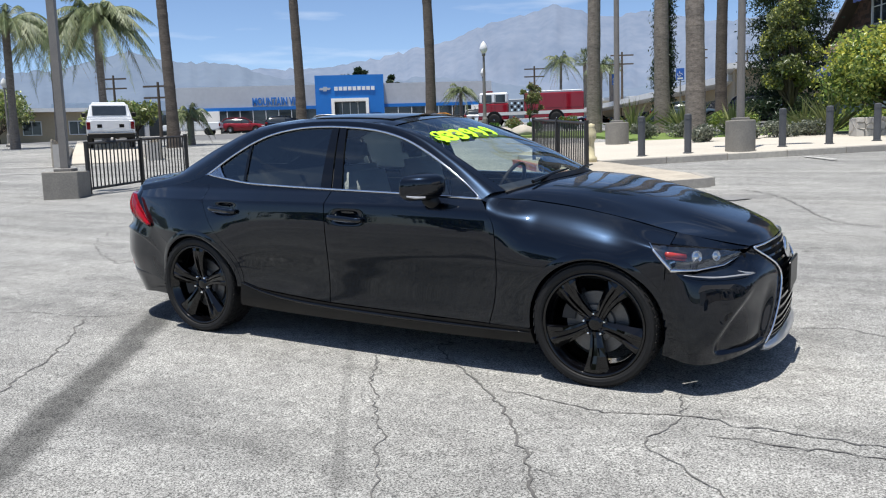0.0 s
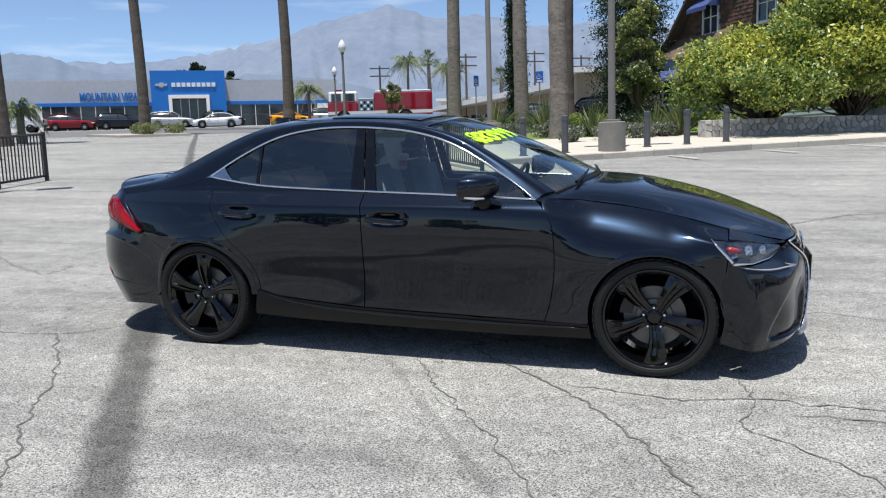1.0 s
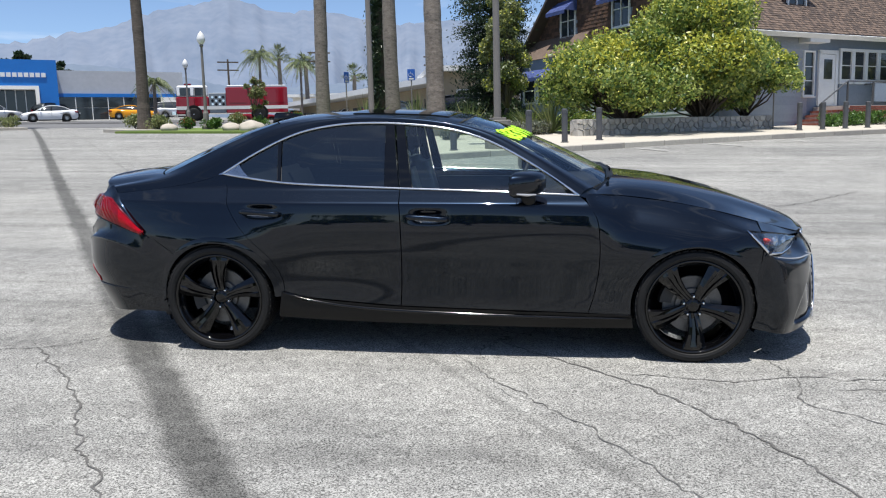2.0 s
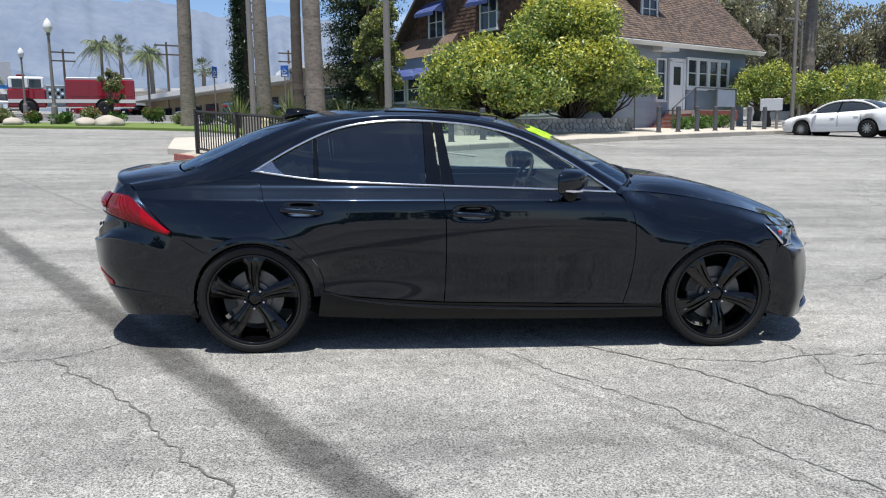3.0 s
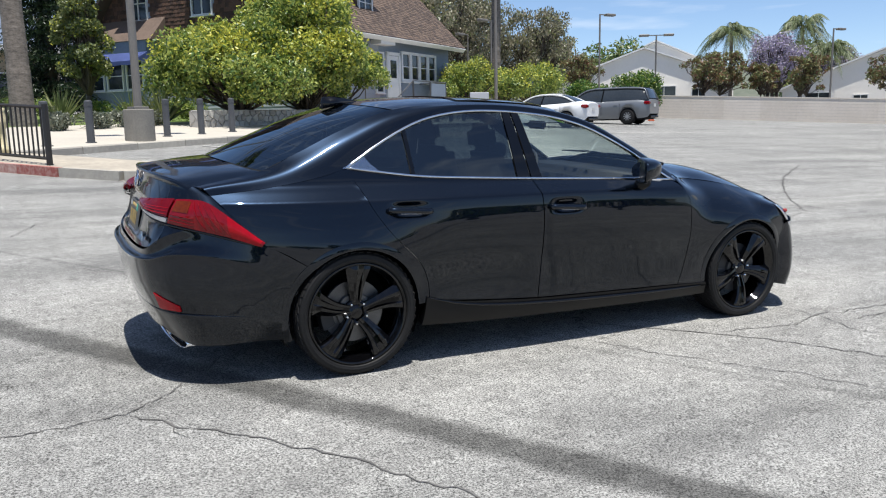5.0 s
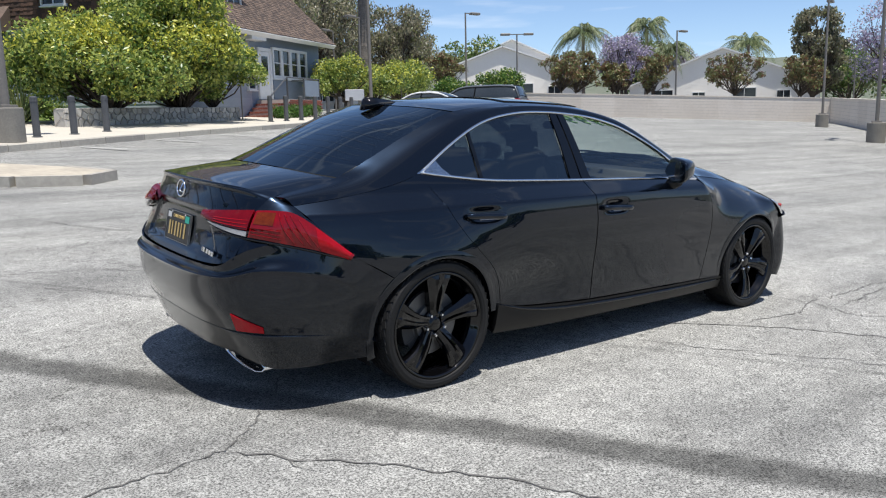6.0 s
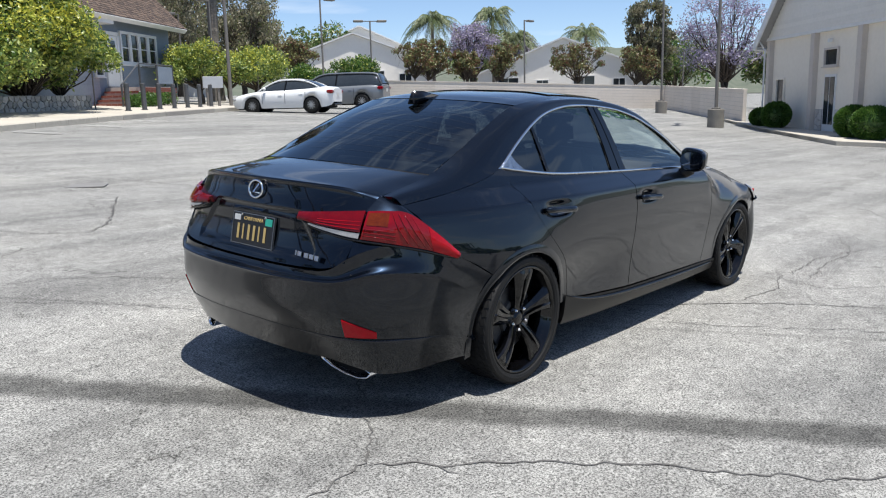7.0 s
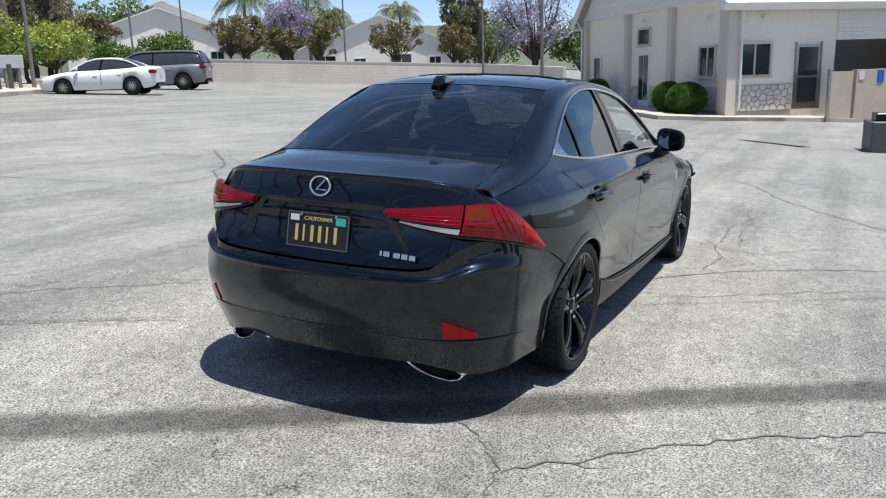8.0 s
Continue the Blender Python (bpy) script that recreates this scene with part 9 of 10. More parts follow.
def spiky_plant(x, y, h, seed, n=70):
    rnd = random.Random(seed)
    t = thing("spiky_plant", at(x, y, 0, 0.1), "strap-leaved spiky plant on the lawn", "plant")
    bm = bmesh.new()
    for k in range(n):
        a, e = rnd.random() * 6.283, radians(rnd.uniform(25, 85))
        d = Vector((math.cos(a) * math.cos(e), math.sin(a) * math.cos(e), math.sin(e)))
        side = Vector((-math.sin(a), math.cos(a), 0)) * 0.03
        ln = h * rnd.uniform(0.7, 1.15)
        p, q = d * ln * 0.5, d * ln + Vector((0, 0, -0.15 * ln * math.cos(e)))
        v = [bm.verts.new(z) for z in (-side * 0.4, side * 0.4, p + side, q, p - side)]
        bm.faces.new(v)
    part("leaf_rosette", bm, LEAF_OLIVE, t)


for k, (x, y, h) in enumerate(((-6.4, 26.6, 1.5), (-4.6, 28.4, 1.6), (-3.9, 24.2, 1.3), (-1.9, 22.5, 1.2), (1.0, 22.0, 1.5), (0.2, 22.6, 1.3))):
    spiky_plant(x, y, h, 400 + k)
for k, (x, y, r) in enumerate(((-13.2, 29.2, 0.45), (-12.2, 29.0, 0.6), (-16.4, 29.6, 0.4))):
    bm = bmesh.new()
    bmesh.ops.create_icosphere(bm, subdivisions=3, radius=r)
    for v in bm.verts:
        v.co *= 1 + 0.16 * noise.noise(v.co * 2.5 + Vector((k, 0, 0)))
        v.co.z *= 0.55
    ob = part("boulder", bm, mat("pale_boulder", (0.48, 0.43, 0.36), (0.34, 0.31, 0.27), 3, 0.9, bump=0.5, bscale=12), smooth=True)
    ob.matrix_basis = at(x, y, 30 * k, 0.2)
    tagged(ob, "pale rounded boulder on the lawn", "boulder")

# ---- parked vehicles ----
def parked_car(name, m, paint, label, L, W, H, wheelbase, prof, cabin, category="car", hub=0.32, group=""):
    """prof: (x, low, high) of the lower body from tail to nose; cabin: (x, z) of the side window line, tail to nose, over the belt."""
    c = thing(name, m, label, category, group)
    hw = W / 2
    lo_f, hi_f = smooth1([p[0] for p in prof], [p[1] for p in prof]), smooth1([p[0] for p in prof], [p[2] for p in prof])
    x0, x1 = prof[0][0], prof[-1][0]
    fa = (x0 + x1) / 2 + wheelbase / 2
    ra = fa - wheelbase
    grid = []
    n = 44
    for i in range(n + 1):
        x = x0 + (x1 - x0) * i / n
        e = abs(2 * i / n - 1)
        w = hw * (1 - 0.22 * max(0, (e - 0.72) / 0.28) ** 2)
        zl, zh = lo_f(x), hi_f(x)
        arch_z = zl
        for ax in (fa, ra):
            if abs(x - ax) < hub * 1.18:
                arch_z = max(arch_z, hub + math.sqrt(max(0, (hub * 1.18) ** 2 - (x - ax) ** 2)))
        sec = [(w * 0.90, arch_z), (w * 0.985, arch_z + (zh - arch_z) * 0.22), (w, zl + (zh - zl) * 0.62 if zl + (zh - zl) * 0.62 > arch_z + 0.04 else arch_z + 0.05), (w * 0.965, zl + (zh - zl) * 0.86), (w * 0.86, zh - 0.015), (w * 0.45, zh + 0.015), (0, zh + 0.02)]
        grid.append([Vector((x, -y, z)) for y, z in sec] + [Vector((x, y, z)) for y, z in reversed(sec[:-1])])
    bm = bmesh.new()
    vs = [[bm.verts.new(p) for p in col] for col in grid]
    for a, b in zip(vs, vs[1:]):
        for j in range(len(a) - 1):
            f = bm.faces.new((a[j], b[j], b[j + 1], a[j + 1]))
            f.smooth = True
    for end in (vs[0], vs[-1]):
        bm.faces.new(end)
    bmesh.ops.recalc_face_normals(bm, faces=bm.faces)
    body = part("body", bm, paint, c)
    part("underbody", a_box(x0 + 0.25, x1 - 0.25, -hw * 0.8, hw * 0.8, 0.16, 0.42), MATTE_BLACK, c)
    # cabin glass and roof
    cz = smooth1([p[0] for p in cabin], [p[1] for p in cabin])
    bm = bmesh.new()
    cols = []
    m_ = 26
    for i in range(m_ + 1):
        x = cabin[0][0] + (cabin[-1][0] - cabin[0][0]) * i / m_
        zt, zb = cz(x), hi_f(x) - 0.04
        t = (zt - zb) / (H - zb)
        wt = hw * (0.86 - 0.20 * max(t, 0))
        cols.append([bm.verts.new(p) for p in ((x, -hw * 0.86, zb), (x, -wt, zt - 0.03), (x, -wt * 0.6, zt + 0.015), (x, 0, zt + 0.025), (x, wt * 0.6, zt + 0.015), (x, wt, zt - 0.03), (x, hw * 0.86, zb))])
    for a, b in zip(cols, cols[1:]):
        for j in range(6):
            bm.faces.new((a[j], b[j], b[j + 1], a[j + 1])).smooth = True
    bmesh.ops.recalc_face_normals(bm, faces=bm.faces)
    part("glass", bm, WINDOW_DARK, c, "dark window glass")
    top = [p[0] for p in cabin if p[1] > H - 0.16]
    bm = bmesh.new()
    cols = []
    for i in range(13):
        x = top[0] + (top[-1] - top[0]) * i / 12
        zt = cz(x)
        wt = hw * 0.665
        cols.append([bm.verts.new(p) for p in ((x, -wt - 0.012, zt - 0.055), (x, -wt, zt - 0.012), (x, -wt * 0.6, zt + 0.033), (x, 0, zt + 0.043), (x, wt * 0.6, zt + 0.033), (x, wt, zt - 0.012), (x, wt + 0.012, zt - 0.055))])
    for a, b in zip(cols, cols[1:]):
        for j in range(6):
            bm.faces.new((a[j], b[j], b[j + 1], a[j + 1])).smooth = True
    bmesh.ops.solidify(bm, geom=bm.faces[:], thickness=0.02)
    part("roof", bm, paint, c)
    # pillars follow the window line, and one stands mid-door
    for s in (-1, 1):
        line = []
        for i in range(19):
            x = cabin[0][0] + (cabin[-1][0] - cabin[0][0]) * i / 18
            zt, zb = cz(x), hi_f(x) - 0.04
            t = (zt - zb) / (H - zb)
            line.append((x, s * (hw * (0.86 - 0.20 * max(t, 0)) + 0.006), zt - 0.03))
        bm = bmesh.new()
        tube(bm, line, 0.035, 6)
        part("pillar", bm, paint, c, smooth=True)
        xm = (fa + ra) / 2 - 0.15
        bm = bmesh.new()
        zb = hi_f(xm) - 0.03
        t = (cz(xm) - zb) / (H - zb)
        tube(bm, [(xm + 0.02, s * hw * 0.872, zb), (xm - 0.06, s * (hw * (0.86 - 0.2 * t) + 0.008), cz(xm) - 0.04)], 0.035, 4)
        part("pillar", bm, SATIN_BLACK, c)
        for xx in (xm - 0.02, xm + 1.02, xm - 0.95):
            zl = lo_f(xx)
            part("door_seam", a_box(xx - 0.006, xx + 0.006, s * hw * 1.004 - 0.012, s * hw * 1.004 + 0.002, max(zl, 0.3) + 0.10, hi_f(xx) - 0.14), SATIN_BLACK, c)
        for xx in (xm + 0.2, xm - 0.75):
            part("handle", a_box(xx - 0.09, xx + 0.09, s * hw * 0.992 - 0.02, s * hw * 0.992 + 0.02, hi_f(xx) - 0.24, hi_f(xx) - 0.205, bevel=0.008), paint, c)
        bm = bmesh.new()
        bmesh.ops.create_uvsphere(bm, u_segments=12, v_segments=8, radius=1)
        for v in bm.verts:
            v.co = Vector((fa - 0.62 + v.co.x * 0.07, s * (hw + 0.06) + v.co.y * 0.11, hi_f(fa - 0.62) + 0.09 + v.co.z * 0.07))
        part("mirror", bm, paint, c, smooth=True)
        # lamps
        part("tail_lamp", a_box(x0 - 0.01, x0 + 0.30, s * hw * 0.80 - 0.18, s * hw * 0.80 + 0.10, hi_f(x0 + 0.1) - 0.27, hi_f(x0 + 0.1) - 0.11, bevel=0.04), RED_LENS, c, "red tail lamp")
        part("head_lamp", a_box(x1 - 0.38, x1 - 0.02, s * hw * 0.74 - 0.2, s * hw * 0.74 + 0.12, hi_f(x1 - 0.15) - 0.19, hi_f(x1 - 0.15) - 0.06, bevel=0.04), CLEAR_LENS, c, "clear head lamp")
        for ax in (fa, ra):
            w = part("wheel", lathe(bmesh.new(), [(hub * 0.62, -0.09), (hub * 0.9, -0.11), (hub, -0.085), (hub, 0.085), (hub * 0.9, 0.11), (hub * 0.62, 0.10)], 28, "y"), RUBBER, c, "black tyre", smooth=True)
            w.matrix_basis = Matrix.Translation((ax, s * (hw - 0.12), hub)) @ (Matrix() if s < 0 else Matrix.Rotation(math.pi, 4, "Z"))
            rim = part("rim", lathe(bmesh.new(), [(hub * 0.66, -0.10), (hub * 0.60, -0.105), (hub * 0.56, -0.06), (0.02, -0.05)], 24, "y"), SATIN_BLACK, w)
            bm = bmesh.new()
            for k in range(10):
                box(bm, 0.05, hub * 0.60, -0.105, -0.075, -0.017, 0.017, Matrix.Rotation(2 * math.pi * k / 10, 4, "Y"))
            lathe(bm, [(0.07, -0.06), (0.07, -0.11), (0.001, -0.112)], 14, "y")
            part("spokes", bm, SILVER_PAINT, w, "silver spokes")
            bm = bmesh.new()
            lathe(bm, [(hub * 1.16, s * -0.01), (hub * 1.16, s * -0.30)], 24, "y", Matrix.Translation((ax, s * (hw - 0.03), hub)))
            part("wheel_well", bm, MATTE_BLACK, c)
    part("plate", a_box(x0 - 0.025, x0 - 0.005, -0.16, 0.16, hi_f(x0 + 0.05) - 0.36, hi_f(x0 + 0.05) - 0.21), PLATE_WHITE, c)
    part("rear_bumper_trim", a_box(x0 - 0.03, x0 + 0.12, -hw * 0.66, hw * 0.66, 0.26, 0.36, bevel=0.03), SATIN_BLACK, c)
    return c


SEDAN = dict(L=4.63, W=1.78, H=1.43, wheelbase=2.70, prof=((-2.31, 0.42, 0.98), (-2.22, 0.30, 1.05), (-1.9, 0.22, 1.08), (-1.2, 0.20, 1.02), (0.0, 0.20, 0.97), (0.9, 0.20, 0.95), (1.5, 0.20, 0.88), (2.0, 0.20, 0.78), (2.22, 0.24, 0.70), (2.32, 0.34, 0.58)),
             cabin=((-1.72, 1.07), (-1.40, 1.24), (-1.02, 1.37), (-0.5, 1.43), (0.0, 1.42), (0.35, 1.35), (0.75, 1.16), (1.12, 0.95)))
VAN = dict(L=5.1, W=1.96, H=1.75, wheelbase=3.0, prof=((-2.56, 0.45, 1.12), (-2.48, 0.30, 1.16), (-2.0, 0.24, 1.14), (0.0, 0.22, 1.08), (1.2, 0.22, 1.05), (1.7, 0.24, 0.98), (2.2, 0.24, 0.86), (2.45, 0.28, 0.72), (2.56, 0.38, 0.6)),
           cabin=((-2.50, 1.18), (-2.36, 1.55), (-2.2, 1.70), (-1.2, 1.75), (0.2, 1.74), (0.7, 1.66), (1.15, 1.40), (1.65, 1.0)))
SUV = dict(L=4.8, W=1.9, H=1.72, wheelbase=2.8, prof=((-2.4, 0.5, 1.10), (-2.3, 0.36, 1.14), (-1.6, 0.28, 1.12), (0.0, 0.27, 1.07), (0.9, 0.27, 1.06), (1.5, 0.27, 1.02), (2.1, 0.28, 0.94), (2.33, 0.32, 0.82), (2.42, 0.42, 0.66)),
           cabin=((-2.34, 1.15), (-2.1, 1.52), (-1.85, 1.66), (-0.9, 1.72), (0.0, 1.70), (0.35, 1.62), (0.75, 1.36), (1.05, 1.06)))
HEAD = math.degrees(math.atan2(0.85, -0.52))
parked_car("white_sedan", at(16.75, 23.5, HEAD) @ Matrix.Scale(0.93, 4), WHITE_PAINT, "white compact sedan parked nose to the kerb", **SEDAN)
parked_car("grey_van", at(23.25, 27.6, HEAD), GREY_PAINT, "dark grey passenger van parked nose to the kerb", **VAN, category="van", hub=0.34)
g = "cars before the showroom"
for k, (x, y, rz, kind, paint, lb) in enumerate(((-61.0, 62.0, 35, SUV, MAROON_PAINT, "maroon sedan-like crossover before the showroom"), (-56.9, 64.6, 38, SUV, BLACK_PAINT, "black crossover before the showroom"), (-52.6, 67.6, 30, SUV, SILVER_PAINT, "silver crossover before the showroom"), (-49.0, 72.0, 75, SUV, BLACK_PAINT, "black crossover near the entrance"),
                                                  (-43.0, 61.5, 215, SEDAN, WHITE_PAINT, "white sedan by the street"), (-41.2, 73.2, 20, SEDAN, YELLOW_PAINT, "yellow-orange coupe by the street"), (-37.5, 76.1, 25, VAN, SILVER_PAINT, "silver passenger van beyond the street"),
                                                  (-18.3, 72.8, 193, SUV, WHITE_PAINT, "white crossover before the long shop"), (-26.4, 81.0, 63, SEDAN, BLACK_PAINT, "black sedan before the long shop"), (-22.8, 81.4, 63, SEDAN, BLUE_GREY_PAINT, "blue-grey sedan before the long shop"), (-30.4, 79.8, 40, SUV, MAROON_PAINT, "maroon crossover before the long shop"),
                                                  (-8.6, 46.5, 10, SEDAN, BLUE_GREY_PAINT, "blue-grey sedan beyond the palms"), (-3.5, 44.5, 10, SUV, BLACK_PAINT, "black crossover beyond the palms"))):
    parked_car("parked_car", at(x, y, rz), paint, lb, **kind, hub=0.33, group=g)


def pickup(m, label):
    t = thing("pickup_truck", m, label, "pickup truck")
    bm = bmesh.new()
    prism(bm, ((-2.95, 0.62), (-2.95, 1.32), (-1.05, 1.34), (-1.05, 1.30), (0.95, 1.28), (1.15, 1.22), (2.75, 1.12), (2.92, 0.95), (2.92, 0.55), (2.3, 0.5), (1.2, 0.48), (-1.2, 0.48), (-2.4, 0.5)), -1.0, 1.0, Matrix.Rotation(radians(90), 4, "X"))
    bmesh.ops.bevel(bm, geom=bm.edges[:], offset=0.09, segments=3, affect="EDGES")
    part("body", bm, WHITE_PAINT, t)
    bm = bmesh.new()
    lo = [bm.verts.new(p) for p in ((-1.05, -0.97, 1.27), (1.15, -0.97, 1.24), (1.15, 0.97, 1.24), (-1.05, 0.97, 1.27))]
    hi = [bm.verts.new(p) for p in ((-0.85, -0.80, 1.98), (0.35, -0.80, 1.98), (0.35, 0.80, 1.98), (-0.85, 0.80, 1.98))]
    for i in range(4):
        bm.faces.new((lo[i], lo[(i + 1) % 4], hi[(i + 1) % 4], hi[i]))
    bm.faces.new(hi)
    bmesh.ops.recalc_face_normals(bm, faces=bm.faces)
    bmesh.ops.bevel(bm, geom=bm.edges[:], offset=0.07, segments=3, affect="EDGES")
    part("cab", bm, WHITE_PAINT, t)
    part("roof", a_box(-0.78, 0.30, -0.72, 0.72, 1.95, 2.015, bevel=0.03), WHITE_PAINT, t)
    part("rear_window", a_box(-0.03, 0.03, -0.72, 0.72, -0.22, 0.22, Matrix.Translation((-0.955, 0, 1.64)) @ pose(0, 0, 0, 0, 16, 0)), WINDOW_DARK, t)
    for s in (-1, 1):
        part("side_window", a_box(-0.7, 0.45, -0.02, 0.02, -0.2, 0.2, Matrix.Translation((0.0, s * 0.895, 1.62)) @ pose(0, 0, 0, s * 13.5, 0, 0)), WINDOW_DARK, t)
        part("tail_lamp", a_box(-2.98, -2.86, s * 0.9 - 0.075, s * 0.9 + 0.075, 0.88, 1.2, bevel=0.02), DARK_RED_LENS, t)
        part("mirror", a_box(0.75, 0.85, s * 1.12 - 0.10, s * 1.12 + 0.10, 1.3, 1.52, bevel=0.03), SATIN_BLACK, t)
        for ax in (-1.75, 1.85):
            w = part("wheel", lathe(bmesh.new(), [(0.24, -0.12), (0.36, -0.13), (0.40, -0.10), (0.40, 0.10), (0.36, 0.13), (0.24, 0.12)], 24, "y"), RUBBER, t, smooth=True)
            w.matrix_basis = Matrix.Translation((ax, s * 0.88, 0.40)) @ (Matrix() if s < 0 else Matrix.Rotation(math.pi, 4, "Z"))
            part("rim", lathe(bmesh.new(), [(0.25, -0.11), (0.2, -0.12), (0.12, -0.09), (0.02, -0.10)], 18, "y"), SILVER_PAINT, w)
    part("bumper", a_box(-3.1, -2.9, -0.95, 0.95, 0.5, 0.72, bevel=0.03), SATIN_BLACK, t, "dark rear bumper")
    part("tow_bar", a_box(-3.22, -3.1, -0.06, 0.06, 0.42, 0.52, bevel=0.01), STEEL, t)
    part("tailgate", a_box(-2.975, -2.94, -0.78, 0.78, 0.78, 1.27, bevel=0.01), WHITE_PAINT, t)
    part("tailgate_bar", a_box(-2.985, -2.975, -0.55, -0.35, 0.95, 1.1), MATTE_BLACK, t)
    part("tailgate_bar", a_box(-2.985, -2.975, 0.35, 0.55, 0.95, 1.1), MATTE_BLACK, t)
    return t


pickup(at(-29.8, 20.4, 143, 0.30) @ pose(0, 0, 0, 0, -math.degrees(math.atan(RAMP_K)), 0), "white pickup truck standing on the display ramp")
pickup(at(-60.5, 54.0, 215), "white pickup truck before the service bays")


def fire_engine(m):
    t = thing("fire_engine", m, "red and white fire engine on the street", "fire engine")
    part("cab", a_box(2.3, 5.0, -1.2, 1.2, 0.55, 2.0, bevel=0.10), RED_PAINT, t)
    part("cab_top", a_box(2.35, 4.9, -1.15, 1.15, 2.0, 2.95, bevel=0.12), WHITE_PAINT, t)
    part("body", a_box(-4.3, 0.9, -1.22, 1.22, 0.6, 2.75, bevel=0.05), RED_PAINT, t)
    part("pump_panel", a_box(0.9, 2.3, -1.15, 1.15, 0.6, 2.3, bevel=0.03), GREY_PAINT, t, "dull grey pump panel")
    part("hose_bed", a_box(-4.2, 0.8, -1.0, 1.0, 2.75, 2.95, bevel=0.03), SILVER_PAINT, t)
    part("light_bar", a_box(3.7, 4.3, -0.9, 0.9, 2.95, 3.12, bevel=0.04), DARK_RED_LENS, t)
    part("windscreen", a_box(4.90, 4.95, -1.0, 1.0, 1.9, 2.75), WINDOW_DARK, t)
    part("front_bumper", a_box(5.0, 5.4, -1.2, 1.2, 0.45, 0.8, bevel=0.05), CHROME, t)
    for s in (-1, 1):
        for x in (2.6, 3.8):
            part("side_window", a_box(x, x + 0.85, s * 1.16 - 0.02, s * 1.16 + 0.02, 2.08, 2.75), WINDOW_DARK, t)
        part("stripe", a_box(-4.3, 5.0, s * 1.225 - 0.006, s * 1.225 + 0.006, 0.92, 1.20), PLATE_WHITE, t)
        for gx in range(4):
            for gz in range(3):
                part("gauge", lathe(bmesh.new(), [(0.001, s * 0.03), (0.10, s * 0.03), (0.12, 0.0)], 12, "y", Matrix.Translation((1.12 + 0.3 * gx, s * 1.15, 1.35 + 0.3 * gz))), CHROME if (gx + gz) % 2 else SATIN_BLACK, t)
        for ax in (3.6, -1.9):
            part("wheel_arch", lathe(bmesh.new(), [(0.001, s * 0.012), (0.68, s * 0.012), (0.70, 0.0)], 28, "y", Matrix.Translation((ax, s * 1.222, 0.60))), MATTE_BLACK, t)
        part("cab_door_gap", a_box(3.50, 3.53, s * 1.203 - 0.005, s * 1.203 + 0.005, 0.75, 2.8), MATTE_BLACK, t)
        for k in range(3):
            part("locker_door", a_box(-4.15 + 1.65 * k, -2.65 + 1.65 * k, s * 1.23 - 0.012, s * 1.23 + 0.012, 1.45, 2.6, bevel=0.01), RED_PAINT, t)
        for ax in (3.6, -1.9):
            w = part("wheel", lathe(bmesh.new(), [(0.3, -0.15), (0.48, -0.16), (0.53, -0.13), (0.53, 0.13), (0.48, 0.16), (0.3, 0.15)], 24, "y"), RUBBER, t, smooth=True)
            w.matrix_basis = Matrix.Translation((ax, s * 1.10, 0.53)) @ (Matrix() if s < 0 else Matrix.Rotation(math.pi, 4, "Z"))
            part("rim", lathe(bmesh.new(), [(0.31, -0.14), (0.26, -0.15), (0.16, -0.10), (0.02, -0.16)], 18, "y"), CHROME, w)


fire_engine(at(-25.6, 61.9, 201.6, 0.0))

# ---- cracks in the asphalt ----
CRACK_DARK = mat("crack_shadow", (0.075, 0.072, 0.068), (0.14, 0.135, 0.13), 3, 0.95, fine=25)


def crack(points, w, seed):
    """A wandering crack: a ragged dark strip with short side branches."""
    rnd = random.Random(seed)
    line = spline([(x, y, 0) for x, y in points], max(8, int(sum(math.hypot(b[0] - a[0], b[1] - a[1]) for a, b in zip(points, points[1:])) / 0.035)))
    runs = []
    jit, off, pts = 0.0, 0.0, []
    for k, p in enumerate(line):
        d = (line[min(k + 1, len(line) - 1)] - line[max(k - 1, 0)]).normalized()
        off = 0.72 * off + rnd.gauss(0, 0.012)
        pts.append(p + Vector((-d.y, d.x, 0)) * off)
    runs.append((pts, w))
    for k in range(len(pts) // 22):
        i = rnd.randrange(2, len(pts) - 2)
        a = rnd.random() * 6.28
        b = [pts[i]]
        for q in range(rnd.randrange(4, 11)):
            a += rnd.gauss(0, 0.45)
            b.append(b[-1] + Vector((math.cos(a), math.sin(a), 0)) * 0.03)
        runs.append((b, w * 0.5))
    bm = bmesh.new()
    for r, ww in runs:
        prev = None
        for k, p in enumerate(r):
            d = (r[min(k + 1, len(r) - 1)] - r[max(k - 1, 0)]).normalized()
            end = min(k, len(r) - 1 - k)
            half = ww * 0.36 * rnd.uniform(0.45, 1.35) * min(1, 0.25 + end / 5)
            s = Vector((-d.y, d.x, 0)) * half
            z = land(p.x, p.y) + (0.004 if p.y < 4 else 0.010)
            cur = (bm.verts.new((p.x + s.x, p.y + s.y, z)), bm.verts.new((p.x - s.x, p.y - s.y, z)))
            if prev:
                bm.faces.new((prev[0], prev[1], cur[1], cur[0]))
            prev = cur
    bmesh.ops.recalc_face_normals(bm, faces=bm.faces)
    return tagged(part("asphalt_crack", bm, CRACK_DARK), "thin dark crack in the asphalt", "crack", "cracks", "structure")


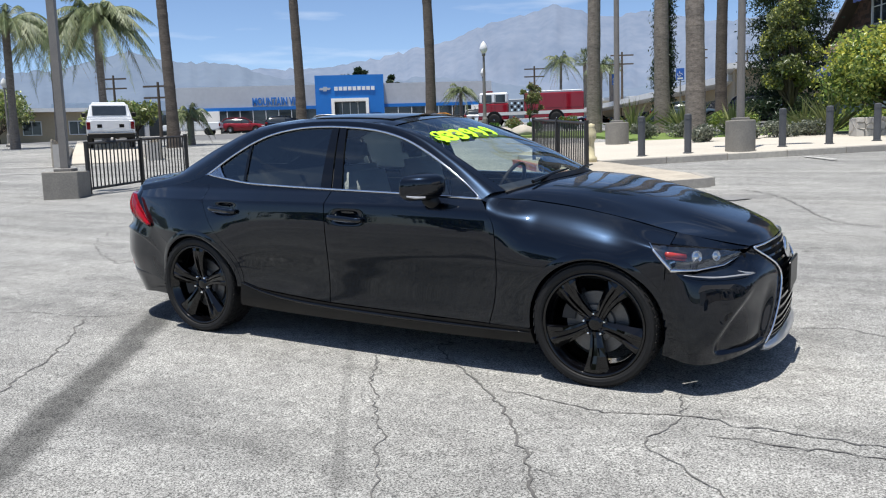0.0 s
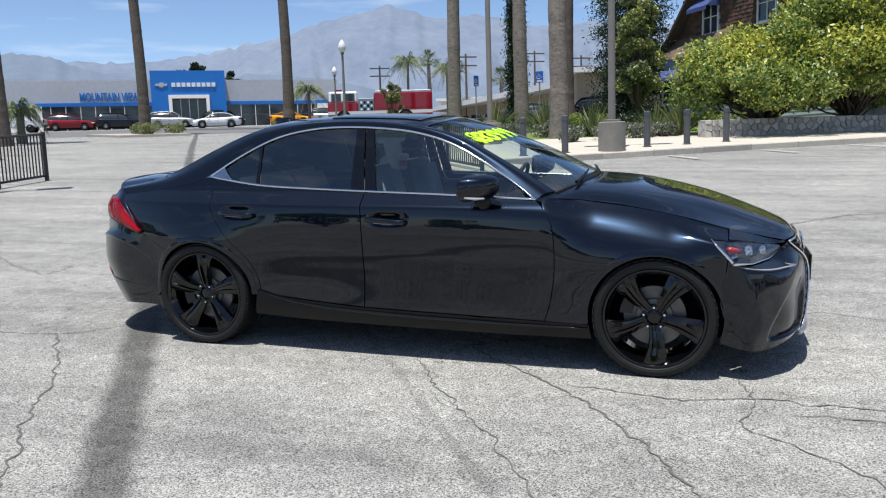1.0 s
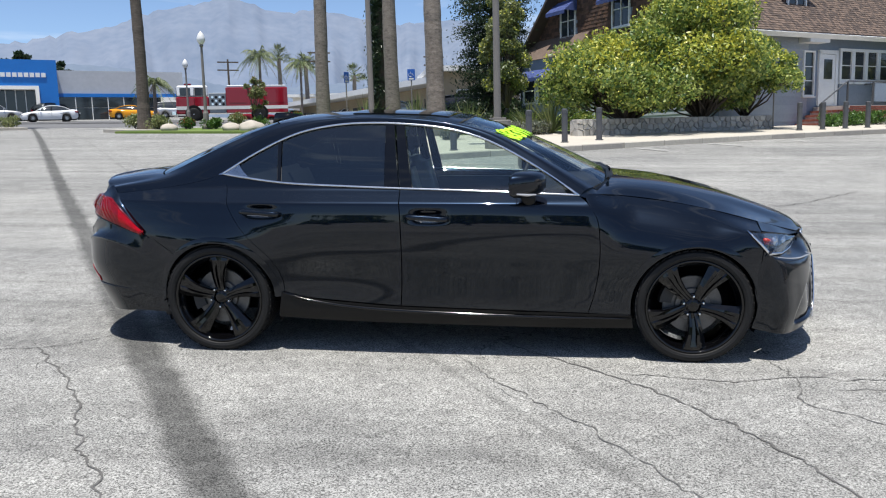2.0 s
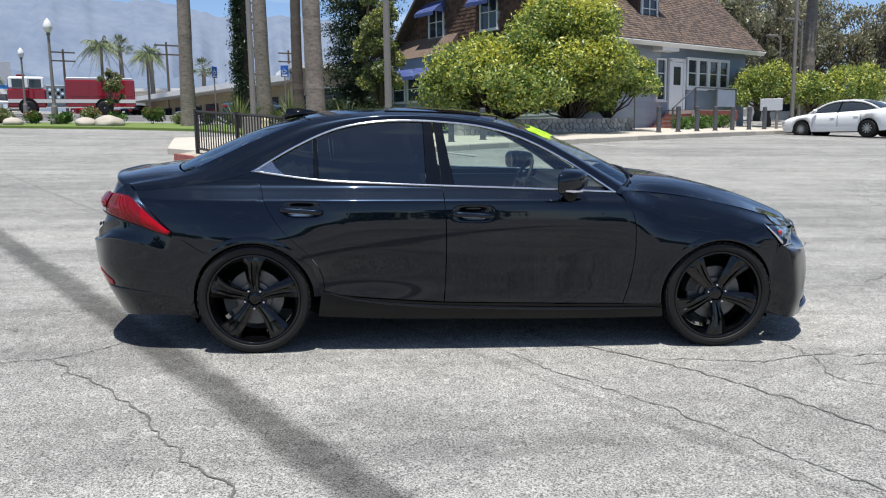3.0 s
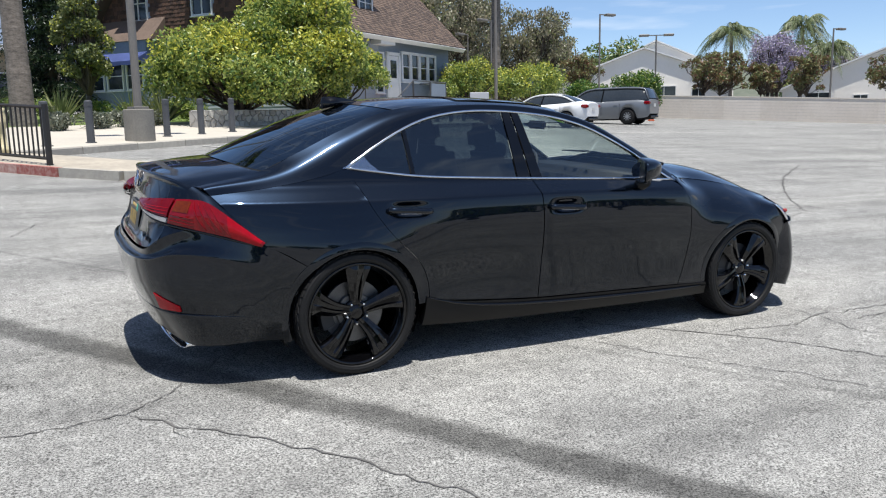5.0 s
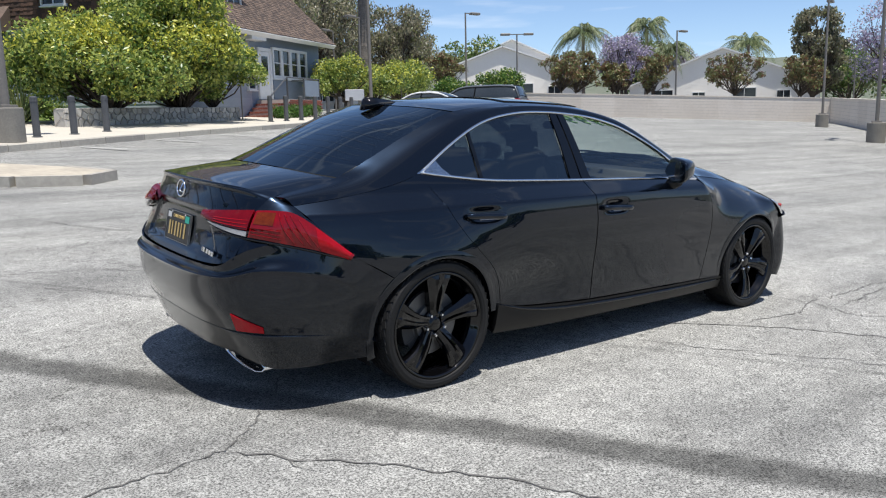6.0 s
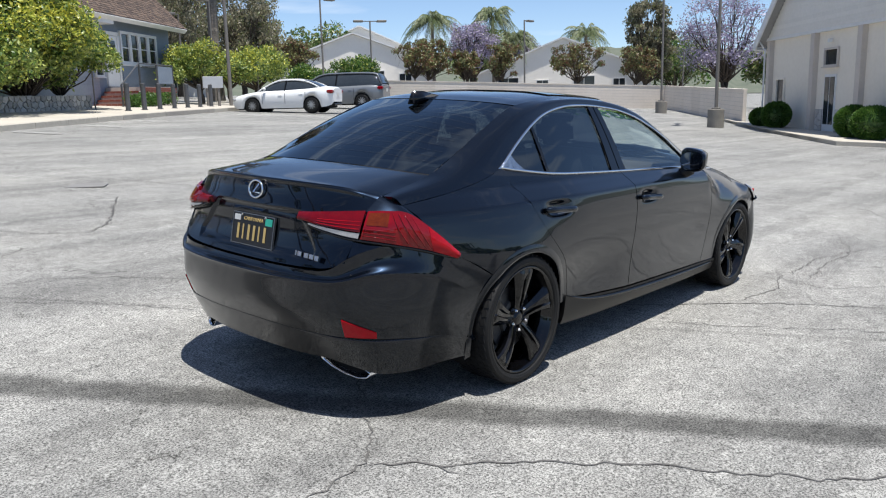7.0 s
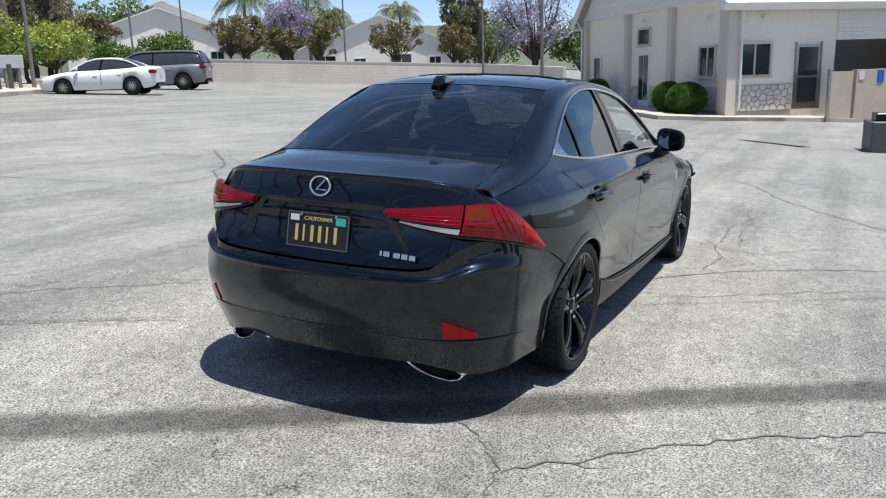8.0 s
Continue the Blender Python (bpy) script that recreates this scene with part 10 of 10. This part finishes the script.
for k, (pts, w) in enumerate((
        (((0.30, -0.55), (0.79, -1.03), (1.23, -1.46), (1.40, -1.75), (1.75, -2.5), (2.1, -3.4)), 0.017),
        (((1.0, -1.10), (1.44, -1.17), (1.89, -1.12), (2.37, -1.13), (2.9, -1.10), (3.8, -1.3)), 0.013),
        (((1.84, -0.80), (1.89, -1.16), (1.83, -1.46), (2.17, -1.78), (2.5, -2.2)), 0.011),
        (((-3.6, -1.25), (-3.08, -0.97), (-2.56, -0.94), (-2.26, -0.62), (-1.9, -0.2)), 0.013),
        (((-2.56, -0.94), (-2.22, -1.26), (-1.87, -1.72), (-1.55, -2.15), (-1.22, -2.58), (-0.9, -3.1)), 0.015),
        (((0.0, -0.85), (0.34, -1.33), (0.64, -1.73), (1.0, -2.25), (1.4, -2.9)), 0.010),
        (((-2.9, 3.1), (-1.95, 2.79), (-1.37, 2.21), (-1.06, 1.87)), 0.012),
        (((-2.68, 2.56), (-2.1, 1.86), (-1.75, 1.3)), 0.010),
        (((-1.84, 5.72), (-1.33, 4.71), (-0.76, 4.71), (0.41, 6.62)), 0.022),
        (((2.6, 5.0), (3.4, 5.9), (4.2, 6.42), (5.6, 7.9)), 0.028),
        (((6.4, -0.1), (6.7, -0.7), (4.8, -1.6), (3.5, -2.5)), 0.020),
        (((3.38, 0.75), (4.09, 1.30), (4.7, 1.77), (6.5, 2.6)), 0.016),
        (((2.18, 0.64), (2.5, 0.74), (2.9, 0.62), (3.6, 0.8)), 0.010),
        (((2.67, 5.28), (2.02, 5.92), (1.26, 8.03), (0.54, 9.05)), 0.024),
        (((-5.5, 6.8), (-4.6, 6.3), (-3.9, 6.7)), 0.02),
        (((-5.6, 2.4), (-4.6, 3.4), (-3.6, 3.2)), 0.014),
        (((6.5, 2.6), (8.2, 4.3), (10.6, 6.3), (13.5, 8.2)), 0.026),
        (((-6.4, 2.0), (-5.1, 1.1), (-4.2, 0.7)), 0.012),
        (((-3.1, 4.1), (-2.8, 5.0), (-2.3, 5.4)), 0.014),
        (((2.05, -1.27), (2.8, -1.2), (3.45, -1.23), (4.4, -0.9)), 0.014))):
    crack(pts, w, 500 + k)
